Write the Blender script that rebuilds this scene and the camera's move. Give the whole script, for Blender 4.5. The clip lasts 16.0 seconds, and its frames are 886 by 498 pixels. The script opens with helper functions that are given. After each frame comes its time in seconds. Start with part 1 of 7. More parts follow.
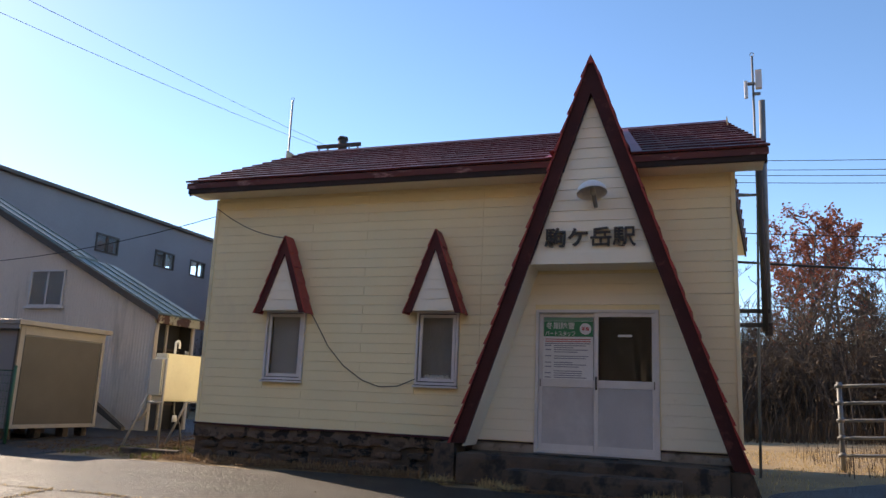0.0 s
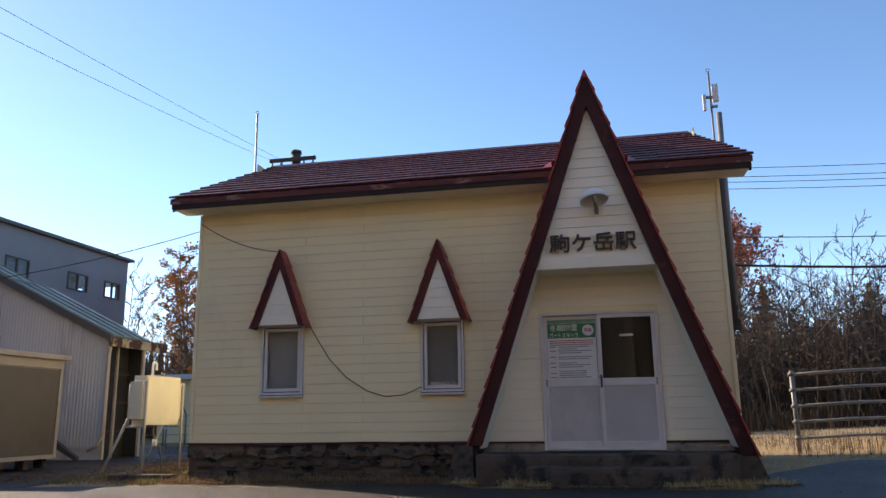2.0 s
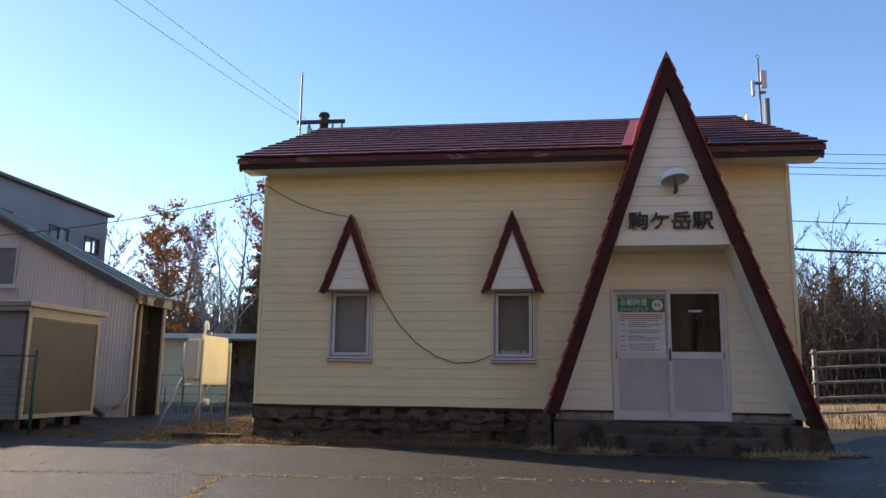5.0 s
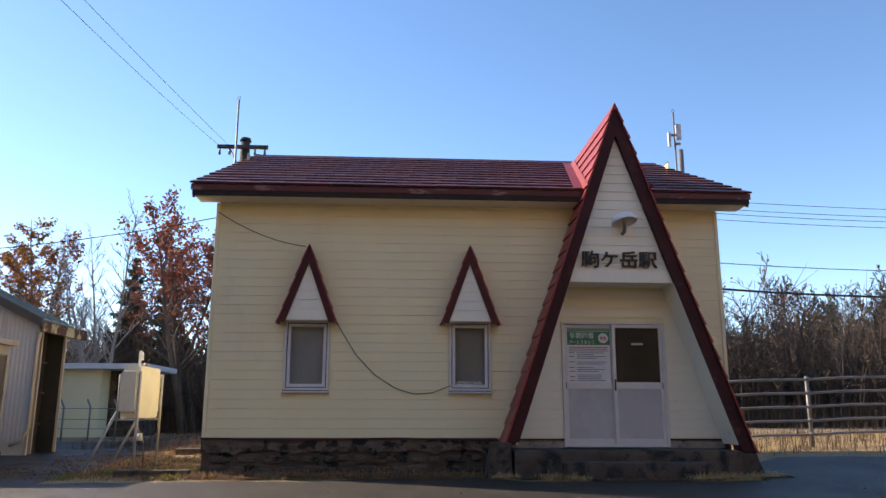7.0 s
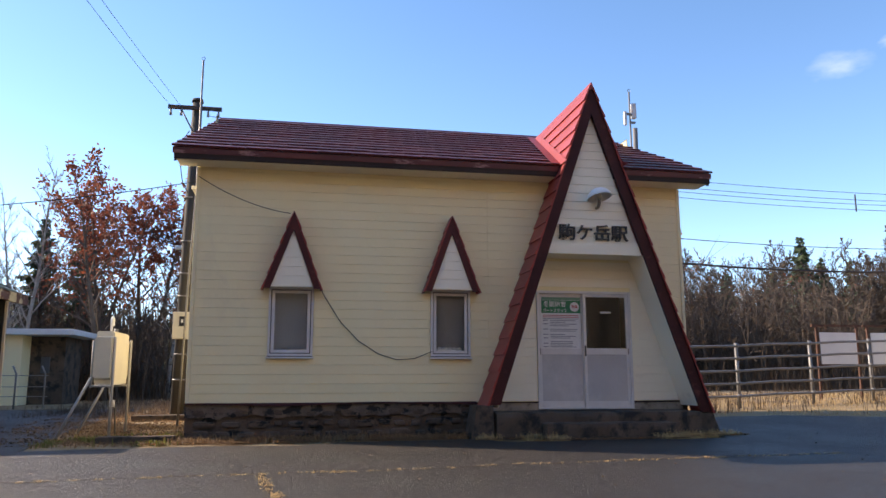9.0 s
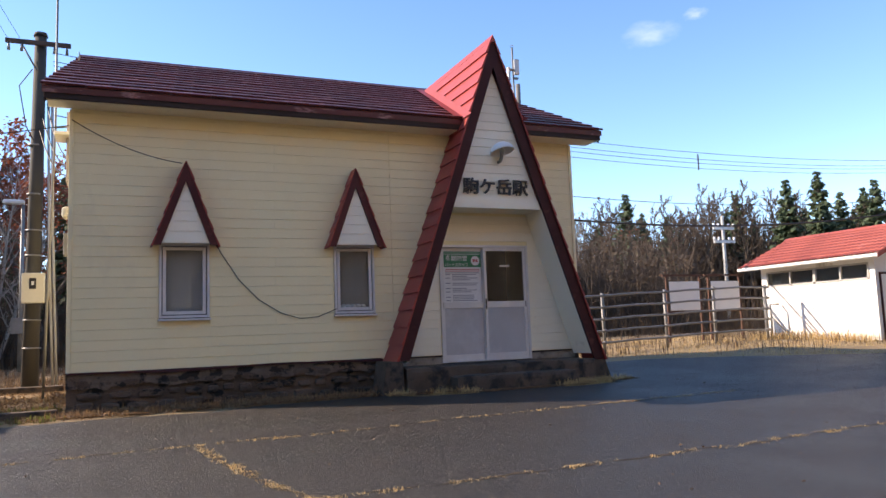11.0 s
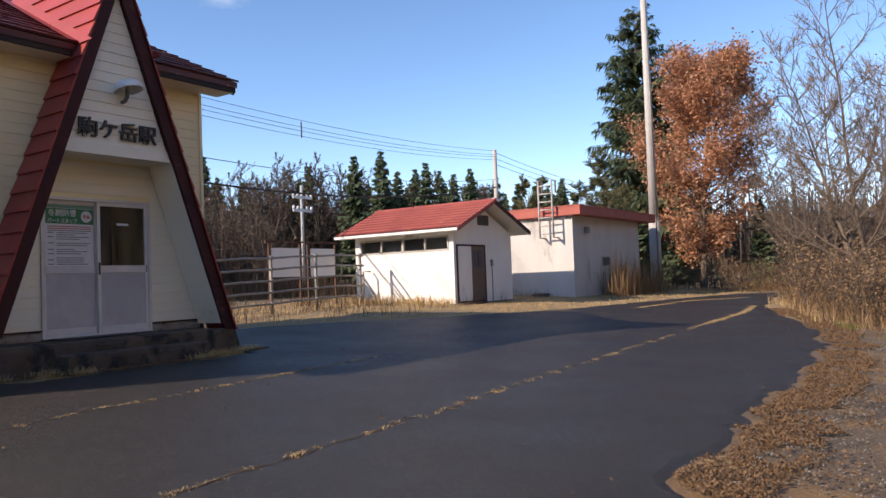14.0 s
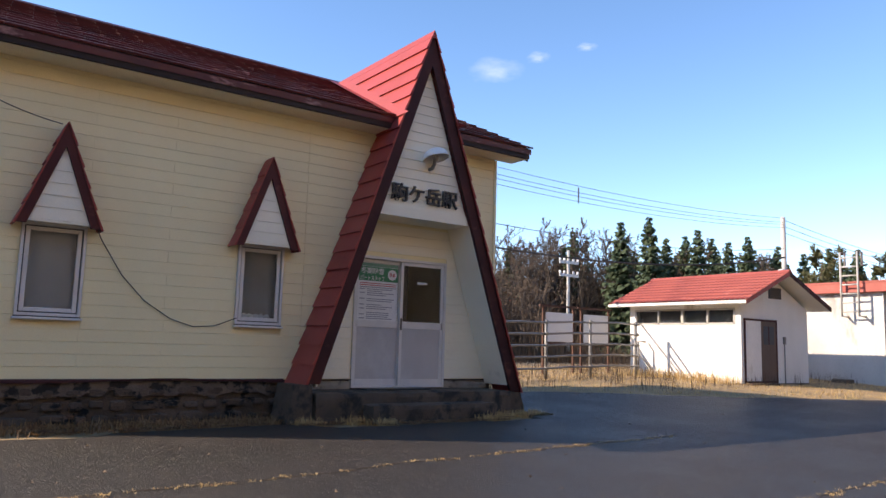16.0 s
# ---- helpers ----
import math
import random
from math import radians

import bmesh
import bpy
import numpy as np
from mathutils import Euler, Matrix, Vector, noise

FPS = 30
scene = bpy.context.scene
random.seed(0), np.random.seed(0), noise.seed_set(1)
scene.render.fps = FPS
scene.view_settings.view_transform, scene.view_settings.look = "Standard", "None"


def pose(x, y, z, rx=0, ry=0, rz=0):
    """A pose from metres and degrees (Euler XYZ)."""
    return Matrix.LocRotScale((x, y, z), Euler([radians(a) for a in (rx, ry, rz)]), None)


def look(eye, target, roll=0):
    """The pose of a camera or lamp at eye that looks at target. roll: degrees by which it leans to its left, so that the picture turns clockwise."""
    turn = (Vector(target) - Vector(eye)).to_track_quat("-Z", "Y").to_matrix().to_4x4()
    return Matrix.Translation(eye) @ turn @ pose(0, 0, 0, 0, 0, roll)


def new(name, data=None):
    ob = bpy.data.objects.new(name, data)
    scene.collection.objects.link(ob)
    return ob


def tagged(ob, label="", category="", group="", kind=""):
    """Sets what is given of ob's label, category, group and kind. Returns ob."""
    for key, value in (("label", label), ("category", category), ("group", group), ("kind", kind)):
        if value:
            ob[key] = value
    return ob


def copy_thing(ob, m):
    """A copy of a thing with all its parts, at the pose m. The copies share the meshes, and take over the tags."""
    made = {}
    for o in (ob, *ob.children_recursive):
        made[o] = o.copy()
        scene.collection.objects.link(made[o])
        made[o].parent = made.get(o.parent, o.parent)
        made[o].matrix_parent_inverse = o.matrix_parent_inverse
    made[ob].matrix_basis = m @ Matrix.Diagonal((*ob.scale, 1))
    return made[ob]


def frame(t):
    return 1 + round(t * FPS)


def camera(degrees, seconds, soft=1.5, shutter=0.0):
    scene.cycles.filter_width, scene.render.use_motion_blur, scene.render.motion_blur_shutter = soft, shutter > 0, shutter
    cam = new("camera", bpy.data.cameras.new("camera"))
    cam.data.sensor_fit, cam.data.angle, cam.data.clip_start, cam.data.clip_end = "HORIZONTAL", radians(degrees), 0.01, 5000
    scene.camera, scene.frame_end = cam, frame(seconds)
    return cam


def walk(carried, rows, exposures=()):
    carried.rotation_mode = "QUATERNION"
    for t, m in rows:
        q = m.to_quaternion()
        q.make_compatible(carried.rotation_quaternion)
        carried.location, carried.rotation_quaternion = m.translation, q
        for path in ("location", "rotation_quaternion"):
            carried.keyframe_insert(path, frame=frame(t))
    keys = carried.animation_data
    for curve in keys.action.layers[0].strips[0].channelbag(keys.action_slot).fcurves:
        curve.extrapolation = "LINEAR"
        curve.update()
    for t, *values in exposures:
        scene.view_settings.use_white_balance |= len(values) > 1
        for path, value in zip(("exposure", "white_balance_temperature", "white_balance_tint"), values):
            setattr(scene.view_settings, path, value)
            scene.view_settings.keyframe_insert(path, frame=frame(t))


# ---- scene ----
cam = camera(60.6, 16.0)
METRES, EYE, TILT, LEAN, TURN = 10.3, 0.94, 0.0, 0.0, 19.6
ROWS = [
    (0.0, 0.0, 0.0, 0.0, -0.48, 11.27, -2.42),
    (0.5, -0.04, -0.0013, -0.0012, 0.08, 10.83, -1.4),
    (1.0, -0.0847, -0.0011, -0.0017, -1.83, 12.67, -0.84),
    (1.5, -0.1243, -0.0119, -0.0093, -8.38, 12.49, 0.76),
    (2.0, -0.1632, -0.0133, -0.0131, -7.88, 12.34, 0.81),
    (2.5, -0.1988, -0.018, -0.0129, -6.67, 10.58, 0.08),
    (3.0, -0.2248, -0.028, -0.012, -6.2, 10.52, -1.24),
    (3.5, -0.2508, -0.0223, -0.0132, -7.04, 10.44, -2.6),
    (4.0, -0.2818, -0.0114, -0.0121, -8.44, 9.68, -1.92),
    (6.5, -0.4838, 0.0196, -0.0132, -19.08, 11.05, -0.66),
    (7.0, -0.5214, 0.0251, -0.0121, -22.88, 12.14, -0.15),
    (7.5, -0.557, 0.0205, -0.0131, -28.03, 10.49, 0.43),
    (8.0, -0.5886, 0.0264, -0.0153, -27.6, 10.09, -0.64),
    (10.5, -0.7217, 0.1183, -0.0112, -39.03, 7.16, 2.14),
    (11.0, -0.73, 0.1471, -0.0111, -42.67, 6.12, 2.11),
    (11.5, -0.7283, 0.1817, -0.0075, -49.21, 7.02, 1.63),
    (12.0, -0.7332, 0.2135, -0.0071, -58.53, 6.92, 1.39),
    (12.5, -0.7354, 0.2375, -0.0059, -67.36, 5.91, 1.75),
    (13.0, -0.7252, 0.2672, -0.006, -75.23, 5.87, 2.46),
    (13.5, -0.7245, 0.2809, -0.0051, -77.05, 3.17, 2.33),
    (14.0, -0.7268, 0.2882, -0.0038, -74.99, 2.29, 2.22),
    (14.5, -0.7294, 0.2967, -0.0041, -70.32, 2.23, 2.24),
    (15.0, -0.7377, 0.3043, -0.0035, -64.32, 2.57, 1.48),
    (15.5, -0.741, 0.3162, -0.0023, -58.27, 3.16, 0.28),
    (16.0, -0.7279, 0.3408, -0.0005, -55.86, 7.3, -1.63),
]
EXPOSURES = [(0.0, 1.24, 8500, 16), (4.0, 1.28, 8450, 16), (7.0, 1.38, 8400, 17), (11.0, 1.66, 8300, 18), (12.0, 1.42, 8250, 19), (12.5, 1.08, 8200, 19), (13.5, 0.98, 8200, 19), (14.5, 1.3, 8250, 19), (15.5, 1.44, 8300, 19), (16.0, 1.55, 8300, 18)]
walk(cam, [(t, pose(0, 0, EYE, TILT, LEAN, TURN) @ pose(METRES * x, METRES * y, METRES * z, 90 + pitch, roll, yaw)) for t, x, y, z, yaw, pitch, roll in ROWS], EXPOSURES)

# ---- world and sun ----
SUN = Vector((-1.60, 0.85, 1.0)).normalized()
world = bpy.data.worlds.new("sky")
scene.world = world
world.use_nodes = True
wn = world.node_tree
sky = wn.nodes.new("ShaderNodeTexSky")
sky.sky_type, sky.sun_disc = "NISHITA", False
sky.sun_elevation, sky.sun_rotation = math.asin(SUN.z), math.atan2(SUN.x, SUN.y)
sky.air_density, sky.dust_density, sky.ozone_density = 0.62, 0.05, 1.6
wn.nodes["Background"].inputs["Strength"].default_value = 0.15
deep = wn.nodes.new("ShaderNodeHueSaturation")
deep.inputs["Saturation"].default_value = 1.2
wn.links.new(sky.outputs[0], deep.inputs["Color"])
wn.links.new(deep.outputs[0], wn.nodes["Background"].inputs["Color"])
sun = new("sun", bpy.data.lights.new("sun", "SUN"))
sun.data.energy, sun.data.angle, sun.data.color = 2.65, radians(0.5), (1.0, 0.95, 0.88)
sun.matrix_world = look(SUN * 60, (0, 0, 0))

# ---- materials ----
def pm(name, c1, c2, scale=3.0, fine=60.0, rough=0.7, rough_var=0.1, bump=0.15, metal=0.0, rnd=0.0, stretch=(1, 1, 1),
       stain=None, stain_scale=1.2, stain_at=0.6, stain_soft=0.1, spec=0.5, bump_scale=None):
    """A worn surface: two noises mix two colours, a third lays stains, a fine one gives relief."""
    m = bpy.data.materials.new(name)
    m.use_nodes = True
    nt = m.node_tree
    n, l = nt.nodes, nt.links
    bsdf = n["Principled BSDF"]
    tc, mp = n.new("ShaderNodeTexCoord"), n.new("ShaderNodeMapping")
    mp.inputs["Scale"].default_value = stretch
    l.new(tc.outputs["Object"], mp.inputs["Vector"])

    def tex(sc, detail=4.0, rg=0.6):
        t = n.new("ShaderNodeTexNoise")
        t.inputs["Scale"].default_value, t.inputs["Detail"].default_value, t.inputs["Roughness"].default_value = sc, detail, rg
        l.new(mp.outputs[0], t.inputs["Vector"])
        return t.outputs["Fac"]

    def ramp(src, a, b):
        r = n.new("ShaderNodeMapRange")
        r.inputs["From Min"].default_value, r.inputs["From Max"].default_value = a, b
        l.new(src, r.inputs["Value"])
        return r.outputs["Result"]

    def mix(f, a, b, kind="MIX"):
        x = n.new("ShaderNodeMix")
        x.data_type, x.blend_type = "RGBA", kind
        for sock, v in ((x.inputs["Factor"], f), (x.inputs["A"], a), (x.inputs["B"], b)):
            if hasattr(v, "links"):
                l.new(v, sock)
            else:
                sock.default_value = v if isinstance(v, float) else (*v, 1)
        return x.outputs["Result"]

    coarse, small = tex(scale), tex(fine, 3.0)
    col = mix(ramp(coarse, 0.35, 0.65), c1, c2)
    dark = tuple(0.78 * v for v in c1)
    col = mix(ramp(small, 0.5, 0.8), col, dark)
    if stain:
        col = mix(ramp(tex(stain_scale, 6.0, 0.65), stain_at, stain_at + stain_soft), col, stain)
    if rnd:
        oi, geo, hsv = n.new("ShaderNodeObjectInfo"), n.new("ShaderNodeNewGeometry"), n.new("ShaderNodeHueSaturation")
        add = n.new("ShaderNodeMath")
        add.operation = "ADD"
        l.new(oi.outputs["Random"], add.inputs[0])
        l.new(geo.outputs["Random Per Island"], add.inputs[1])
        r = n.new("ShaderNodeMapRange")
        r.inputs["From Max"].default_value = 2.0
        r.inputs["To Min"].default_value, r.inputs["To Max"].default_value = 1 - rnd, 1 + rnd
        l.new(add.outputs[0], r.inputs["Value"])
        l.new(r.outputs["Result"], hsv.inputs["Value"])
        l.new(col, hsv.inputs["Color"])
        col = hsv.outputs["Color"]
    l.new(col, bsdf.inputs["Base Color"])
    rr = n.new("ShaderNodeMapRange")
    rr.inputs["To Min"].default_value, rr.inputs["To Max"].default_value = rough - rough_var, min(1, rough + rough_var)
    l.new(coarse, rr.inputs["Value"])
    l.new(rr.outputs["Result"], bsdf.inputs["Roughness"])
    bsdf.inputs["Metallic"].default_value = metal
    bsdf.inputs["Specular IOR Level"].default_value = spec
    if bump:
        b = n.new("ShaderNodeBump")
        b.inputs["Strength"].default_value, b.inputs["Distance"].default_value = bump, 0.02
        l.new(tex(bump_scale or fine, 5.0), b.inputs["Height"])
        l.new(b.outputs[0], bsdf.inputs["Normal"])
    return m


def leaf_mat(name, c1, c2, rough=0.7, trans=0.35):
    """Leaves: colour by island, a part of the light goes through."""
    m = bpy.data.materials.new(name)
    m.use_nodes = True
    n, l = m.node_tree.nodes, m.node_tree.links
    bsdf, out = n["Principled BSDF"], n["Material Output"]
    geo, mx, tr, ms = n.new("ShaderNodeNewGeometry"), n.new("ShaderNodeMix"), n.new("ShaderNodeBsdfTranslucent"), n.new("ShaderNodeMixShader")
    mx.data_type = "RGBA"
    mx.inputs["A"].default_value, mx.inputs["B"].default_value = (*c1, 1), (*c2, 1)
    l.new(geo.outputs["Random Per Island"], mx.inputs["Factor"])
    l.new(mx.outputs["Result"], bsdf.inputs["Base Color"])
    l.new(mx.outputs["Result"], tr.inputs["Color"])
    bsdf.inputs["Roughness"].default_value = rough
    ms.inputs[0].default_value = trans
    l.new(bsdf.outputs[0], ms.inputs[1])
    l.new(tr.outputs[0], ms.inputs[2])
    l.new(ms.outputs[0], out.inputs["Surface"])
    return m


def glass_mat(name):
    m = bpy.data.materials.new(name)
    m.use_nodes = True
    b = m.node_tree.nodes["Principled BSDF"]
    b.inputs["Transmission Weight"].default_value, b.inputs["Roughness"].default_value, b.inputs["IOR"].default_value = 1.0, 0.0, 1.45
    b.inputs["Base Color"].default_value = (0.93, 0.96, 0.95, 1)
    return m


M_ASPHALT = pm("asphalt", (0.0185, 0.0138, 0.0108), (0.030, 0.0222, 0.0173), 0.7, 70, 0.52, 0.2, 1.0, stain=(0.013, 0.0105, 0.009), stain_scale=0.8, stain_at=0.50, stain_soft=0.2, bump_scale=130)


def add_chips(m, scale, share, light):
    """Pale stone chips showing in a dark bound surface."""
    n, l = m.node_tree.nodes, m.node_tree.links
    bsdf = n["Principled BSDF"]
    old = bsdf.inputs["Base Color"].links[0].from_socket
    tc, vo, pick, near, both, mx = (n.new("ShaderNode" + k) for k in ("TexCoord", "TexVoronoi", "SeparateColor", "MapRange", "Math", "Mix"))
    vo.inputs["Scale"].default_value = scale
    l.new(tc.outputs["Object"], vo.inputs["Vector"])
    l.new(vo.outputs["Color"], pick.inputs[0])
    thr = n.new("ShaderNodeMapRange")
    thr.inputs["From Min"].default_value, thr.inputs["From Max"].default_value = 1 - share, 1.0
    l.new(pick.outputs[0], thr.inputs["Value"])
    near.inputs["From Min"].default_value, near.inputs["From Max"].default_value = 0.45, 0.25
    l.new(vo.outputs["Distance"], near.inputs["Value"])
    both.operation = "MULTIPLY"
    l.new(thr.outputs[0], both.inputs[0])
    l.new(near.outputs[0], both.inputs[1])
    mx.data_type = "RGBA"
    mx.inputs["B"].default_value = (*light, 1)
    l.new(both.outputs[0], mx.inputs["Factor"])
    l.new(old, mx.inputs["A"])
    l.new(mx.outputs["Result"], bsdf.inputs["Base Color"])


add_chips(M_ASPHALT, 60, 0.3, (0.20, 0.165, 0.13))
M_SOIL = pm("dry_ground", (0.37, 0.26, 0.14), (0.24, 0.165, 0.09), 0.8, 25, 0.95, 0.05, 0.8, stain=(0.11, 0.10, 0.04), stain_scale=0.5, stain_at=0.6)
M_GRAVEL = pm("gravel", (0.10, 0.075, 0.055), (0.17, 0.115, 0.07), 1.2, 40, 0.95, 0.05, 1.0, stain=(0.22, 0.13, 0.06), stain_scale=1.6, stain_at=0.48, bump_scale=30)
M_SIDING = pm("cream_siding", (0.90, 0.80, 0.51), (0.86, 0.76, 0.48), 0.9, 120, 0.55, 0.08, 0.05, rnd=0.02, stain=(0.79, 0.69, 0.45), stain_scale=0.7, stain_at=0.62, stretch=(1, 1, 0.5))
M_WHITE = pm("off_white_board", (0.91, 0.855, 0.71), (0.88, 0.825, 0.68), 1.0, 120, 0.55, 0.08, 0.05, rnd=0.02, stain=(0.66, 0.60, 0.48), stain_scale=1.1, stain_at=0.64)
M_BROWN = pm("maroon_fascia", (0.072, 0.018, 0.019), (0.050, 0.014, 0.015), 2.0, 90, 0.55, 0.1, 0.08, stain=(0.12, 0.04, 0.036), stain_scale=3, spec=0.2)
M_HOOD = pm("maroon_hood_paint", (0.105, 0.023, 0.023), (0.08, 0.018, 0.019), 2.0, 90, 0.55, 0.1, 0.08, stain=(0.18, 0.055, 0.05), stain_scale=3, spec=0.25)
M_FASCIA = pm("dark_brown_eaves_paint", (0.038, 0.021, 0.019), (0.028, 0.016, 0.015), 2.0, 90, 0.55, 0.1, 0.08, spec=0.3)
M_SILL = pm("grey_cement_render", (0.19, 0.145, 0.11), (0.12, 0.092, 0.072), 3.5, 50, 0.92, 0.06, 0.9, stain=(0.028, 0.023, 0.02), stain_scale=4.5, stain_at=0.50, stain_soft=0.06)
M_TILE = pm("dark_red_tile", (0.118, 0.019, 0.018), (0.066, 0.014, 0.014), 1.6, 110, 0.40, 0.14, 0.15, spec=0.4, rnd=0.55, stain=(0.34, 0.17, 0.155), stain_scale=4.2, stain_at=0.58, stretch=(0.35, 1, 1))
M_RED = pm("red_sheet", (0.40, 0.062, 0.052), (0.34, 0.055, 0.047), 1.3, 90, 0.42, 0.08, 0.04, rnd=0.08, stain=(0.42, 0.09, 0.08), stain_scale=2.0, stain_at=0.62, spec=0.3)
M_CEMENT = pm("pale_cement", (0.36, 0.31, 0.26), (0.25, 0.21, 0.175), 3.0, 60, 0.9, 0.08, 0.4, stain=(0.11, 0.09, 0.075), stain_scale=3.5, stain_at=0.56)
M_STONE = pm("rubble_foundation", (0.085, 0.060, 0.043), (0.16, 0.112, 0.082), 2.2, 40, 0.9, 0.08, 0.9, stain=(0.012, 0.011, 0.010), stain_scale=3.0, stain_at=0.55, stain_soft=0.05, stretch=(0.8, 1, 1.4))
M_CONCRETE = pm("concrete", (0.13, 0.092, 0.066), (0.075, 0.053, 0.039), 1.9, 60, 0.9, 0.08, 0.7, stain=(0.026, 0.022, 0.019), stain_scale=2.6, stain_at=0.5)
M_ALU = pm("aluminium", (0.70, 0.70, 0.71), (0.62, 0.62, 0.63), 3, 150, 0.42, 0.08, 0.03, metal=0.15)
M_DOORPANEL = pm("grey_door_panel", (0.50, 0.50, 0.52), (0.44, 0.44, 0.46), 1.5, 90, 0.5, 0.08, 0.03, stain=(0.62, 0.62, 0.63), stain_scale=1.6, stain_at=0.52, stain_soft=0.25)
M_GLASS = glass_mat("window_glass")
M_BLIND = pm("grey_blind", (0.46, 0.46, 0.46), (0.40, 0.40, 0.40), 2, 60, 0.9, 0.05, 0.1)
# dark base colour stands in for shade inside rooms and vents
M_DARK = pm("shade_dark_interior", (0.10, 0.105, 0.115), (0.08, 0.085, 0.095), 1, 30, 0.9, 0.05, 0.1)
M_BLACK = pm("black_paint", (0.02, 0.02, 0.022), (0.03, 0.03, 0.03), 5, 80, 0.5, 0.1, 0.05)
M_GALV = pm("galvanised_steel", (0.27, 0.265, 0.26), (0.21, 0.205, 0.20), 4, 90, 0.5, 0.1, 0.08, metal=0.4)
M_CORR = pm("pale_corrugated_steel", (0.74, 0.67, 0.60), (0.64, 0.58, 0.52), 0.6, 60, 0.6, 0.1, 0.08, stain=(0.40, 0.36, 0.32), stain_scale=0.9, stain_at=0.6, stretch=(1, 1, 0.15))
M_FACTORY = pm("grey_factory_wall", (0.27, 0.275, 0.30), (0.24, 0.245, 0.27), 0.4, 30, 0.7, 0.1, 0.1)
M_GREENROOF = pm("faded_green_roof", (0.16, 0.22, 0.20), (0.13, 0.18, 0.17), 0.8, 50, 0.5, 0.1, 0.08, stain=(0.20, 0.25, 0.22), stain_scale=1.5)
M_RUST = pm("rusted_cream_paint", (0.52, 0.45, 0.28), (0.48, 0.41, 0.26), 2, 60, 0.7, 0.1, 0.2, stain=(0.09, 0.035, 0.018), stain_scale=2.4, stain_at=0.46, stain_soft=0.06)
M_BEIGE = pm("beige_paint", (0.52, 0.44, 0.36), (0.47, 0.40, 0.33), 2, 70, 0.5, 0.1, 0.05, stain=(0.3, 0.23, 0.16), stain_scale=2, stain_at=0.64)
M_TAUPE = pm("taupe_steel_panel", (0.105, 0.088, 0.076), (0.085, 0.072, 0.062), 1.2, 60, 0.5, 0.1, 0.05)
M_BOXGREY = pm("light_grey_panel", (0.27, 0.27, 0.28), (0.23, 0.23, 0.24), 1.2, 60, 0.5, 0.1, 0.05)
M_TANK = pm("cream_tank_paint", (0.74, 0.70, 0.57), (0.68, 0.64, 0.52), 2.5, 70, 0.4, 0.1, 0.04, stain=(0.42, 0.34, 0.22), stain_scale=2.2, stain_at=0.66)
# grey door steel, taken near black to hold the open bay's shade
M_BAY = pm("bay_steel_and_shade", (0.04, 0.037, 0.035), (0.028, 0.026, 0.025), 1.5, 50, 0.6, 0.1, 0.1, stain=(0.03, 0.027, 0.025), stain_scale=2)
M_TRIM = pm("stone_grey_trim", (0.37, 0.33, 0.295), (0.32, 0.285, 0.255), 2, 70, 0.5, 0.1, 0.05, stain=(0.25, 0.20, 0.16), stain_scale=2, stain_at=0.62)
M_GREEN = pm("green_mesh", (0.02, 0.10, 0.06), (0.03, 0.12, 0.07), 4, 60, 0.5, 0.1, 0.05)
M_SHEDWHITE = pm("white_render", (0.86, 0.85, 0.82), (0.79, 0.78, 0.75), 1.0, 50, 0.8, 0.08, 0.2, stain=(0.50, 0.47, 0.42), stain_scale=0.9, stain_at=0.62, stretch=(1, 1, 0.4))
M_HUTWHITE = pm("weathered_white_render", (0.62, 0.61, 0.59), (0.54, 0.53, 0.51), 0.9, 50, 0.85, 0.08, 0.3, stain=(0.30, 0.28, 0.25), stain_scale=0.8, stain_at=0.58, stretch=(1, 1, 0.35))
M_DARKWOOD = pm("dark_wood", (0.07, 0.05, 0.04), (0.10, 0.07, 0.055), 3, 40, 0.7, 0.1, 0.2, stretch=(1, 1, 0.2))
M_BARK = pm("grey_bark", (0.19, 0.145, 0.11), (0.11, 0.082, 0.064), 2, 25, 0.95, 0.04, 0.6, stretch=(1, 1, 0.3))
M_BIRCH = pm("pale_bark", (0.42, 0.38, 0.34), (0.28, 0.25, 0.22), 2, 15, 0.9, 0.05, 0.4, stretch=(1, 1, 2))
M_TWIG = pm("brown_twigs", (0.105, 0.077, 0.058), (0.068, 0.05, 0.039), 0.5, 10, 0.95, 0.03, 0.0)
M_POLE = pm("dark_pole", (0.085, 0.078, 0.066), (0.055, 0.05, 0.044), 1.5, 40, 0.85, 0.08, 0.3, stretch=(1, 1, 0.1))
M_CONCPOLE = pm("pale_pole", (0.48, 0.47, 0.45), (0.40, 0.39, 0.37), 1.5, 40, 0.7, 0.08, 0.15)
M_WIRE = pm("black_cable", (0.02, 0.02, 0.02), (0.03, 0.03, 0.03), 5, 50, 0.6, 0.05, 0.0)
M_PAPER = pm("white_paper", (0.74, 0.75, 0.76), (0.70, 0.71, 0.72), 2, 60, 0.6, 0.05, 0.0)
M_GREENINK = pm("green_print", (0.03, 0.22, 0.10), (0.03, 0.19, 0.09), 3, 60, 0.5, 0.05, 0.0)
M_REDINK = pm("red_print", (0.5, 0.04, 0.05), (0.45, 0.04, 0.05), 3, 60, 0.5, 0.05, 0.0)
M_GREYINK = pm("grey_print", (0.22, 0.24, 0.30), (0.2, 0.22, 0.28), 3, 60, 0.5, 0.05, 0.0)
L_OAK = leaf_mat("russet_oak_leaves", (0.62, 0.33, 0.19), (0.40, 0.185, 0.10), trans=0.4)
L_RED = leaf_mat("dull_red_leaves", (0.34, 0.10, 0.055), (0.24, 0.085, 0.055))
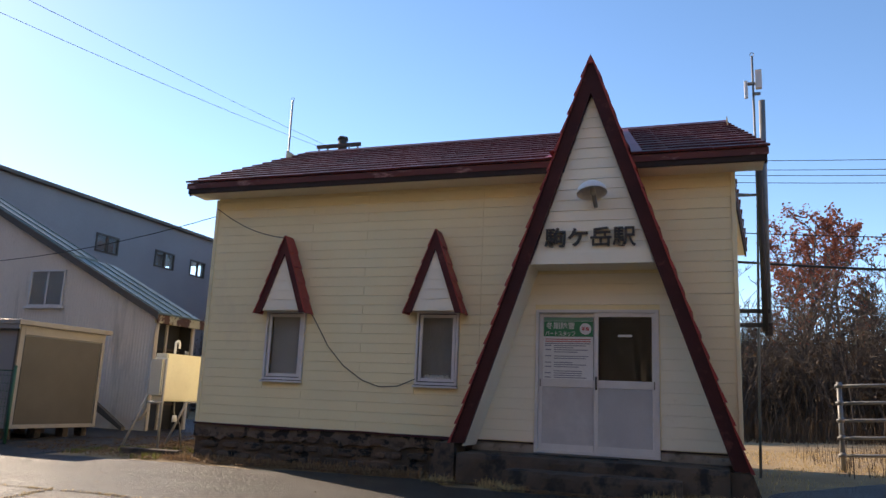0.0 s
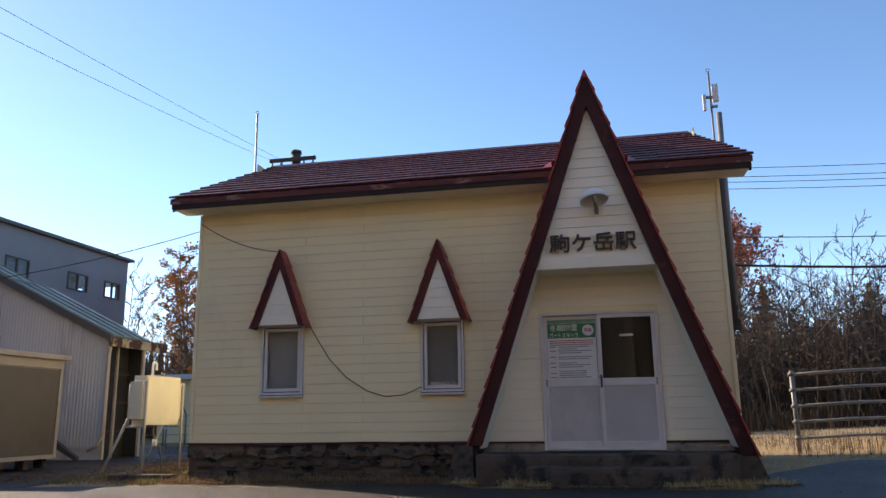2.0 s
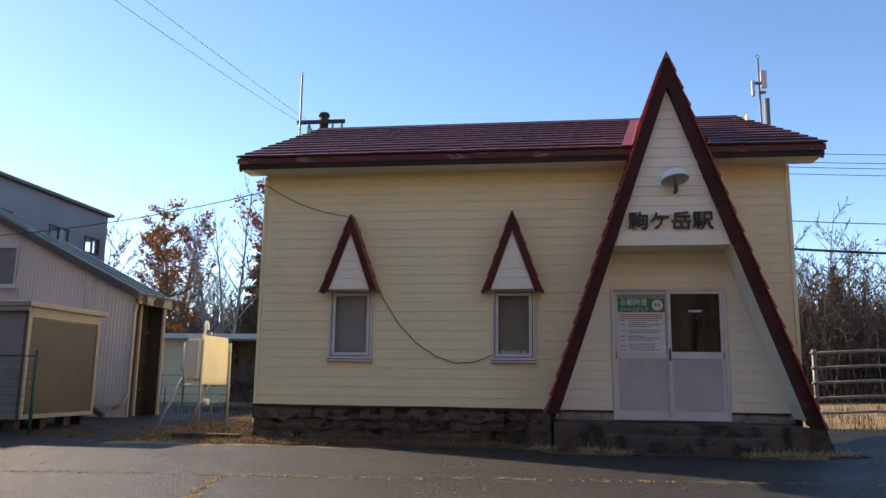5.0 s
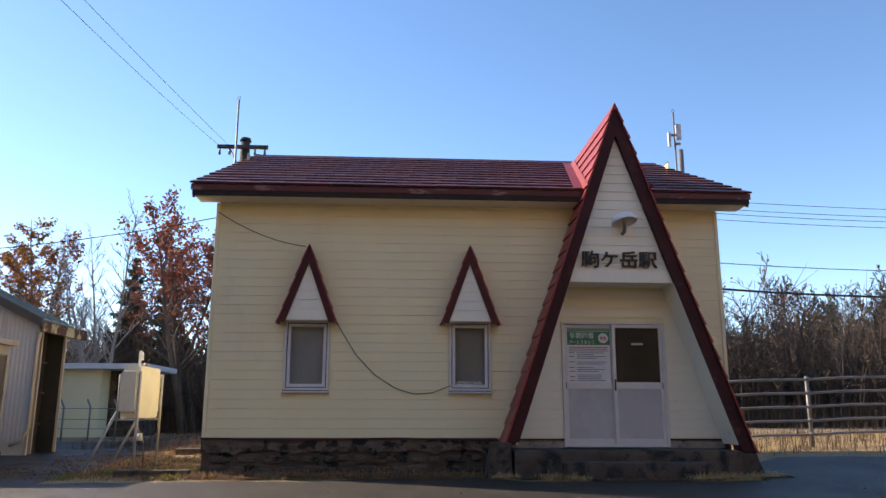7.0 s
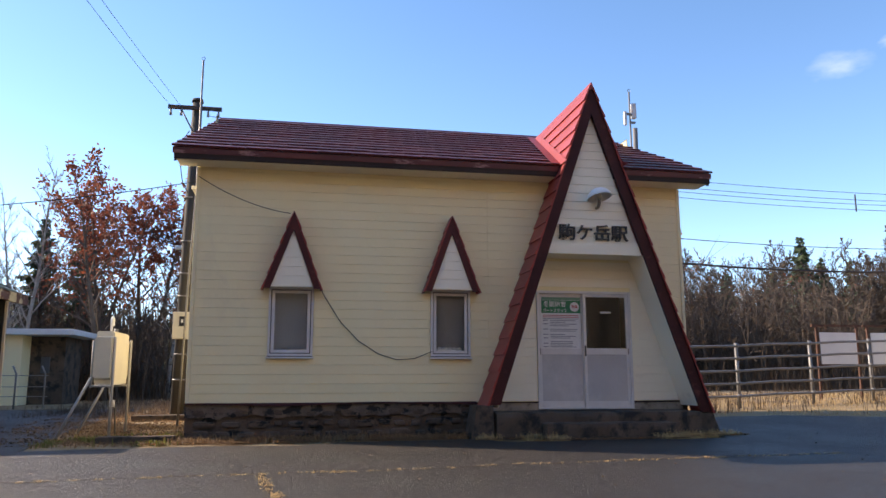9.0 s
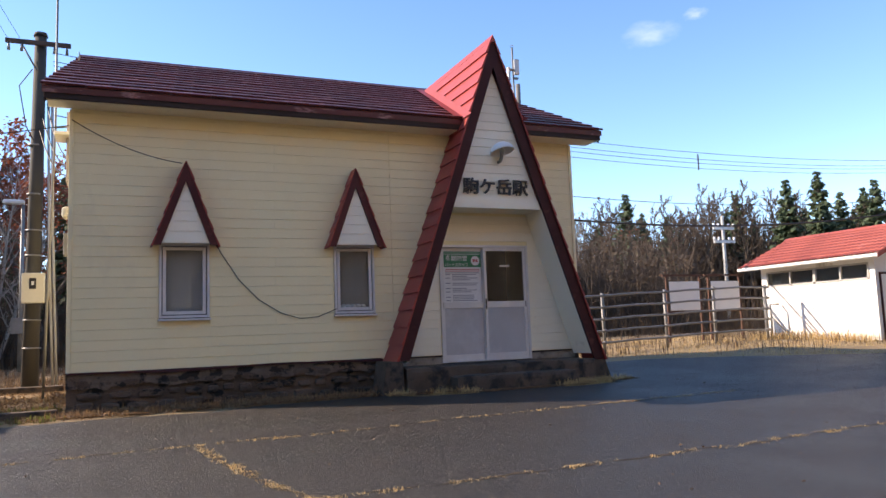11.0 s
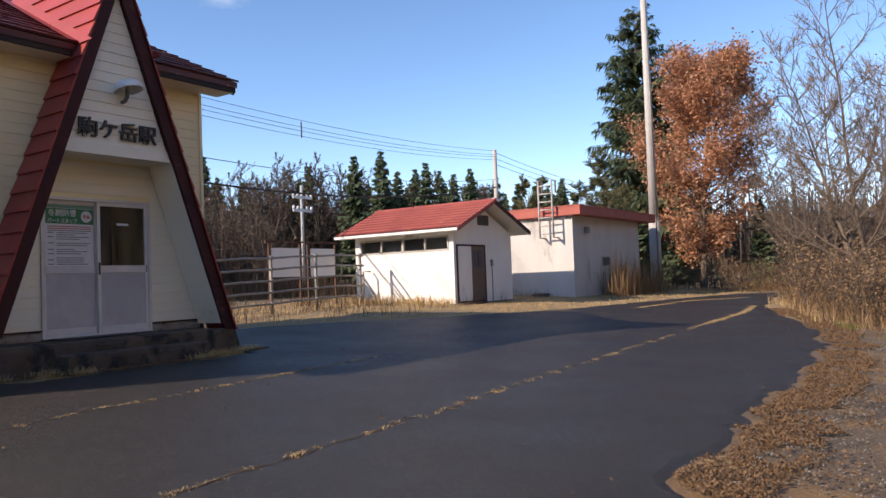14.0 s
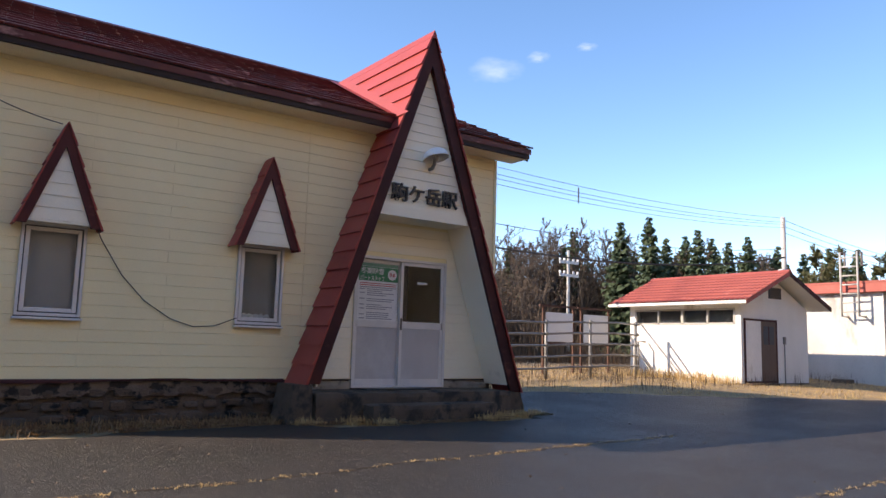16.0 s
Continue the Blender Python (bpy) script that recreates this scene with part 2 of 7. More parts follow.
L_LARCH = leaf_mat("orange_larch_needles", (0.36, 0.15, 0.04), (0.26, 0.11, 0.035))
L_SPRUCE = leaf_mat("dark_spruce_needles", (0.055, 0.088, 0.045), (0.10, 0.135, 0.07), trans=0.2)
L_PINE = leaf_mat("pine_needles", (0.06, 0.075, 0.03), (0.11, 0.10, 0.04), trans=0.15)
L_STRAW = leaf_mat("dry_grass", (0.72, 0.52, 0.26), (0.48, 0.33, 0.15))
L_WEED = leaf_mat("brown_weeds", (0.145, 0.092, 0.055), (0.075, 0.05, 0.034))
L_GREEN = leaf_mat("green_grass", (0.12, 0.15, 0.03), (0.22, 0.20, 0.05))
L_LITTER = leaf_mat("brown_leaf_litter", (0.31, 0.18, 0.085), (0.11, 0.065, 0.04))
# leaf tone of the unseen wood added to bounce warm light
L_GOLD = leaf_mat("golden_bounce_wood", (0.84, 0.64, 0.40), (0.66, 0.48, 0.28), trans=0.1)
L_SCRUB = leaf_mat("grey_brown_unseen_scrub", (0.36, 0.30, 0.24), (0.27, 0.225, 0.18), trans=0.1)
L_FAR = leaf_mat("far_wood_brown", (0.080, 0.055, 0.042), (0.04, 0.036, 0.026), trans=0.05)
M_PEBBLE = pm("grey_pebble", (0.22, 0.20, 0.18), (0.14, 0.12, 0.10), 5, 60, 0.9, 0.05, 0.1, rnd=0.35)
M_CRACK = pm("crack_soil", (0.075, 0.05, 0.03), (0.04, 0.028, 0.02), 9, 50, 0.95, 0.04, 0.6)
# tone of the dim room seen through the second window
M_DIM = pm("dim_room_tone", (0.32, 0.31, 0.30), (0.27, 0.26, 0.25), 2, 60, 0.9, 0.05, 0.1)
L_BRUSH = leaf_mat("straw_brown_brush", (0.42, 0.27, 0.14), (0.20, 0.115, 0.06))

# ---- building helpers ----
def mesh_of(bm_or, name):
    me = bpy.data.meshes.new(name)
    bm_or.to_mesh(me)
    bm_or.free()
    return me


def raw(name, verts, faces):
    me = bpy.data.meshes.new(name)
    me.from_pydata([tuple(v) for v in verts], [], faces)
    me.update()
    return me


def part(name, bm, material, parent, label=""):
    """Links a bmesh or a mesh, in world places, as one object under a thing or a part."""
    me = bm if isinstance(bm, bpy.types.Mesh) else mesh_of(bm, name)
    if not me.materials:
        me.materials.append(material)
    ob = new(name, me)
    ob.parent = parent
    if parent is not None and parent.type == "EMPTY":
        ob.matrix_parent_inverse = Matrix.Translation(-parent.location)
    return tagged(ob, label)


def thing(name, loc, label, category, group="", kind=""):
    ob = new(name)
    ob.empty_display_size = 0.1
    ob.location = loc
    return tagged(ob, label, category, group, kind)


def solid(name, bm, material, label, category, group="", kind=""):
    me = bm if isinstance(bm, bpy.types.Mesh) else mesh_of(bm, name)
    if not me.materials:
        me.materials.append(material)
    return tagged(new(name, me), label, category, group, kind)


def box(x0, x1, y0, y1, z0, z1, bm=None, bevel=0.0):
    bm = bm or bmesh.new()
    r = bmesh.ops.create_cube(bm, size=1.0)
    vs = r["verts"]
    for v in vs:
        v.co = Vector(((x0 + x1) / 2 + v.co.x * (x1 - x0), (y0 + y1) / 2 + v.co.y * (y1 - y0), (z0 + z1) / 2 + v.co.z * (z1 - z0)))
    if bevel:
        es = list({e for v in vs for e in v.link_edges})
        bmesh.ops.bevel(bm, geom=es, offset=bevel, segments=2, affect="EDGES", profile=0.5)
    return bm


def prism(pts, vec, bm=None):
    """A closed polygon, drawn out along vec."""
    bm = bm or bmesh.new()
    a = [bm.verts.new(p) for p in pts]
    b = [bm.verts.new(Vector(p) + Vector(vec)) for p in pts]
    bm.faces.new(a), bm.faces.new(b[::-1])
    for i in range(len(a)):
        j = (i + 1) % len(a)
        bm.faces.new((a[j], a[i], b[i], b[j]))
    bmesh.ops.recalc_face_normals(bm, faces=bm.faces[:])
    return bm


def tube(points, r0, r1=None, sides=10, bm=None):
    """A tapering pipe along points."""
    bm = bm or bmesh.new()
    r1 = r0 if r1 is None else r1
    pts = [Vector(p) for p in points]
    rings = []
    for i, p in enumerate(pts):
        d = (pts[min(i + 1, len(pts) - 1)] - pts[max(i - 1, 0)]).normalized()
        u = d.cross(Vector((0.3, 0.95, 0.1))).normalized()
        if abs(d.dot(Vector((0.3, 0.95, 0.1)))) > 0.98:
            u = d.cross(Vector((0, 0, 1))).normalized()
        w = d.cross(u)
        r = r0 + (r1 - r0) * i / max(1, len(pts) - 1)
        rings.append([bm.verts.new(p + r * (math.cos(2 * math.pi * k / sides) * u + math.sin(2 * math.pi * k / sides) * w)) for k in range(sides)])
    for a, b in zip(rings, rings[1:]):
        for k in range(sides):
            f = bm.faces.new((a[k], a[(k + 1) % sides], b[(k + 1) % sides], b[k]))
            f.smooth = sides > 5
    bm.faces.new(rings[0][::-1]), bm.faces.new(rings[-1])
    bmesh.ops.recalc_face_normals(bm, faces=bm.faces[:])
    return bm


def sag(a, b, drop, n=14):
    a, b = Vector(a), Vector(b)
    return [a.lerp(b, i / n) - Vector((0, 0, drop * 4 * (i / n) * (1 - i / n))) for i in range(n + 1)]


def spans(x0, x1, holes):
    """What is left of x0..x1 outside the holes."""
    out, x = [], x0
    for a, b in sorted(holes):
        if a > x:
            out.append((x, min(a, x1)))
        x = max(x, b)
    if x < x1:
        out.append((x, x1))
    return [(a, b) for a, b in out if b - a > 0.02]


def wall_panel(x0, x1, z0, z1, y0, y1, holes):
    """A wall along x with openings (xa, xb, za, zb) that go through it."""
    bm = bmesh.new()
    zs = sorted({z0, z1, *[max(h[2], z0) for h in holes], *[h[3] for h in holes]})
    for za, zb in zip(zs, zs[1:]):
        for a, b in spans(x0, x1, [(h[0], h[1]) for h in holes if h[2] < (za + zb) / 2 < h[3]]):
            box(a, b, y0, y1, za, zb, bm)
    return bm


def ground_z(x, y):
    """The lie of the forecourt: it rises gently towards the buildings."""
    if y < 7.2:
        return -0.30 + 0.042 * (max(y, -12) - 4.5)
    s = min(max(x / 9, 0), 1) * 0.042 + 0.01
    return -0.187 + s * (min(y, 15.0) - 7.2)


# ---- ground ----
def noise1(v, seed):
    return noise.noise(Vector((v, seed * 7.3, 0.5)))


def lerp_table(rows, x):
    for (xa, ya), (xb, yb) in zip(rows, rows[1:]):
        if x <= xb:
            return ya + (yb - ya) * max(0, x - xa) / (xb - xa)
    return rows[-1][1]


def make_ground():
    xs = [-900, -400, -150, -70] + [-45 + 1.5 * i for i in range(81)] + [110, 200, 450, 900]
    ys = [-900, -300, -100, -50] + [-30 + 1.5 * i for i in range(75)] + [120, 220, 450, 900]
    verts = [(x, y, ground_z(x, y) - 0.03 + (0.0 if abs(x) > 60 or y > 80 else 0.02 * noise.noise(Vector((x * 0.4, y * 0.4, 0))))) for y in ys for x in xs]
    n = len(xs)
    faces = [(j * n + i, j * n + i + 1, (j + 1) * n + i + 1, (j + 1) * n + i) for j in range(len(ys) - 1) for i in range(n - 1)]
    return solid("ground", raw("ground", verts, faces), M_SOIL, "dry brown soil with withered grass", "ground", kind="structure")


HIGH = [(-45, 24), (-11.2, 24), (-10.6, 14.0), (-10.2, 10.2), (-8.4, 10.35), (-3.6, 10.55), (-3.4, 10.0), (0.3, 10.0), (0.8, 12.0), (2.4, 14.0), (3.6, 13.9), (5.5, 12.4), (7.6, 10.9), (10, 10.1), (12, 9.6), (16, 9.2), (20, 8.7), (24, 8.0), (26.5, 7.0)]
LOW = [(-45, -14), (-6.5, -14), (-5.2, -2.0), (-4.1, 0.8), (-3.4, 1.75), (-1.0, 1.85), (1.0, 1.8), (2.6, 1.9), (6.0, 2.2), (8.5, 2.7), (10.5, 3.3), (13, 4.3), (17, 5.4), (21, 6.1), (26.5, 6.4)]


def low_edge(x):
    """The broken near edge of the asphalt."""
    return lerp_table(LOW, x) + 0.24 * noise1(x * 1.3, 1) + 0.14 * noise1(x * 4, 2) + 0.05 * noise1(x * 13, 6)


def asphalt_sheet():
    verts, faces, cols = [], [], 0
    x, rows = -45.0, 40
    while x <= 26.5:
        lo = low_edge(x)
        hi = lerp_table(HIGH, x) + 0.14 * noise1(x * 1.7, 3) + 0.08 * noise1(x * 6, 4)
        for j in range(rows + 1):
            y = lo + (hi - lo) * j / rows
            edge = -0.05 if j in (0, rows) else 0.0
            verts.append((x, y, ground_z(x, y) + edge))
        cols += 1
        x += 0.15 if x > -12 else 0.6
    r = rows + 1
    faces = [(i * r + j, (i + 1) * r + j, (i + 1) * r + j + 1, i * r + j + 1) for i in range(cols - 1) for j in range(rows)]
    return solid("pavement", raw("pavement", verts, faces), M_ASPHALT, "dark worn asphalt forecourt with cracks and damp patches", "pavement", kind="structure")


make_ground()
asphalt_sheet()
# gravel strip at the near edge of the asphalt
gv = [(x, y, ground_z(x, y) - 0.022 + 0.012 * noise.noise(Vector((x * 2, y * 2, 3)))) for y in np.arange(-9, 3.6, 0.3) for x in np.arange(-5.4, 16, 0.3)]
nx = len(np.arange(-5.4, 16, 0.3))
solid("gravel_strip", raw("gravel_strip", gv, [(j * nx + i, j * nx + i + 1, (j + 1) * nx + i + 1, (j + 1) * nx + i) for j in range(len(gv) // nx - 1) for i in range(nx - 1)]),
      M_GRAVEL, "grey gravel strewn with brown leaves", "gravel", kind="structure")

# ---- the station house ----
WX0, WX1, WY, WB, WTOP, REAR = -8.25, 0.37, 11.10, 0.40, 4.28, 16.9
AX, AZ, AK, AFRONT, BAND = -1.54, 5.96, 0.345, 10.42, 0.19  # the steep entrance gable
WINDOWS = [(-7.03, -6.30, 1.16, 2.29), (-4.32, -3.63, 1.16, 2.29)]
DOOR = (-2.43, -0.67, 0.26, 2.32)
EAVE_Y, EAVE_Z, RIDGE_Y, RIDGE_Z = 10.63, 4.50, 14.0, 6.13
SLOPE = (RIDGE_Z - EAVE_Z) / (RIDGE_Y - EAVE_Y)
house = thing("station_house", (-4, 14, -0.15), "small cream station house with dark red roof and steep entrance gable", "station")


def a_half(z):
    return AK * (AZ - z)


def roof_y(z):
    return EAVE_Y + (z - EAVE_Z) / SLOPE


def station_walls():
    holes = WINDOWS + [DOOR]
    front = part("wall", wall_panel(WX0, WX1, WB - 0.012, WTOP + 0.12, WY, WY + 0.14, holes), M_SIDING, house)
    # lapped boards, one object each, cut at the openings and the entrance gable
    rng = random.Random(4)
    h = 0.1535
    k = 0
    z = WB
    while z < WTOP - 0.01:
        top = min(z + h, WTOP)
        zm = (z + top) / 2
        cuts = [(w[0] - 0.01, w[1] + 0.01) for w in holes if w[2] - 0.02 < top and w[3] > z + 0.02]
        mid = a_half(zm) - 0.06
        joints = sorted([-6.30 + (0 if k % 2 else 1.02) + rng.uniform(-0.003, 0.003), -3.3])
        for a, b in spans(WX0, WX1, cuts):
            inner = (AX - mid, AX + mid)
            pieces = []
            for c, d in spans(a, b, [inner]):
                edges = [c] + [j for j in joints if c + 0.1 < j < d - 0.1] + [d]
                pieces += [(p, q, M_SIDING) for p, q in zip(edges, edges[1:])]
            if zm < 2.9:
                c, d = max(a, inner[0]), min(b, inner[1])
                if d - c > 0.03:
                    pieces.append((c, d, M_WHITE))
            for p, q, m in pieces:
                lo, hi = 0.0085 + rng.uniform(0, 0.0015), 0.006
                ya = WY - 0.001
                vs = [(p + 0.0015, ya, z), (q - 0.0015, ya, z), (q - 0.0015, ya - lo, z + 0.003), (p + 0.0015, ya - lo, z + 0.003),
                      (p + 0.0015, ya, top), (q - 0.0015, ya, top), (q - 0.0015, ya - hi, top - 0.004), (p + 0.0015, ya - hi, top - 0.004)]
                part("board", raw("board", vs, [(0, 1, 2, 3), (3, 2, 6, 7), (7, 6, 5, 4), (0, 3, 7, 4), (1, 5, 6, 2)]), m, front)
        z += h
        k += 1
    # gable ends and rear
    for x0, x1, out in ((WX0, WX0 + 0.14, -1), (WX1 - 0.14, WX1, 1)):
        pts = [(x0, WY + 0.14, WB - 0.06), (x0, REAR, WB - 0.06), (x0, REAR, WTOP + 0.1), (x0, RIDGE_Y, RIDGE_Z - 0.16), (x0, WY + 0.14, WTOP + 0.1)]
        side = part("wall", prism(pts, (x1 - x0, 0, 0)), M_SIDING, house)
        xo = x0 if out < 0 else x1
        z = WB
        while z < RIDGE_Z - 0.35:
            top = z + h
            ya = WY if top < WTOP else WY + (top - WTOP + 0.15) / SLOPE
            yb = REAR if top < WTOP else REAR - (top - WTOP + 0.15) / SLOPE
            vs = [(xo, ya, z), (xo, yb, z), (xo + out * 0.022, yb, z + 0.003), (xo + out * 0.022, ya, z + 0.003),
                  (xo, ya, top), (xo, yb, top), (xo + out * 0.012, yb, top), (xo + out * 0.012, ya, top)]
            part("board", raw("board", vs, [(0, 1, 2, 3), (3, 2, 6, 7), (7, 6, 5, 4), (0, 3, 7, 4), (1, 5, 6, 2)]), M_SIDING, side)
            z = top
    part("wall", box(WX0 + 0.14, WX1 - 0.14, REAR - 0.14, REAR, WB - 0.06, WTOP + 0.1), M_SIDING, house)
    for x, s in ((WX0 - 0.026, 1), (WX1 + 0.026, -1)):
        part("corner_trim", box(min(x, x + s * 0.06), max(x, x + s * 0.06), WY - 0.03, WY + 0.05, WB - 0.01, WTOP, bevel=0.006), M_SIDING, house)
    # floor and a plain room behind the glass door, its dimness put into dark colour
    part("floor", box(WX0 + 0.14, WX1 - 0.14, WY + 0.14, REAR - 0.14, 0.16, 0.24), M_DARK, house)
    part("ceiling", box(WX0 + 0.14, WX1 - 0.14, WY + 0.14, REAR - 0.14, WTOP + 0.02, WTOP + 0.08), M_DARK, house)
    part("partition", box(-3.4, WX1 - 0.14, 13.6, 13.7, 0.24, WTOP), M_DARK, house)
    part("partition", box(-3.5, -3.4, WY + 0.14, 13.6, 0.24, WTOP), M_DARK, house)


def foundation():
    bm = bmesh.new()
    segs = [(WX0 - 0.02, -3.5, 0.385), (-3.5, DOOR[0], 0.387), (DOOR[0], DOOR[1], 0.25), (DOOR[1], WX1, 0.387)]
    for a, b, t in segs[1:]:
        part("foundation", box(a, b, WY + 0.03, WY + 0.25, -0.35, t), M_STONE, house)
    for x in (WX0 - 0.02, WX1 - 0.25):
        part("foundation", box(x, x + 0.25, WY + 0.26, REAR, -0.35, 0.385), M_STONE, house)
    a, b, t = segs[0]
    base = part("foundation", box(a, b, WY + 0.03, WY + 0.25, -0.35, t, bm), M_STONE, house, "dark weathered rubble foundation")
    rng = random.Random(11)
    # uneven stones in the face
    x = WX0
    for row in range(3):
        x = WX0 + rng.uniform(0, 0.15)
        while x < -3.75:
            w, hh = rng.uniform(0.16, 0.42), rng.uniform(0.09, 0.15)
            zc = -0.09 + row * 0.165 + rng.uniform(-0.015, 0.015)
            bm = bmesh.new()
            bmesh.ops.create_icosphere(bm, subdivisions=2, radius=1.0)
            ph = rng.uniform(0, 50)
            for v in bm.verts:
                c = v.co
                c = Vector([math.copysign(abs(q) ** 0.55, q) for q in c])
                c *= 1 + 0.12 * noise.noise(c * 1.6 + Vector((ph, 0, 0)))
                v.co = Vector((x + w / 2 + c.x * w * 0.42, WY + 0.03 + c.y * 0.055, zc + c.z * hh * 0.46))
            part("stone", bm, M_STONE, base)
            x += w + 0.03
    # cement render left on the stones, spalled away along its lower edge
    vs, n = [], 150
    for i in range(n + 1):
        x = WX0 - 0.025 + (-3.70 - WX0) * i / n
        low = 0.20 + 0.11 * noise1(x * 1.9, 21) + 0.06 * noise1(x * 6.5, 22) + 0.02 * noise1(x * 23, 23)
        for k in range(7):
            z = 0.374 + (low - 0.374) * k / 5 if k < 6 else low
            bulge = 0.012 * noise.noise(Vector((x * 5, z * 9, 3))) + 0.006 * noise.noise(Vector((x * 17, z * 22, 8)))
            vs.append((x, (WY - 0.018 + bulge) if k < 6 else WY + 0.04, z))
    part("render_band", raw("render_band", vs, [(7 * i + k, 7 * i + k + 1, 7 * i + k + 8, 7 * i + k + 7) for i in range(n) for k in range(6)]), M_SILL, base, "spalled grey cement render on top of the stones")
    # brown flashing strip that droops along the wall's foot
    vs, n = [], 60
    for i in range(n + 1):
        x = WX0 - 0.03 + (-3.50 - WX0) * i / n
        d = 0.012 * math.sin(x * 2.1) + 0.012 * noise1(x * 2, 5)
        for y, z in ((WY - 0.02, WB + 0.005), (WY - 0.05, WB - 0.005 + d), (WY - 0.055, WB - 0.030 + d), (WY - 0.01, WB - 0.035 + d)):
            vs.append((x, y, z))
    part("flashing", raw("flashing", vs, [(4 * i + a, 4 * i + a + 1, 4 * i + a + 5, 4 * i + a + 4) for i in range(n) for a in range(3)]), M_BROWN, house, "sagging dark brown flashing strip")


def tile_mesh(w, run, x0=0.0, lift=0.034):
    """A lapped tile: w along the eave, run up the slope, its lower edge proud."""
    c = math.cos(math.atan(SLOPE))
    dy, dz = run * c, run * c * SLOPE
    ny, nz = -SLOPE * c, c
    a, b = x0 + 0.004, x0 + w - 0.004
    vs = [(a, ny * lift, nz * lift), (b, ny * lift, nz * lift), (b, dy + ny * 0.008, dz + nz * 0.008), (a, dy + ny * 0.008, dz + nz * 0.008),
          (a, 0, 0), (b, 0, 0), (b, dy, dz), (a, dy, dz)]
    me = raw("tile", vs, [(0, 1, 2, 3), (0, 4, 5, 1), (1, 5, 6, 2), (3, 2, 6, 7), (0, 3, 7, 4)])
    me.materials.append(M_TILE)
    return me


def main_roof():
    e0, e1, r0, r1 = -8.61, 0.82, -8.25, 0.36
    bm = bmesh.new()
    th = 0.10
    for s in (1, -1):
        ey, ry = (EAVE_Y, RIDGE_Y) if s > 0 else (2 * RIDGE_Y - EAVE_Y, RIDGE_Y)
        prism([(e0, ey, EAVE_Z - 0.02), (e1, ey, EAVE_Z - 0.02), (r1, ry, RIDGE_Z - 0.02), (r0, ry, RIDGE_Z - 0.02)], (0, 0, -th), bm)
    roof = part("roof", bm, M_TILE, house)
    n, w = 12, 0.58
    run = math.hypot(RIDGE_Y - EAVE_Y, RIDGE_Z - EAVE_Z) / n
    c = math.cos(math.atan(SLOPE))
    whole = tile_mesh(w, run)
    rng = random.Random(2)
    for k in range(n):
        y, z = EAVE_Y - 0.02 + k * run * c, EAVE_Z + k * run * c * SLOPE - 0.012
        f = k / n
        xa, xb = e0 - 0.02 + (r0 - e0) * f, e1 + 0.02 + (r1 - e1) * f
        gap = a_half(z + 0.1)
        for p, q in spans(xa, xb, [(AX - gap - 0.02, AX + gap + 0.02)] if gap > 0 else []):
            x = p - (0.29 if k % 2 else 0.0) * (p == xa)
            while x < q - 0.01:
                a, b = max(x, p), min(x + w, q)
                me = whole if b - a > w - 0.001 else tile_mesh(b - a, run)
                t = part("tile", me, M_TILE, roof)
                t.location = (a, y + rng.uniform(-0.004, 0.004), z + rng.uniform(-0.003, 0.004))
                x += w
    # rear slope in one sheet of courses
    vs, fs = [], []
    for k in range(n):
        y, z = 2 * RIDGE_Y - (EAVE_Y + k * run * c), EAVE_Z + k * run * c * SLOPE
        i = len(vs)
        xa, xb = e0 + (r0 - e0) * k / n, e1 + (r1 - e1) * k / n
        vs += [(xa, y, z + 0.03), (xb, y, z + 0.03), (xb, y - run * c, z + run * c * SLOPE), (xa, y - run * c, z + run * c * SLOPE)]
        fs.append((i, i + 1, i + 2, i + 3))
    part("roof_courses", raw("roof_courses", vs, fs), M_TILE, roof)
    part("ridge_cap", prism([(r0 - 0.03, RIDGE_Y - 0.11, RIDGE_Z - 0.045), (r0 - 0.03, RIDGE_Y, RIDGE_Z + 0.035), (r0 - 0.03, RIDGE_Y + 0.11, RIDGE_Z - 0.045)], (r1 - r0 + 0.06, 0, 0)), M_TILE, roof)
    # fascia, verge boards and soffit
    part("fascia", box(e0 + 0.02, e1 - 0.02, EAVE_Y + 0.02, EAVE_Y + 0.06, EAVE_Z - 0.20, EAVE_Z - 0.025, bevel=0.006), M_FASCIA, house, "dark brown eaves board")
    part("soffit", box(e0 + 0.06, e1 - 0.06, EAVE_Y + 0.061, WY - 0.001, EAVE_Z - 0.205, EAVE_Z - 0.18), M_WHITE, house)
    for ex, rx, s in ((e0, r0, 1), (e1, r1, -1)):
        for m in (0, 1):
            ya, yb = (EAVE_Y + 0.06, RIDGE_Y) if m == 0 else (2 * RIDGE_Y - EAVE_Y, RIDGE_Y)
            pts = [(ex + s * 0.02, ya, EAVE_Z - 0.235), (ex + s * 0.02, ya, EAVE_Z - 0.03), (rx + s * 0.02, yb, RIDGE_Z - 0.03), (rx + s * 0.02, yb, RIDGE_Z - 0.22)]
            part("verge_board", prism(pts, (s * 0.035, 0, 0)), M_FASCIA, house)
            xw = WX0 if s > 0 else WX1
            a, b = sorted((ex + s * 0.055, xw))
            a2, b2 = sorted((rx + s * 0.055, xw))
            if b2 - a2 < 0.02 or (s > 0 and rx + 0.055 > xw) or (s < 0 and rx - 0.055 < xw):
                a2, b2 = (xw - 0.01, xw) if s > 0 else (xw, xw + 0.01)
            pts = [(a, ya, EAVE_Z - 0.21), (b, ya, EAVE_Z - 0.21), (b2, yb, RIDGE_Z - 0.19), (a2, yb, RIDGE_Z - 0.19)]
            part("verge_soffit", prism(pts, (0, 0, 0.02)), M_WHITE, house)


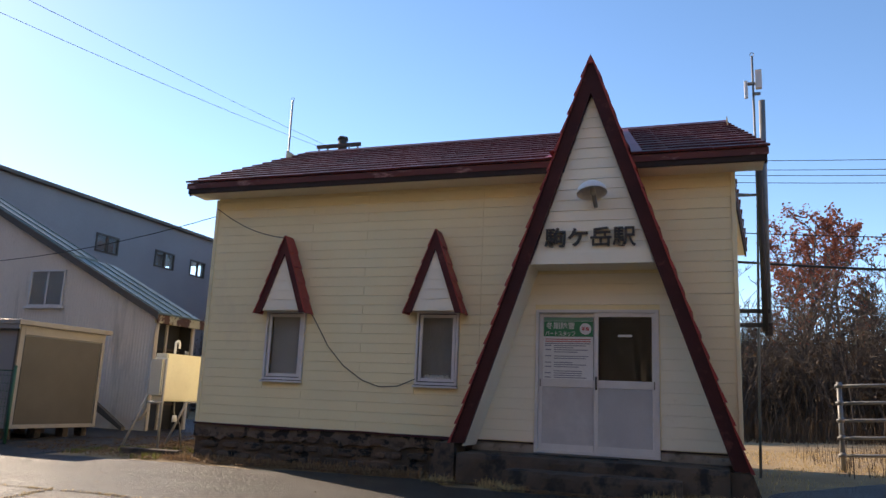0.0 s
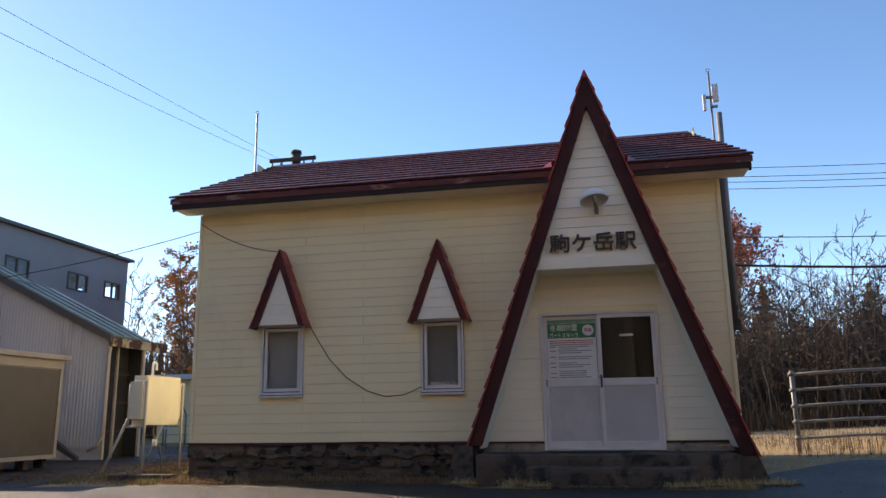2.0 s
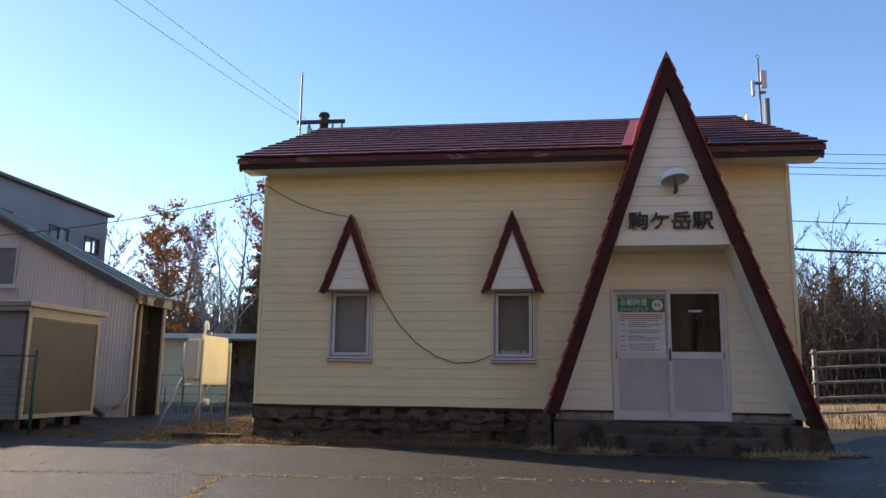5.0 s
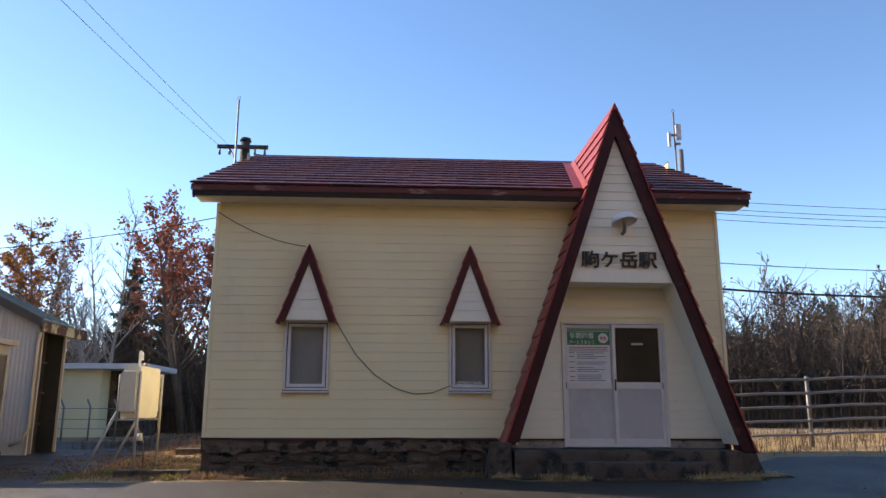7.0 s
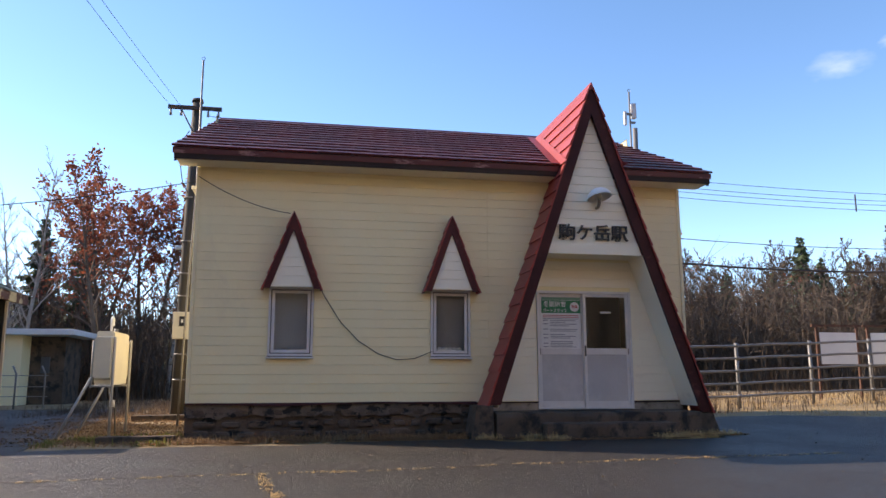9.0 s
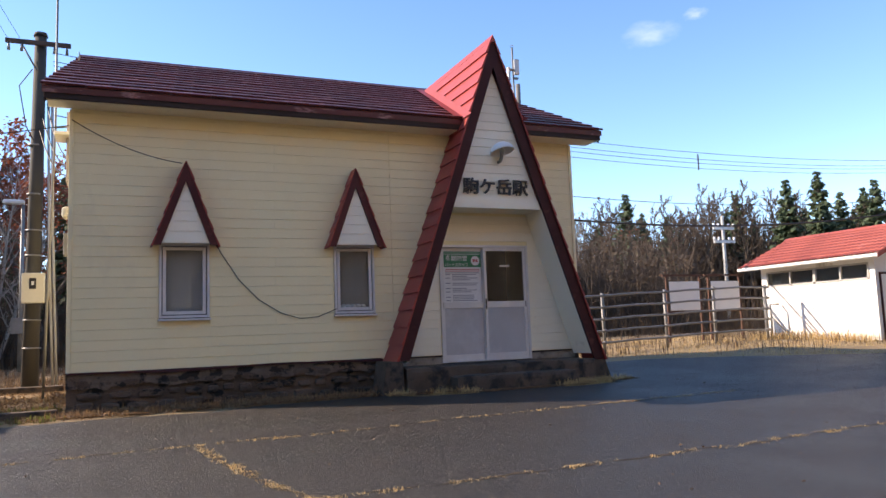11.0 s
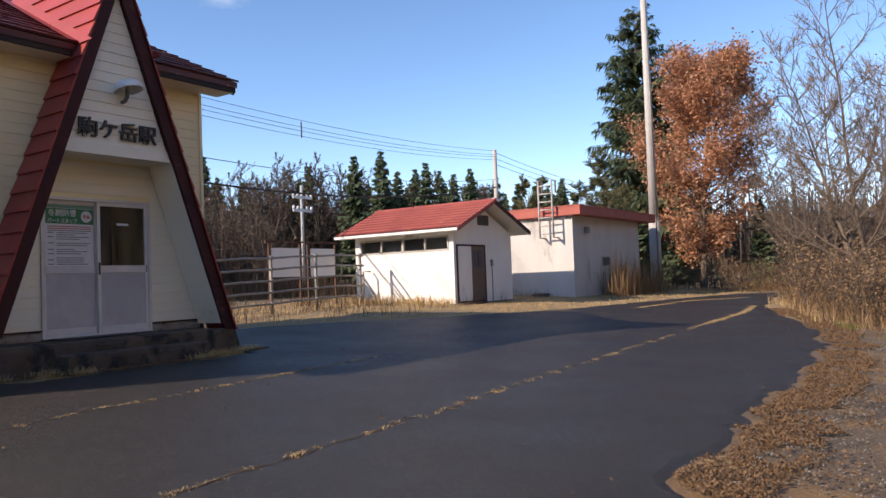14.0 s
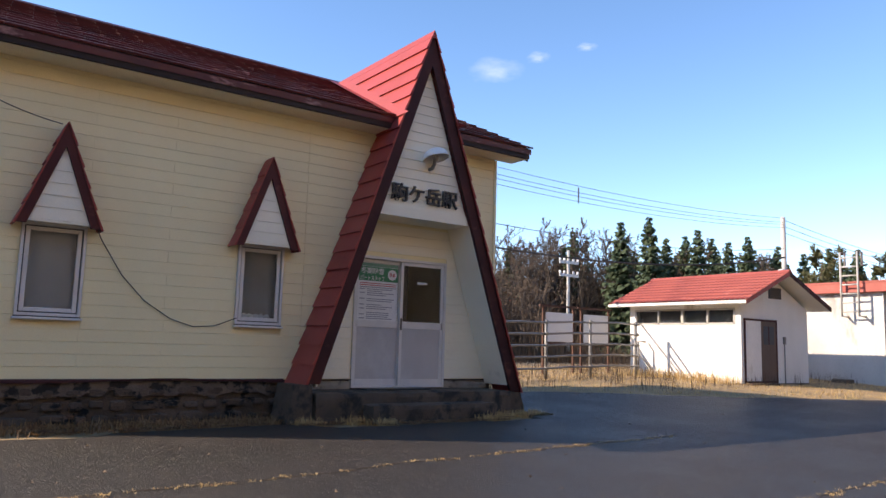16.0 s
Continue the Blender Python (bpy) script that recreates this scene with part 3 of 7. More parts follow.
def a_gable():
    """The steep porch: brown bargeboards, red sheet courses, white front, open recess."""
    porch = part("porch_front", prism([(AX - a_half(2.9) + BAND + 0.005, 10.53, 2.9), (AX + a_half(2.9) - BAND - 0.005, 10.53, 2.9), (AX, 10.53, AZ - BAND / AK - 0.02)], (0, 0.04, 0)), M_WHITE, house)
    z = 3.06
    while z < 5.3:
        top = z + 0.1535
        wa, wb = a_half(z) - BAND - 0.003, max(0.004, a_half(top) - BAND - 0.003)
        if wa > 0.03:
            vs = [(AX - wa, 10.508, z), (AX + wa, 10.508, z), (AX + wb, 10.518, top - 0.003), (AX - wb, 10.518, top - 0.003), (AX - wa, 10.53, z), (AX + wa, 10.53, z), (AX + wb, 10.53, top), (AX - wb, 10.53, top)]
            part("board", raw("board", vs, [(0, 1, 2, 3), (0, 4, 5, 1), (1, 5, 6, 2), (3, 2, 6, 7), (0, 3, 7, 4)]), M_WHITE, porch)
        z = top
    wa = a_half(2.9) - BAND - 0.01
    wb = a_half(3.06) - BAND - 0.01
    part("sign_beam", prism([(AX - wa, 10.485, 2.895), (AX + wa, 10.485, 2.895), (AX + wb, 10.485, 3.058), (AX - wb, 10.485, 3.058)], (0, 0.044, 0)), M_WHITE, porch)
    part("porch_soffit", box(AX - a_half(2.9) + BAND, AX + a_half(2.9) - BAND, 10.571, WY - 0.024, 2.90, 2.93), M_WHITE, house)
    foot = {-1: 0.36, 1: 0.22}
    for s in (-1, 1):
        zf = foot[s]
        # bargeboard in front
        pts = [(AX + s * a_half(zf), AFRONT, zf), (AX, AFRONT, AZ), (AX, AFRONT, AZ - BAND / AK), (AX + s * (a_half(zf) - BAND), AFRONT, zf)]
        part("bargeboard", prism(pts, (0, 0.06, 0)), M_BROWN, house, "dark brown bargeboard")
        # inner lining of the recess
        zl = 0.32
        xi = lambda q: AX + s * (a_half(q) - BAND)
        pts = [(xi(zl), AFRONT + 0.061, zl), (xi(2.9), AFRONT + 0.061, 2.9), (xi(2.9) + s * 0.03, AFRONT + 0.061, 2.9), (xi(zl) + s * 0.03, AFRONT + 0.061, zl)]
        part("lining", prism(pts, (0, WY - 0.024 - AFRONT - 0.061, 0)), M_WHITE, house)
        # deck under the sheet courses
        zt = 4.45
        xo = lambda q, o=0.0: AX + s * (a_half(q) + o)
        deck = prism([(xo(zf, -0.005), AFRONT + 0.061, zf), (xo(zt, -0.005), AFRONT + 0.061, zt), (xo(zt, -0.04), AFRONT + 0.061, zt), (xo(zf, -0.04), AFRONT + 0.061, zf)], (0, WY - 0.024 - AFRONT - 0.061, 0))
        cover = part("porch_roof", deck, M_RED, house)
        n = 20
        for k in range(n):
            za = zf + (AZ - zf) * k / n
            zb = zf + (AZ - zf) * (k + 1) / n
            back = lambda q: WY - 0.026 if q < EAVE_Z - 0.2 else max(WY - 0.4, roof_y(q) + 0.10)
            ya, yb = back(za), back(zb)
            if za < EAVE_Z - 0.2 <= zb:
                ya, yb = WY - 0.03, max(WY - 0.4, roof_y(zb) + 0.1)
            lo, hi, f0 = 0.045, 0.012, AFRONT - 0.03
            xa1, xb1 = xo(za - 0.02, lo), (xo(zb, hi) if k < n - 1 else AX + s * 0.012)
            xa0, xb0 = xo(za - 0.02, 0.0), (xo(zb, 0.0) if k < n - 1 else AX)
            za2 = za - 0.02
            vs = [(xa1, f0, za2), (xa1, ya, za2), (xb1, yb, zb), (xb1, f0, zb), (xa0, f0, za2), (xa0, ya, za2), (xb0, yb, zb), (xb0, f0, zb)]
            part("course", raw("course", vs, [(0, 1, 2, 3), (4, 5, 1, 0), (0, 3, 7, 4), (1, 5, 6, 2), (3, 2, 6, 7)]), M_RED, cover)
        # valley flashing, smooth, on the porch slope and a strip on the main roof
        d = 0.42
        vs = []
        for q in (EAVE_Z - 0.02, 5.0, 5.5, AZ - 0.02):
            yv = roof_y(q) + 0.05
            vs += [(xo(q, 0.052), yv - d, q), (xo(q, 0.052), yv + 0.1, q)]
        part("valley_flashing", raw("valley_flashing", vs, [(0, 1, 3, 2), (2, 3, 5, 4), (4, 5, 7, 6)]), M_RED, cover)
        vs = []
        for q in (EAVE_Z - 0.02, AZ):
            yv = roof_y(q)
            vs += [(xo(q, -0.02), yv + 0.0, q + 0.042), (xo(q, 0.20), yv, q + 0.042)]
        part("valley_flashing", raw("valley_flashing", vs, [(0, 1, 3, 2)]), M_RED, cover)
    yr = roof_y(AZ) + 0.1
    part("ridge_cap", prism([(AX - 0.06, AFRONT - 0.035, AZ - 0.10), (AX, AFRONT - 0.035, AZ + 0.035), (AX + 0.06, AFRONT - 0.035, AZ - 0.10)], (0, yr - AFRONT, 0)), M_RED, house)
    # pedestals
    part("pedestal", prism([(-3.80, AFRONT - 0.06, -0.3), (-3.40, AFRONT - 0.06, -0.3), (-3.41, AFRONT - 0.03, 0.355), (-3.68, AFRONT - 0.03, 0.355)], (0, 0.55, 0)), M_CONCRETE, house)
    part("pedestal", prism([(0.22, AFRONT + 0.01, -0.3), (0.64, AFRONT + 0.01, -0.3), (0.46, AFRONT + 0.01, 0.205), (0.21, AFRONT + 0.01, 0.205)], (0, 0.5, 0)), M_CONCRETE, house)


def dormer(cx, top):
    """A little steep hood over a window."""
    base, front, k = 2.245, 10.83, 0.465 / (top - 2.245)
    hood = part("window_hood", prism([(cx - 0.335, front + 0.035, 2.305), (cx + 0.335, front + 0.035, 2.305), (cx, front + 0.035, 2.305 + 0.335 / k - 0.02)], (0, WY - 0.024 - front - 0.035, 0)), M_WHITE, house)
    part("hood_sill", box(cx - 0.345, cx + 0.345, front + 0.025, WY - 0.024, 2.275, 2.304, bevel=0.004), M_WHITE, hood)
    half = lambda z: k * (top - z)
    z = 2.305
    while half(z) > 0.2:
        zt = z + 0.1535
        wa, wb = half(z) - 0.115, max(0.005, half(zt) - 0.115)
        vs = [(cx - wa, front + 0.022, z), (cx + wa, front + 0.022, z), (cx + wb, front + 0.031, zt - 0.003), (cx - wb, front + 0.031, zt - 0.003)]
        vs += [(x, front + 0.0345, q) for x, _, q in vs]
        part("board", raw("board", vs, [(0, 1, 2, 3), (0, 4, 5, 1), (3, 2, 6, 7)]), M_WHITE, hood)
        z = zt
    for s in (-1, 1):
        pts = [(cx + s * half(base), front, base), (cx, front, top), (cx, front, top - 0.11 / k), (cx + s * (half(base) - 0.11), front, base)]
        part("bargeboard", prism(pts, (0, 0.035, 0)), M_HOOD, hood)
        n = 5
        for i in range(n):
            za, zb = base + (top - base) * i / n - 0.015, base + (top - base) * (i + 1) / n
            xa, xb = half(za), half(zb)
            vs = []
            for y in (front - 0.02, WY - 0.024):
                vs += [(cx + s * xa, y, za), (cx + s * (xa + 0.03), y, za), (cx + s * (xb + 0.008), y, zb), (cx + s * xb, y, zb)]
            part("course", raw("course", vs, [(0, 1, 2, 3), (4, 7, 6, 5), (1, 5, 6, 2), (0, 4, 5, 1), (3, 2, 6, 7)]), M_RED, hood)


def frame_bars(x0, x1, z0, z1, y0, y1, w, bottom=None):
    bm = bmesh.new()
    b = bottom or w
    box(x0, x0 + w, y0, y1, z0, z1, bm, 0.004)
    box(x1 - w, x1, y0, y1, z0, z1, bm, 0.004)
    box(x0 + w, x1 - w, y0, y1, z1 - w, z1, bm, 0.004)
    box(x0 + w, x1 - w, y0, y1, z0, z0 + b, bm, 0.004)
    return bm


def window(x0, x1, z0, z1, clutter):
    w = part("window", frame_bars(x0, x1, z0, z1, WY - 0.05, WY + 0.06, 0.036), M_ALU, house, "aluminium framed window with grey sheet behind its glass")
    # black bars stand in for the shaded gap between frame and sash
    part("gasket", frame_bars(x0 + 0.037, x1 - 0.037, z0 + 0.037, z1 - 0.037, WY - 0.004, WY + 0.03, 0.03), M_BLACK, w)
    part("sash", frame_bars(x0 + 0.05, x1 - 0.05, z0 + 0.05, z1 - 0.05, WY - 0.026, WY - 0.005, 0.05), M_ALU, w)
    part("drip", box(x0 - 0.03, x1 + 0.03, WY - 0.07, WY - 0.024, z1 + 0.001, z1 + 0.018, bevel=0.004), M_ALU, w)
    # black strip stands in for the shade below the sill
    part("sill_shadow_gap", box(x0 - 0.005, x1 + 0.005, WY - 0.045, WY - 0.024, z0 - 0.014, z0 - 0.001), M_BLACK, w)
    part("pane", box(x0 + 0.1, x1 - 0.1, WY, WY + 0.005, z0 + 0.1, z1 - 0.1), M_GLASS, w).visible_shadow = False
    part("sill", box(x0 - 0.02, x1 + 0.02, WY - 0.085, WY - 0.024, z0 - 0.045, z0 - 0.015, bevel=0.006), M_ALU, w)
    # drawn blind; in the cluttered window a sheet coloured as the dim room
    part("blind", box(x0 + 0.06, x1 - 0.06, WY + 0.10, WY + 0.11, z0 + 0.06, z1 - 0.06), M_DIM if clutter else M_BLIND, w)
    if clutter:
        bm = bmesh.new()
        rng = random.Random(5)
        for i in range(5):
            r = bmesh.ops.create_icosphere(bm, subdivisions=2, radius=0.05)
            for v in r["verts"]:
                v.co = Vector((x0 + 0.17 + i * 0.085 + v.co.x * rng.uniform(0.7, 1.1), WY + 0.06 + v.co.y * 0.4, z0 + 0.125 + v.co.z * rng.uniform(0.4, 0.9)))
        solid("crumpled_cloth", bm, M_PAPER, "crumpled pale cloth lying on the window ledge", "cloth")


def text_mesh(body, size, depth, bold=0.0):
    cu = bpy.data.curves.new("lettering", "FONT")
    cu.body, cu.size, cu.extrude, cu.offset = body, size, depth, bold
    cu.align_x, cu.align_y = "CENTER", "CENTER"
    ob = bpy.data.objects.new("lettering", cu)
    scene.collection.objects.link(ob)
    bpy.context.view_layer.update()
    me = bpy.data.meshes.new_from_object(ob.evaluated_get(bpy.context.evaluated_depsgraph_get()))
    bpy.data.objects.remove(ob)
    return me


def lettering(name, body, cx, y, cz, width, height, depth, material, parent, bold=0.0):
    """Words on an upright face that looks towards -y, fitted to a width and a height."""
    me = text_mesh(body, 1.0, 0.5, bold)
    co = np.array([v.co[:] for v in me.vertices])
    lo, hi = co.min(0), co.max(0)
    for v in me.vertices:
        x, z, d = ((v.co[i] - lo[i]) / max(1e-6, hi[i] - lo[i]) for i in range(3))
        v.co = (cx + (x - 0.5) * width, y - d * depth, cz + (z - 0.5) * height)
    me.materials.clear()
    return part(name, me, material, parent)


def entrance_door():
    x0, x1, z0, z1 = DOOR
    door = part("door", frame_bars(x0, x1, z0, z1, WY - 0.035, WY + 0.09, 0.045, 0.03), M_ALU, house, "aluminium double sliding door")
    leaves = [(x0 + 0.045, (x0 + x1) / 2 + 0.02, WY + 0.03), ((x0 + x1) / 2 - 0.02, x1 - 0.045, WY - 0.015)]
    for i, (a, b, y) in enumerate(leaves):
        zt, zb = z1 - 0.047, z0 + 0.032
        leaf = part("leaf", frame_bars(a, b, zb, zt, y, y + 0.035, 0.055, 0.10), M_ALU, door)
        part("mid_rail", box(a + 0.055, b - 0.055, y, y + 0.035, 1.20, 1.31, bevel=0.004), M_ALU, leaf)
        part("lower_panel", box(a + 0.055, b - 0.055, y + 0.012, y + 0.022, zb + 0.10, 1.20), M_DOORPANEL, leaf)
        part("pane", box(a + 0.055, b - 0.055, y + 0.015, y + 0.019, 1.31, zt - 0.055), M_GLASS, leaf).visible_shadow = False
        if i == 1:
            part("handle", box(a + 0.012, a + 0.04, y - 0.012, y, 1.17, 1.36, bevel=0.005), M_BLACK, leaf, "black pull handle")
            part("lock", box(b - 0.035, b - 0.015, y - 0.01, y, 1.20, 1.31, bevel=0.004), M_GALV, leaf)
            part("sticker", box(a + 0.33, a + 0.53, y + 0.012, y + 0.0145, 1.93, 1.965), M_PAPER, leaf)
        else:
            part("lock", box(a + 0.015, a + 0.035, y - 0.01, y, 1.20, 1.31, bevel=0.004), M_GALV, leaf)
    # recruiting notice on the glass
    a, b, y = leaves[0]
    px0, px1, py = a + 0.058, b - 0.062, y + 0.010
    note = solid("poster", box(px0, px1, py, py + 0.004, 1.205, zt - 0.058), M_PAPER, "white notice with green heading taped to the door glass", "poster")
    w = px1 - px0
    hd = part("heading", box(px0 + 0.005, px1 - 0.005, py - 0.003, py - 0.0005, 1.93, 2.155), M_GREENINK, note)
    part("top_band", box(px0 + 0.005, px1 - 0.005, py - 0.003, py - 0.0005, 2.16, zt - 0.062), pm("pale_green_print", (0.16, 0.33, 0.22), (0.13, 0.28, 0.19), 9, 60, 0.5, 0.05, 0), note)
    lettering("line_of_words", "冬期除雪", px0 + 0.25, py - 0.0035, 2.09, 0.42, 0.105, 0.002, M_PAPER, note, 0.01)
    lettering("line_of_words", "パートスタッフ", px0 + 0.25, py - 0.0035, 1.975, 0.44, 0.075, 0.002, M_PAPER, note, 0.01)
    bm = bmesh.new()
    bmesh.ops.create_circle(bm, cap_ends=True, segments=32, radius=0.085)
    for v in bm.verts:
        v.co = Vector((px1 - 0.115 + v.co.x, py - 0.004, 2.045 + v.co.y))
    part("badge", bm, M_PAPER, note)
    lettering("line_of_words", "募集", px1 - 0.115, py - 0.0045, 2.045, 0.115, 0.06, 0.001, M_REDINK, note, 0.01)
    rng = random.Random(8)
    z = 1.885
    for i in range(17):
        x = px0 + (0.03 if i < 3 else 0.16)
        end = px1 - (0.04 if i < 3 else rng.uniform(0.05, 0.3))
        if i in (7, 9, 12):
            z -= 0.03
        part("print_bar", box(x, end, py - 0.002, py - 0.0005, z, z + 0.012), M_REDINK if i < 2 else M_GREYINK, note)
        if i >= 3 and i % 2:
            part("print_bar", box(px0 + 0.03, px0 + 0.12, py - 0.002, py - 0.0005, z, z + 0.014), M_GREYINK, note)
        z -= 0.031


def rough_block(x0, x1, y0, y1, z0, z1, seed, amount=0.012):
    """A cast block with worn, uneven faces and chipped edges."""
    nx_, ny_, nz_ = max(2, int((x1 - x0) / 0.09)), max(2, int((y1 - y0) / 0.1)), max(2, int((z1 - z0) / 0.07))
    bm = bmesh.new()
    grid = {}

    def at(i, j, k):
        if (i, j, k) not in grid:
            p = Vector((x0 + (x1 - x0) * i / nx_, y0 + (y1 - y0) * j / ny_, z0 + (z1 - z0) * k / nz_))
            worn = amount * (noise.noise(p * 5 + Vector((seed, 0, 0))) + 0.6 * noise.noise(p * 13 + Vector((0, seed, 0))))
            edge = (j == 0) + (k == nz_) + (i in (0, nx_))
            chip = 0.012 + 0.03 * max(0.0, noise.noise(p * 6 + Vector((seed, 9, 0)))) if edge > 1 else 0.0
            grid[i, j, k] = bm.verts.new(p + Vector((0, worn + chip * (j == 0), (0.5 * worn - chip) if k == nz_ else 0)))
        return grid[i, j, k]

    for i in range(nx_):
        for k in range(nz_):
            bm.faces.new((at(i, 0, k), at(i + 1, 0, k), at(i + 1, 0, k + 1), at(i, 0, k + 1)))
        for j in range(ny_):
            bm.faces.new((at(i, j, nz_), at(i + 1, j, nz_), at(i + 1, j + 1, nz_), at(i, j + 1, nz_)))
    for j in range(ny_):
        for k in range(nz_):
            bm.faces.new((at(0, j + 1, k), at(0, j, k), at(0, j, k + 1), at(0, j + 1, k + 1)))
            bm.faces.new((at(nx_, j, k), at(nx_, j + 1, k), at(nx_, j + 1, k + 1), at(nx_, j, k + 1)))
    return bm


def porch_steps():
    part("porch_slab", rough_block(-3.36, 0.20, 10.34, WY + 0.02, -0.3, 0.245, 1), M_CONCRETE, house, "worn concrete porch slab")
    part("step", rough_block(-2.62, -0.36, 10.04, 10.345, -0.3, 0.085, 2), M_CONCRETE, house)
    for a, b in ((-3.36, DOOR[0] - 0.002), (DOOR[1] + 0.002, 0.26)):
        part("sill_course", rough_block(a, b, WY - 0.03, WY + 0.028, 0.246, 0.372, 3, 0.006), M_CEMENT, house, "pale cement course under the recess boards")
        part("flashing", box(a, b, WY - 0.034, WY - 0.002, 0.374, 0.394), M_FASCIA, house)
    solid("doormat", box(-2.36, -1.18, 10.70, 11.02, 0.25, 0.268, bevel=0.006), M_BLACK, "thin black doormat on the porch slab", "doormat")


station_walls()
foundation()
main_roof()
a_gable()
dormer(-6.66, 3.53)
dormer(-3.985, 3.55)
for i, wnd in enumerate(WINDOWS):
    window(*wnd, i == 1)
entrance_door()
porch_steps()
lettering("station_sign", "駒ケ岳駅", -1.56, 10.50, 3.275, 1.27, 0.285, 0.035, M_BLACK, house, 0.012)


def porch_lamp():
    lamp = thing("porch_lamp", (-1.5, 10.5, 3.9), "grey dish lamp on the white porch gable", "lamp")
    part("arm", tube([(-1.475, 10.515, 3.72), (-1.47, 10.44, 3.73), (-1.475, 10.38, 3.79), (-1.49, 10.35, 3.90)], 0.03), M_GALV, lamp)
    bm = bmesh.new()
    bmesh.ops.create_uvsphere(bm, u_segments=28, v_segments=14, radius=0.21)
    bmesh.ops.delete(bm, geom=[v for v in bm.verts if v.co.z < -0.01], context="VERTS")
    turn = Vector((-0.12, 0.22, 0.96)).to_track_quat("Z", "Y").to_matrix()
    inner = bm.copy()
    for b_, size in ((bm, 1.0), (inner, 0.955)):
        for v in b_.verts:
            v.co = Vector((-1.50, 10.30, 3.86)) + turn @ Vector((v.co.x * size, v.co.y * size, v.co.z * 0.8 * size - (0.004 if size < 1 else 0)))
        for f in b_.faces:
            f.smooth = True
    part("shade", bm, M_SHEDWHITE, lamp, "white enamelled shade")
    part("reflector", inner, M_SHEDWHITE, lamp)
    bm = bmesh.new()
    bmesh.ops.create_uvsphere(bm, u_segments=14, v_segments=8, radius=0.04)
    for v in bm.verts:
        v.co = Vector((-1.49, 10.31, 3.88)) + turn @ Vector((v.co.x, v.co.y, v.co.z * 1.6))
    part("bulb", bm, M_CONCPOLE, lamp)


porch_lamp()


def facade_cable():
    pts = sag((-8.24, WY - 0.03, 4.12), (-6.72, 10.86, 3.50), 0.10)
    pts2 = [(-6.66, 10.87, 3.50), (-6.35, 10.95, 2.55)] + [Vector(p) for p in ((-6.12, WY - 0.035, 2.14), (-5.85, WY - 0.035, 1.72), (-5.55, WY - 0.035, 1.41), (-5.2, WY - 0.035, 1.19), (-4.9, WY - 0.035, 1.10), (-4.6, WY - 0.035, 1.12), (-4.3, WY - 0.05, 1.24))]
    part("cable", tube(pts, 0.007, sides=5), M_WIRE, house, "thin slack black cable")
    part("cable", tube(pts2, 0.007, sides=5), M_WIRE, house, "thin slack black cable")


facade_cable()

# ---- pipes, aerials and poles beside the station ----
def aerial(x, y, top, foot, boxes):
    a = thing("aerial_pole", (x, y, foot), "thin galvanised aerial pole fixed beside the roof", "aerial")
    part("pole", tube([(x - 0.12, y, foot), (x - 0.06, y, 2.6), (x, y, 4.6), (x, y, top)], 0.024, 0.02, 8), M_GALV, a)
    bm = bmesh.new()
    for i in range(10):
        p, q = 2 * math.pi * i / 10, 2 * math.pi * (i + 1) / 10
        tube([(x + 0.035 * math.cos(p), y, top + 0.03 + 0.035 * math.sin(p)), (x + 0.035 * math.cos(q), y, top + 0.03 + 0.035 * math.sin(q))], 0.006, sides=5, bm=bm)
    part("ring", bm, M_GALV, a)
    part("bracket", tube([(x, y, 4.72), (x + (0.42 if x < -4 else -0.5), y, 4.78)], 0.018, sides=6), M_GALV, a)
    if boxes:
        part("antenna_box", box(x + 0.04, x + 0.15, y - 0.04, y + 0.06, 6.72, 7.08, bevel=0.012), M_PAPER, a)
        part("antenna_box", box(x - 0.15, x - 0.09, y - 0.04, y + 0.04, 6.55, 6.88, bevel=0.012), M_PAPER, a)
        part("clamp", box(x - 0.10, x + 0.05, y - 0.03, y + 0.03, 6.80, 6.84), M_GALV, a)
        part("clamp", box(x - 0.02, x + 0.12, y - 0.03, y + 0.03, 6.60, 6.64), M_GALV, a)


aerial(-8.66, 13.9, 7.36, -0.1, False)
aerial(0.86, 14.0, 7.36, -0.1, True)


def flue():
    fl = thing("flue_pipe", (0.98, 14.05, 2.2), "stainless flue pipe on dark brackets beside the gable wall", "flue")
    part("pipe", tube([(0.96, 14.05, 2.42), (0.98, 14.05, 4.6), (1.0, 14.05, 6.5)], 0.055, sides=12), M_GALV, fl)
    part("cowl", box(0.89, 1.02, 13.98, 14.12, 2.25, 2.46, bevel=0.01), M_DARKWOOD, fl)
    part("jacket", tube([(0.90, 13.9, 2.3), (0.90, 13.9, 5.2)], 0.05, sides=8), M_DARKWOOD, fl)
    for z in (2.38, 2.62):
        part("bracket", box(WX1 + 0.02, 0.98, 13.9, 13.96, z, z + 0.07), M_DARKWOOD, fl)
    part("bracket", box(WX1 + 0.02, 0.95, 13.95, 13.99, 4.70, 4.74), M_GALV, fl)


flue()


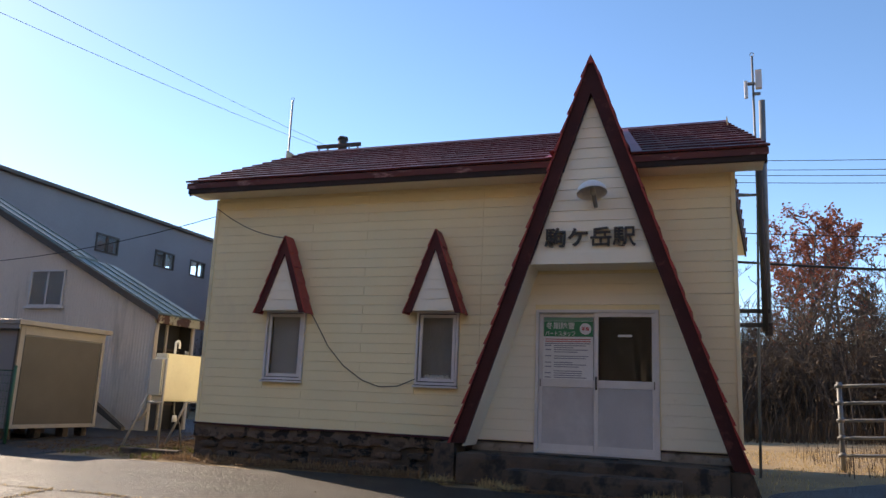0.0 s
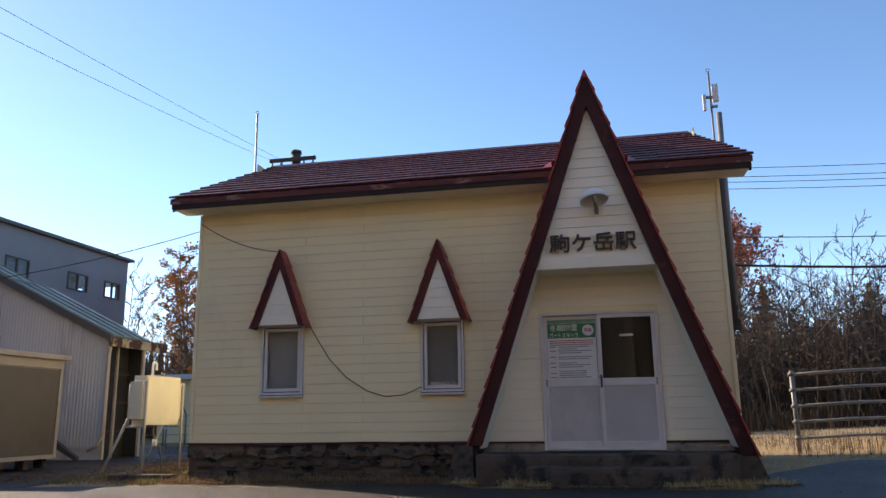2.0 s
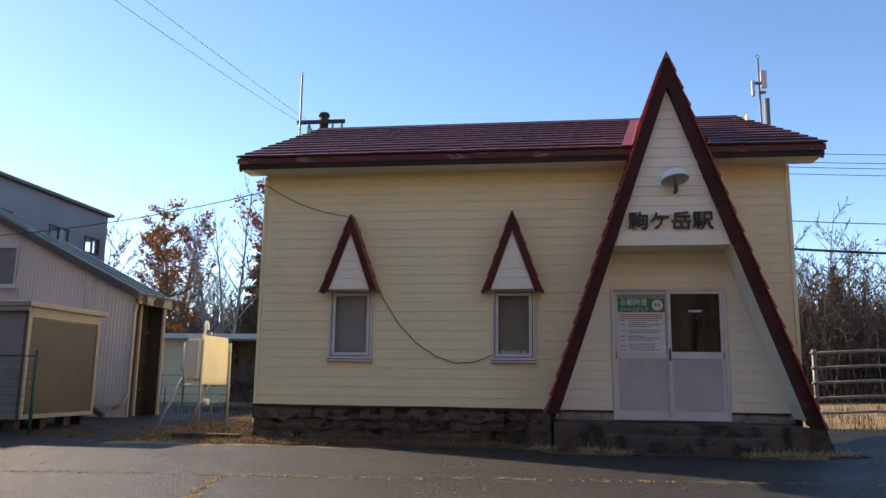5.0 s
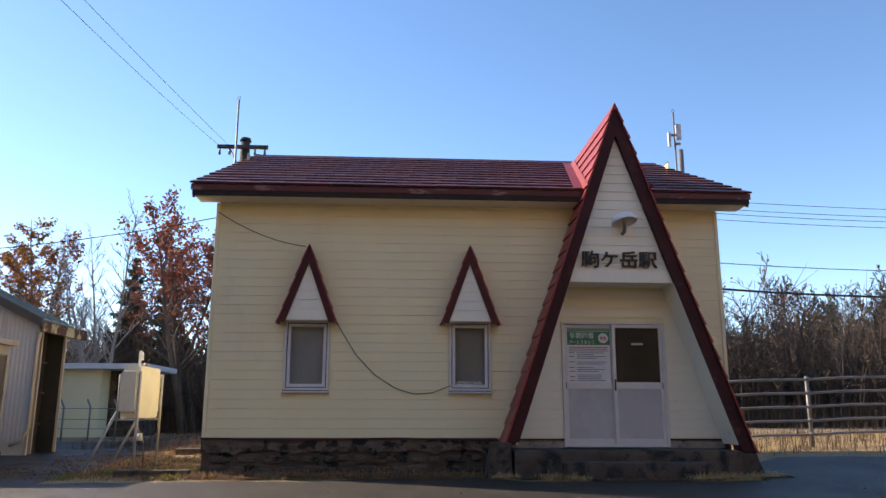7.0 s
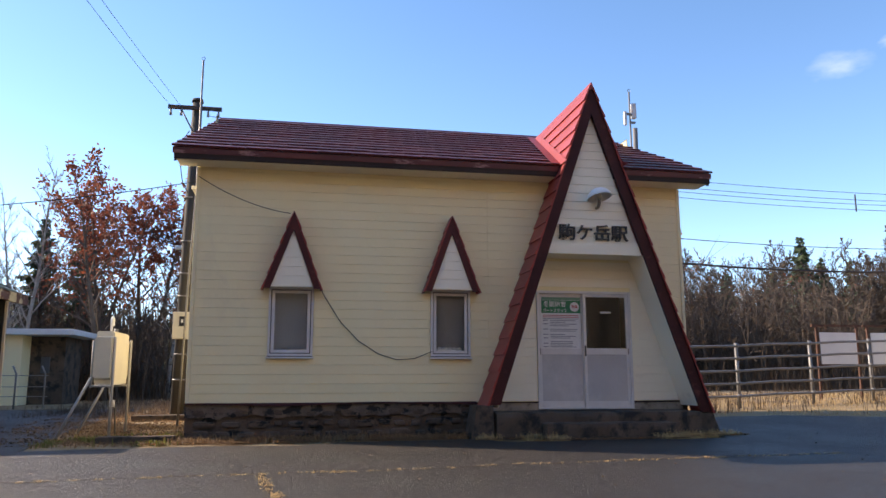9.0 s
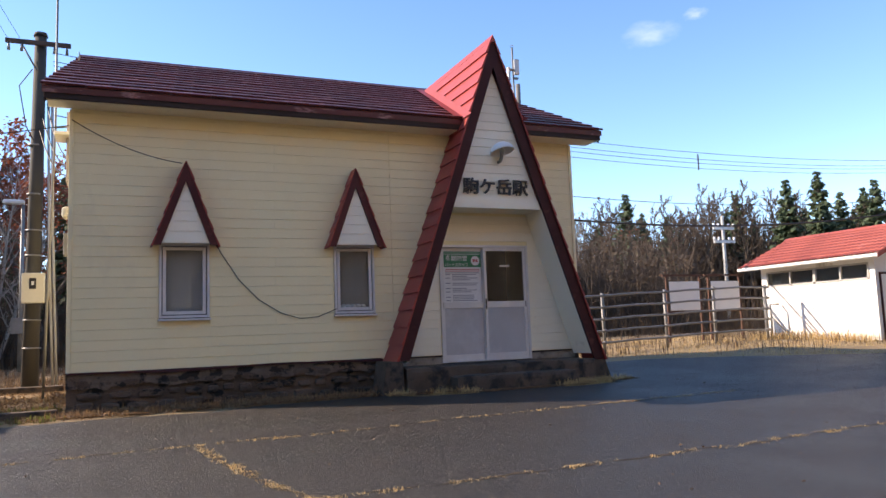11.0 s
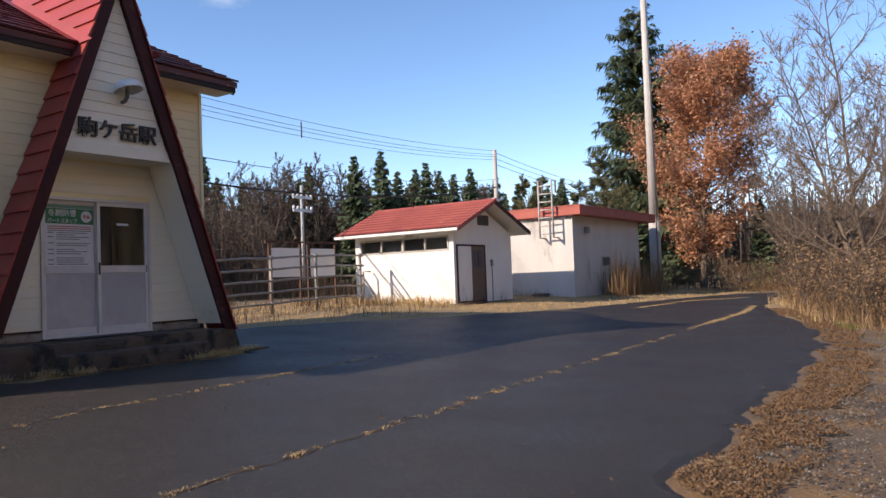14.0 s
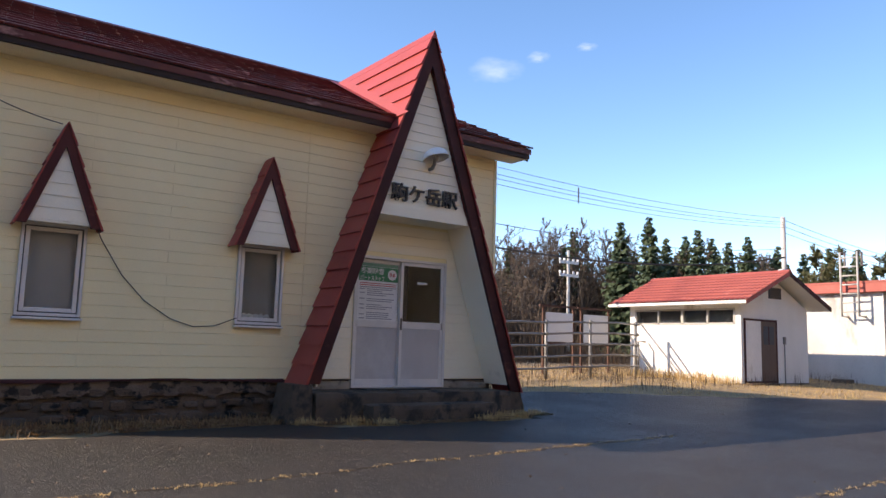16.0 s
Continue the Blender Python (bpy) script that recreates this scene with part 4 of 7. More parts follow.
def left_wall_fittings():
    duct = thing("wall_duct", (WX0 - 0.1, 13.2, 3.5), "cream boxed duct on the gable wall", "duct")
    part("casing", box(WX0 - 0.17, WX0 - 0.024, 12.9, 13.5, 3.55, 4.75, bevel=0.01), M_BEIGE, duct)
    part("hood", box(WX0 - 0.34, WX0 - 0.024, 12.7, 13.3, 4.30, 4.36, bevel=0.01), M_WHITE, duct)
    lamp = thing("wall_lamp", (WX0 - 0.1, 12.6, 2.8), "cream wall lamp on the gable wall", "lamp")
    part("shade", box(WX0 - 0.20, WX0 - 0.024, 12.45, 12.7, 2.86, 3.05, bevel=0.05), M_TANK, lamp)
    part("base", box(WX0 - 0.1, WX0 - 0.024, 12.5, 12.65, 2.74, 2.858), M_GALV, lamp)
    solid("meter_box", box(WX0 - 0.17, WX0 - 0.024, 12.5, 12.75, 2.25, 2.62, bevel=0.015), M_GALV, "small grey meter box on the gable wall", "meter box")


left_wall_fittings()


def utility_pole():
    x, y = -9.28, 17.5
    p = thing("utility_pole", (x, y, -0.1), "dark utility pole with crossarm and cream switch box", "utility pole")
    part("shaft", tube([(x - 0.04, y, -0.2), (x, y, 4.0), (x + 0.04, y, 7.72)], 0.17, 0.12, 14), M_POLE, p)
    part("cap", tube([(x + 0.04, y, 7.72), (x + 0.04, y, 7.8)], 0.15, 0.13, 12), M_POLE, p)
    part("crossarm", box(-9.92, -8.62, y - 0.2, y - 0.13, 7.46, 7.56, bevel=0.008), M_DARKWOOD, p)
    for ix in (-9.85, -9.6, -8.95, -8.7):
        part("insulator", tube([(ix, y - 0.165, 7.46), (ix, y - 0.165, 7.40), (ix, y - 0.165, 7.30)], 0.018, 0.035, 8), M_GALV, p)
    part("brace", tube([(-9.6, y - 0.16, 7.46), (x - 0.02, y - 0.14, 6.9)], 0.02, sides=6), M_GALV, p)
    for z in (0.75, 1.35, 2.75, 3.3, 4.1, 5.2):
        part("band", tube([(x - 0.02, y, z), (x - 0.02, y, z + 0.035)], 0.19 - z * 0.007, sides=14), M_GALV, p)
    sw = part("switch_box", box(-9.48, -9.04, y - 0.40, y - 0.20, 1.72, 2.36, bevel=0.02), M_TANK, p, "cream switch box with small dark window")
    part("dial_window", box(-9.33, -9.20, y - 0.412, y - 0.40, 2.02, 2.25), M_BLACK, sw)
    part("dial", box(-9.29, -9.24, y - 0.418, y - 0.412, 2.10, 2.18), M_PAPER, sw)
    for dx in (0.0, 0.075):
        part("conduit", tube([(-8.86 + dx, y - 0.3, -0.1), (-8.93 + dx, y - 0.25, 1.6), (-8.99 + dx, y - 0.18, 3.2), (-9.06 + dx, y - 0.14, 6.5)], 0.03, sides=8), M_CONCPOLE, p, "pale plastic conduit")
    for k, (dz, dx) in enumerate(((0.0, 0.0), (0.25, 0.1), (-0.3, -0.05))):
        part("service_cable", tube(sag((x + 0.1 + dx, y - 0.1, 5.9 + dz), (WX0 - 0.06, 14.6, 4.3 + dz * 0.5), 0.5), 0.014, sides=5), M_WIRE, p)
    part("loop", tube([(x - 0.1, y - 0.16, 6.9), (x - 0.35, y - 0.16, 6.5), (x - 0.2, y - 0.16, 5.6), (x - 0.05, y - 0.15, 5.3)], 0.012, sides=5), M_WIRE, p)
    # lines to the roadside
    for a, b, dr in (((-9.85, 17.35, 7.52), (-10.3, -20, 5.5), 0.8), ((-9.6, 17.35, 7.52), (-11.6, -20, 6.5), 0.5)):
        part("overhead_line", tube(sag(a, b, dr, 20), 0.0045, sides=5), M_WIRE, p)


utility_pole()


def street_lamp(x, y, h):
    s = thing("street_lamp", (x, y, -0.1), "slim grey lamp post with flat white lamp head", "street lamp")
    part("post", tube([(x, y, -0.15), (x, y, h)], 0.07, 0.05), M_GALV, s)
    part("lamp_head", box(x - 0.55, x + 0.05, y - 0.12, y + 0.12, h, h + 0.13, bevel=0.04), M_PAPER, s)
    part("control_box", box(x - 0.25, x + 0.1, y - 0.2, y - 0.08, 1.2, 1.7, bevel=0.01), M_GALV, s)


street_lamp(-10.4, 26.0, 5.3)


def kerosene_tank():
    x0, x1, y0, y1, z0, z1 = -9.83, -9.55, 11.68, 13.02, 0.70, 1.58
    t = thing("kerosene_tank", ((x0 + x1) / 2, (y0 + y1) / 2, -0.14), "cream steel kerosene tank on four tubular legs", "fuel tank")
    bm = box(x0, x1, y0, y1, z0, z1)
    bmesh.ops.bevel(bm, geom=[e for e in bm.edges if abs(e.verts[0].co.x - e.verts[1].co.x) > 0.1], offset=0.11, segments=5, affect="EDGES")
    bmesh.ops.bevel(bm, geom=[e for e in bm.edges if e.is_boundary is False and len({round(f.normal.x) for f in e.link_faces}) > 1], offset=0.02, segments=2, affect="EDGES")
    body = part("tank", bm, M_TANK, t)
    for f in body.data.polygons:
        f.use_smooth = False
    zb = ground_z(-9.7, 12) - 0.02
    for y in (y0 + 0.06, y1 - 0.06):
        part("leg", tube([(x1 + 0.025, y, zb), (x1 + 0.025, y, z1 - 0.1)], 0.024, sides=8), M_CONCPOLE, t)
        part("leg", tube([(x0 - 0.5, y, zb), (x0 - 0.025, y, z0 + 0.12)], 0.024, sides=8), M_CONCPOLE, t)
        part("leg", tube([(x0 - 0.025, y, z0 - 0.05), (x0 - 0.025, y, z1 - 0.15)], 0.02, sides=8), M_CONCPOLE, t)
        part("cross_rail", tube([(x0 - 0.05, y, z0 - 0.025), (x1 + 0.05, y, z0 - 0.025)], 0.02, sides=8), M_CONCPOLE, t)
        part("foot_pad", box(x1 - 0.06, x1 + 0.11, y - 0.09, y + 0.09, zb - 0.04, zb + 0.03, bevel=0.01), M_CONCRETE, t)
    arc = [(-9.69, 12.15, z1), (-9.69, 12.15, z1 + 0.2)] + [(-9.69, 12.15 + 0.06 - 0.06 * math.cos(a), z1 + 0.2 + 0.06 * math.sin(a)) for a in (0.6, 1.2, 1.8, 2.4, 3.1)] + [(-9.69, 12.27, z1 + 0.12)]
    part("vent_pipe", tube(arc, 0.022, sides=8), M_PAPER, t)
    part("filler_cap", tube([(-9.69, 12.5, z1 - 0.01), (-9.69, 12.5, z1 + 0.08)], 0.035, sides=10), M_GALV, t)
    part("drain", tube([(-9.69, 12.3, z0), (-9.69, 12.3, 0.55), (-9.62, 12.25, 0.42), (-9.6, 12.4, 0.28), (-9.6, 12.5, -0.15)], 0.014, sides=6), M_GALV, t)
    part("strainer", tube([(-9.62, 12.25, 0.32), (-9.62, 12.25, 0.44)], 0.05, 0.04, 10), M_PAPER, t)


kerosene_tank()
solid("kerb_slab", box(-10.1, -8.6, 16.2, 16.55, -0.16, 0.0, bevel=0.02), M_CONCRETE, "low weathered concrete slab in the grass", "concrete slab")
solid("kerb_slab", box(-9.5, -8.35, 10.75, 10.95, -0.2, -0.07, bevel=0.02), M_CONCRETE, "low weathered concrete kerb beside the foundation", "kerb")


# ---- the sheds and works building at the other side ----
def corrugated(x0, x1, y, z0, top, pitch=0.09, depth=0.006):
    """A ribbed upright sheet that looks towards -y; top(x) gives its upper edge."""
    n = int((x1 - x0) / (pitch / 4))
    vs = []
    for i in range(n + 1):
        x = x0 + (x1 - x0) * i / n
        d = -depth if i % 4 in (0, 1) else 0.0
        vs += [(x, y + d, z0), (x, y + d, top(x))]
    return raw("sheet", vs, [(2 * i, 2 * i + 2, 2 * i + 3, 2 * i + 1) for i in range(n)])


def works_annex():
    a = thing("annex", (-17, 16.5, -0.15), "pale ribbed steel annex with faded green lean-to roof", "annex")
    x0, x1, y0, yb = -22.0, -13.1, 15.6, 17.05
    top = lambda x: 2.80 + 0.495 * (-13.1 - x)
    win = (-17.42, -16.22, 2.95, 3.94)
    wall = part("wall", prism([(x0, y0 + 0.02, -0.3), (x1, y0 + 0.02, -0.3), (x1, y0 + 0.02, top(x1)), (x0, y0 + 0.02, top(x0))], (0, 0.1, 0)), M_CORR, a)
    part("cladding", corrugated(x0, win[0] - 0.02, y0, -0.25, top), M_CORR, wall)
    part("cladding", corrugated(win[1] + 0.02, x1, y0, 0.15, top), M_CORR, wall)
    part("cladding", corrugated(win[0] - 0.02, win[1] + 0.02, y0, -0.25, lambda x: win[2]), M_CORR, wall)
    me = corrugated(win[0] - 0.02, win[1] + 0.02, y0, win[3], top)
    part("cladding", me, M_CORR, wall)
    w = part("window", frame_bars(*win, y0 - 0.05, y0 + 0.012, 0.05), M_ALU, a)
    part("mullion", box((win[0] + win[1]) / 2 - 0.02, (win[0] + win[1]) / 2 + 0.02, y0 - 0.04, y0 + 0.01, win[2] + 0.05, win[3] - 0.05), M_ALU, w)
    part("pane", box(win[0] + 0.05, win[1] - 0.05, y0 - 0.015, y0 - 0.008, win[2] + 0.05, win[3] - 0.05), M_GLASS, w)
    part("backing", box(win[0] + 0.05, win[1] - 0.05, y0 - 0.002, y0 + 0.018, win[2] + 0.05, win[3] - 0.05), M_BLIND, w)
    part("sill", box(win[0] - 0.08, win[1] + 0.08, y0 - 0.09, y0 - 0.013, win[2] - 0.06, win[2] - 0.002, bevel=0.005), M_ALU, w)
    # roof: a sheet with standing ribs down the slope, its rear edge stepped
    for n, (xa, xb, ye) in enumerate(((-16.0, -12.92, yb + 0.02), (x0, -15.95, 16.35))):
        lift = 0.0 if n == 0 else 0.05
        zf = lambda x: top(x) + 0.07 + lift
        part("roof", prism([(xa, y0 - 0.18, zf(xa)), (xb, y0 - 0.18, zf(xb)), (xb, ye, zf(xb)), (xa, ye, zf(xa))], (0, 0, -0.05)), M_GREENROOF, a)
        y = y0 - 0.1
        while y < ye:
            part("rib", prism([(xa, y, zf(xa)), (xb, y, zf(xb)), (xb, y, zf(xb) + 0.03), (xa, y, zf(xa) + 0.03)], (0, 0.025, 0)), M_GREENROOF, a)
            y += 0.4
    part("verge_board", prism([(x0, y0 - 0.2, top(x0) - 0.08), (-12.92, y0 - 0.2, top(-12.92) - 0.1), (-12.92, y0 - 0.2, top(-12.92) + 0.08), (x0, y0 - 0.2, top(x0) + 0.1)], (0, 0.02, 0)), M_TAUPE, a)
    part("gutter_board", box(-13.02, -12.92, y0 - 0.17, 17.85, 2.52, 2.76, bevel=0.01), M_RUST, a, "cream gutter board eaten by rust")
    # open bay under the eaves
    part("bay_wall", box(-13.55, -13.5, y0 + 0.12, yb, -0.2, 3.0), M_BAY, a, "dark grey sheet steel door, bay shade put into its colour")
    # dark sheet added over the rear wall in place of the bay's shade
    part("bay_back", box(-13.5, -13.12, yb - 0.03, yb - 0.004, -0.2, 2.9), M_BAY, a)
    for z in (0.5, 1.2, 1.9):
        part("bay_rail", box(-13.498, -13.44, y0 + 0.12, yb, z, z + 0.05), M_DARKWOOD, a)
    part("post", box(-13.11, -13.05, y0 - 0.02, y0 + 0.04, -0.2, 2.52, bevel=0.008), M_BEIGE, a)
    part("post", box(-13.12, -13.06, 17.0, 17.06, -0.2, 2.52, bevel=0.008), M_BEIGE, a)
    part("post", box(-13.3, -13.24, 16.2, 16.26, -0.2, 2.6, bevel=0.006), M_BEIGE, a)
    part("rear_wall", box(x0, x1, yb, yb + 0.1, -0.2, 2.85), M_CORR, a)
    part("downpipe", tube([(-13.0, y0 - 0.06, 2.5), (-13.03, y0 - 0.07, 2.3), (-13.03, y0 - 0.07, 0.45), (-13.15, y0 - 0.1, 0.2), (-13.35, y0 - 0.15, 0.1)], 0.04, sides=8), M_BEIGE, a)
    solid("leaning_board", prism([(-15.0, 15.1, 0.75), (-13.4, 15.15, -0.12), (-13.4, 15.15, -0.02), (-15.0, 15.1, 1.0)], (0, 0.12, 0)), M_TAUPE, "dark sloping board leaning at the annex foot", "board")


works_annex()


def works_hall():
    h = thing("works_hall", (-31, 20, -0.15), "grey works hall with flat eaves and small windows", "works hall")
    wins = [(26.3, 27.7), (30.2, 31.65), (32.95, 34.2)]
    zs = (6.86, 7.70)
    part("wall", box(-36, -25.95, 2.0, 34.8, -0.3, zs[0]), M_FACTORY, h)
    part("wall", box(-36, -25.95, 2.0, 34.8, zs[1], 9.0), M_FACTORY, h)
    y = 2.0
    for a, b in wins + [(34.8, 34.8)]:
        if a > y:
            part("wall_pier", box(-26.2, -25.95, y, a, zs[0], zs[1]), M_FACTORY, h)
        y = b
    part("inner_wall", box(-36, -26.8, 2.0, 31.9, zs[0], zs[1]), M_FACTORY, h)
    part("roof", box(-36.3, -25.7, 1.8, 35.0, 9.0, 9.14), M_TAUPE, h)
    for a, b in wins:
        fr = bmesh.new()
        box(-26.0, -25.9, a, a + 0.06, zs[0], zs[1], fr)
        box(-26.0, -25.9, b - 0.06, b, zs[0], zs[1], fr)
        box(-26.0, -25.9, (a + b) / 2 - 0.04, (a + b) / 2 + 0.04, zs[0], zs[1], fr)
        box(-26.0, -25.9, a, b, zs[0], zs[0] + 0.06, fr)
        box(-26.0, -25.9, a, b, zs[1] - 0.06, zs[1], fr)
        w = part("window", fr, M_TAUPE, h)
        part("pane", box(-25.97, -25.96, a + 0.06, b - 0.06, zs[0] + 0.06, zs[1] - 0.06), M_GLASS, w).visible_shadow = False


works_hall()


def storage_box():
    x0, x1, y0, y1, z0, z1 = -15.2, -12.55, 11.15, 13.35, 0.06, 2.02
    s = thing("storage_shed", (-13.8, 12.2, -0.16), "steel storage shed with taupe side panel and beige trim", "storage shed")
    body = part("body", box(x0, x1, y0, y1, z0, z1), M_BOXGREY, s)
    part("side_panel", box(x1 + 0.001, x1 + 0.012, y0 + 0.14, y1 - 0.1, z0 + 0.08, z1 - 0.2), M_TAUPE, s, "taupe ribbed panel")
    for a, b, c, d in ((y0, y0 + 0.10, z0, z1), (y1 - 0.08, y1, z0, z1), (y0 + 0.1, y1 - 0.08, z0, z0 + 0.07), (y0 + 0.1, y1 - 0.08, z1 - 0.18, z1)):
        part("trim", box(x1 + 0.002, x1 + 0.035, a, b, c, d, bevel=0.006), M_TRIM, s)
    part("trim", box(x1 - 0.02, x1 + 0.04, y0 - 0.035, y0 - 0.001, z0, z1, bevel=0.006), M_TAUPE, s)
    part("roof", box(x0 - 0.08, x1 + 0.14, y0 - 0.14, y1 + 0.08, z1 + 0.001, z1 + 0.10, bevel=0.012), M_TRIM, s)
    part("roof_edge", box(x0 - 0.05, x1 + 0.10, y0 - 0.12, y0 - 0.08, z1 - 0.08, z1 - 0.001), M_BOXGREY, s)
    for x in (x0, -14.3, -13.45):
        part("door_seam", box(x + 0.0, x + 0.03, y0 - 0.016, y0 - 0.001, z0 + 0.05, z1 - 0.1), M_TAUPE, s)
    zb = ground_z(-13, 12) - 0.02
    for x in (-15.0, -13.9, -12.75):
        for y in (11.3, 12.0, 12.7, 13.2):
            part("block", box(x - 0.1, x + 0.1, y - 0.07, y + 0.07, zb - 0.05, z0 - 0.001, bevel=0.008), M_CONCRETE, s)


storage_box()


def mesh_fence():
    f = thing("mesh_fence", (-14, 10.6, -0.16), "green welded mesh fence panel on round posts", "fence")
    zb = ground_z(-12, 10.6)
    for x in (-11.9, -13.9, -15.9):
        part("post", tube([(x, 10.6, zb - 0.1), (x, 10.6, 1.2)], 0.03, sides=10), M_GREEN, f)
        part("post_cap", tube([(x, 10.6, 1.2), (x, 10.6, 1.23)], 0.035, 0.02, 10), M_GREEN, f)
    vs, fs = [], []

    def wire(a, b, r):
        i = len(vs)
        d = (Vector(b) - Vector(a)).normalized()
        u = d.cross(Vector((0, 1, 0))).normalized() * r
        w = Vector((0, r, 0))
        for p in (Vector(a), Vector(b)):
            vs.extend([p + u, p - u * 0.5 + w, p - u * 0.5 - w])
        fs.extend([(i, i + 1, i + 4, i + 3), (i + 1, i + 2, i + 5, i + 4), (i + 2, i, i + 3, i + 5)])

    for k in range(54):
        wire((-11.93 - k * 0.075, 10.57, zb + 0.06), (-11.93 - k * 0.075, 10.57, 1.13), 0.003)
    for k in range(9):
        z = zb + 0.08 + k * 0.14
        wire((-11.9, 10.575, z), (-15.95, 10.575, z), 0.004)
    wire((-11.9, 10.57, 1.14), (-15.95, 10.57, 1.14), 0.012)
    tagged(part("mesh_wires", raw("mesh_wires", vs, fs), M_GREEN, f), kind="stuff")


mesh_fence()


def pump_house():
    p = thing("low_outbuilding", (-17.5, 28, -0.1), "low cream outbuilding with flat white-edged roof", "outbuilding")
    part("wall", box(-19.4, -16.3, 28, 31, -0.2, 2.35), M_SIDING, p)
    part("recess_wall", box(-16.299, -15.1, 28.9, 31, -0.2, 2.35), M_CONCRETE, p)
    part("roof", box(-19.7, -14.5, 27.6, 31.4, 2.351, 2.56, bevel=0.02), M_PAPER, p)
    part("vent", box(-15.9, -15.6, 28.85, 28.899, 1.0, 1.6), M_DARK, p)


pump_house()


def stock_fence():
    f = thing("wire_fence", (-16, 24.5, -0.1), "low wire fence on bent steel posts", "fence")
    for k in range(7):
        x = -19.5 + k * 0.85
        part("post", tube([(x, 24.5, -0.2), (x, 24.5, 0.95), (x - 0.1, 24.45, 1.2)], 0.03, sides=6), M_GALV, f)
    for z in (0.25, 0.55, 0.9):
        part("strand", tube([(-19.6, 24.5, z), (-14.3, 24.5, z)], 0.01, sides=4), M_GALV, f)
    s = thing("marker_stake", (-16.3, 23.6, -0.1), "short stake with white tag", "stake")
    part("stake", tube([(-16.3, 23.6, -0.2), (-16.3, 23.6, 0.55)], 0.025, sides=6), M_GALV, s)
    part("tag", box(-16.4, -16.2, 23.57, 23.59, 0.45, 0.65), M_PAPER, s)


stock_fence()


# ---- fence, boards and sheds towards the railway ----
def pipe_fence():
    f = thing("pipe_fence", (6, 16.3, 0), "galvanised pipe fence with five rails", "fence")
    posts = (2.3, 4.58, 6.7, 8.48, 10.5)
    zs = (0.30, 0.62, 0.94, 1.26, 1.58)
    for x in posts:
        zb = ground_z(x, 16.3)
        part("post", tube([(x, 16.3, zb - 0.1), (x, 16.3, zb + 1.62)], 0.045, sides=10), M_GALV, f)
        for z in zs:
            part("clamp", tube([(x - 0.05, 16.27, zb + z - 0.03), (x + 0.05, 16.27, zb + z - 0.03)], 0.05, sides=8), M_GALV, f)
    for z in zs:
        pts = [(x, 16.26, ground_z(x, 16.3) + z - 0.03 + (0.012 if i % 2 else -0.008)) for i, x in enumerate((2.22, 3.4, 4.58, 5.6, 6.7, 7.6, 8.48, 9.5, 10.62))]
        part("rail", tube(pts, 0.03, sides=8), M_GALV, f)


pipe_fence()


def noticeboard(x0, x1):
    y, zb = 18.0, ground_z(9, 18)
    b = thing("noticeboard", ((x0 + x1) / 2, y, zb), "blank white noticeboard in a rusty steel frame", "noticeboard", "noticeboards behind the fence")
    part("panel", box(x0 + 0.1, x1 - 0.1, y - 0.03, y, 1.17, 2.08, bevel=0.008), M_PAPER, b)
    for x in (x0, x1 - 0.06):
        part("leg", box(x, x + 0.06, y, y + 0.06, zb - 0.1, 2.25, bevel=0.005), M_RUSTED, b)
    part("head_rail", box(x0 - 0.12, x1 + 0.12, y, y + 0.07, 2.25, 2.31), M_RUSTED, b)
    part("foot_rail", box(x0 + 0.06, x1 - 0.06, y + 0.005, y + 0.045, 1.10, 1.15), M_RUSTED, b)


M_RUSTED = pm("rusty_steel", (0.12, 0.055, 0.035), (0.08, 0.04, 0.03), 5, 60, 0.85, 0.08, 0.3)
noticeboard(8.2, 9.58)
noticeboard(9.88, 11.24)


def red_sheet(x0, z0, x1, z1, y0, y1):
    """A pressed red roof sheet, from the eave (x0, z0) to the ridge (x1, z1): ribs down the slope, steps across it."""
    rows, pitch, per = 9, 0.16, 6
    n = int((y1 - y0) / (pitch / per))
    vs, fs = [], []
    for r in range(rows):
        for q in (0, 1):
            t = (r + q) / rows
            x, z = x0 + (x1 - x0) * t, z0 + (z1 - z0) * t + (0.03 if q == 0 else 0.0)
            for i in range(n + 1):
                vs.append((x, y0 + (y1 - y0) * i / n, z + 0.018 * math.sin(2 * math.pi * i / per)))
    m = n + 1
    for r in range(2 * rows - 1):
        for i in range(n):
            fs.append((r * m + i, r * m + i + 1, (r + 1) * m + i + 1, (r + 1) * m + i))
    return raw("sheet", vs, fs)


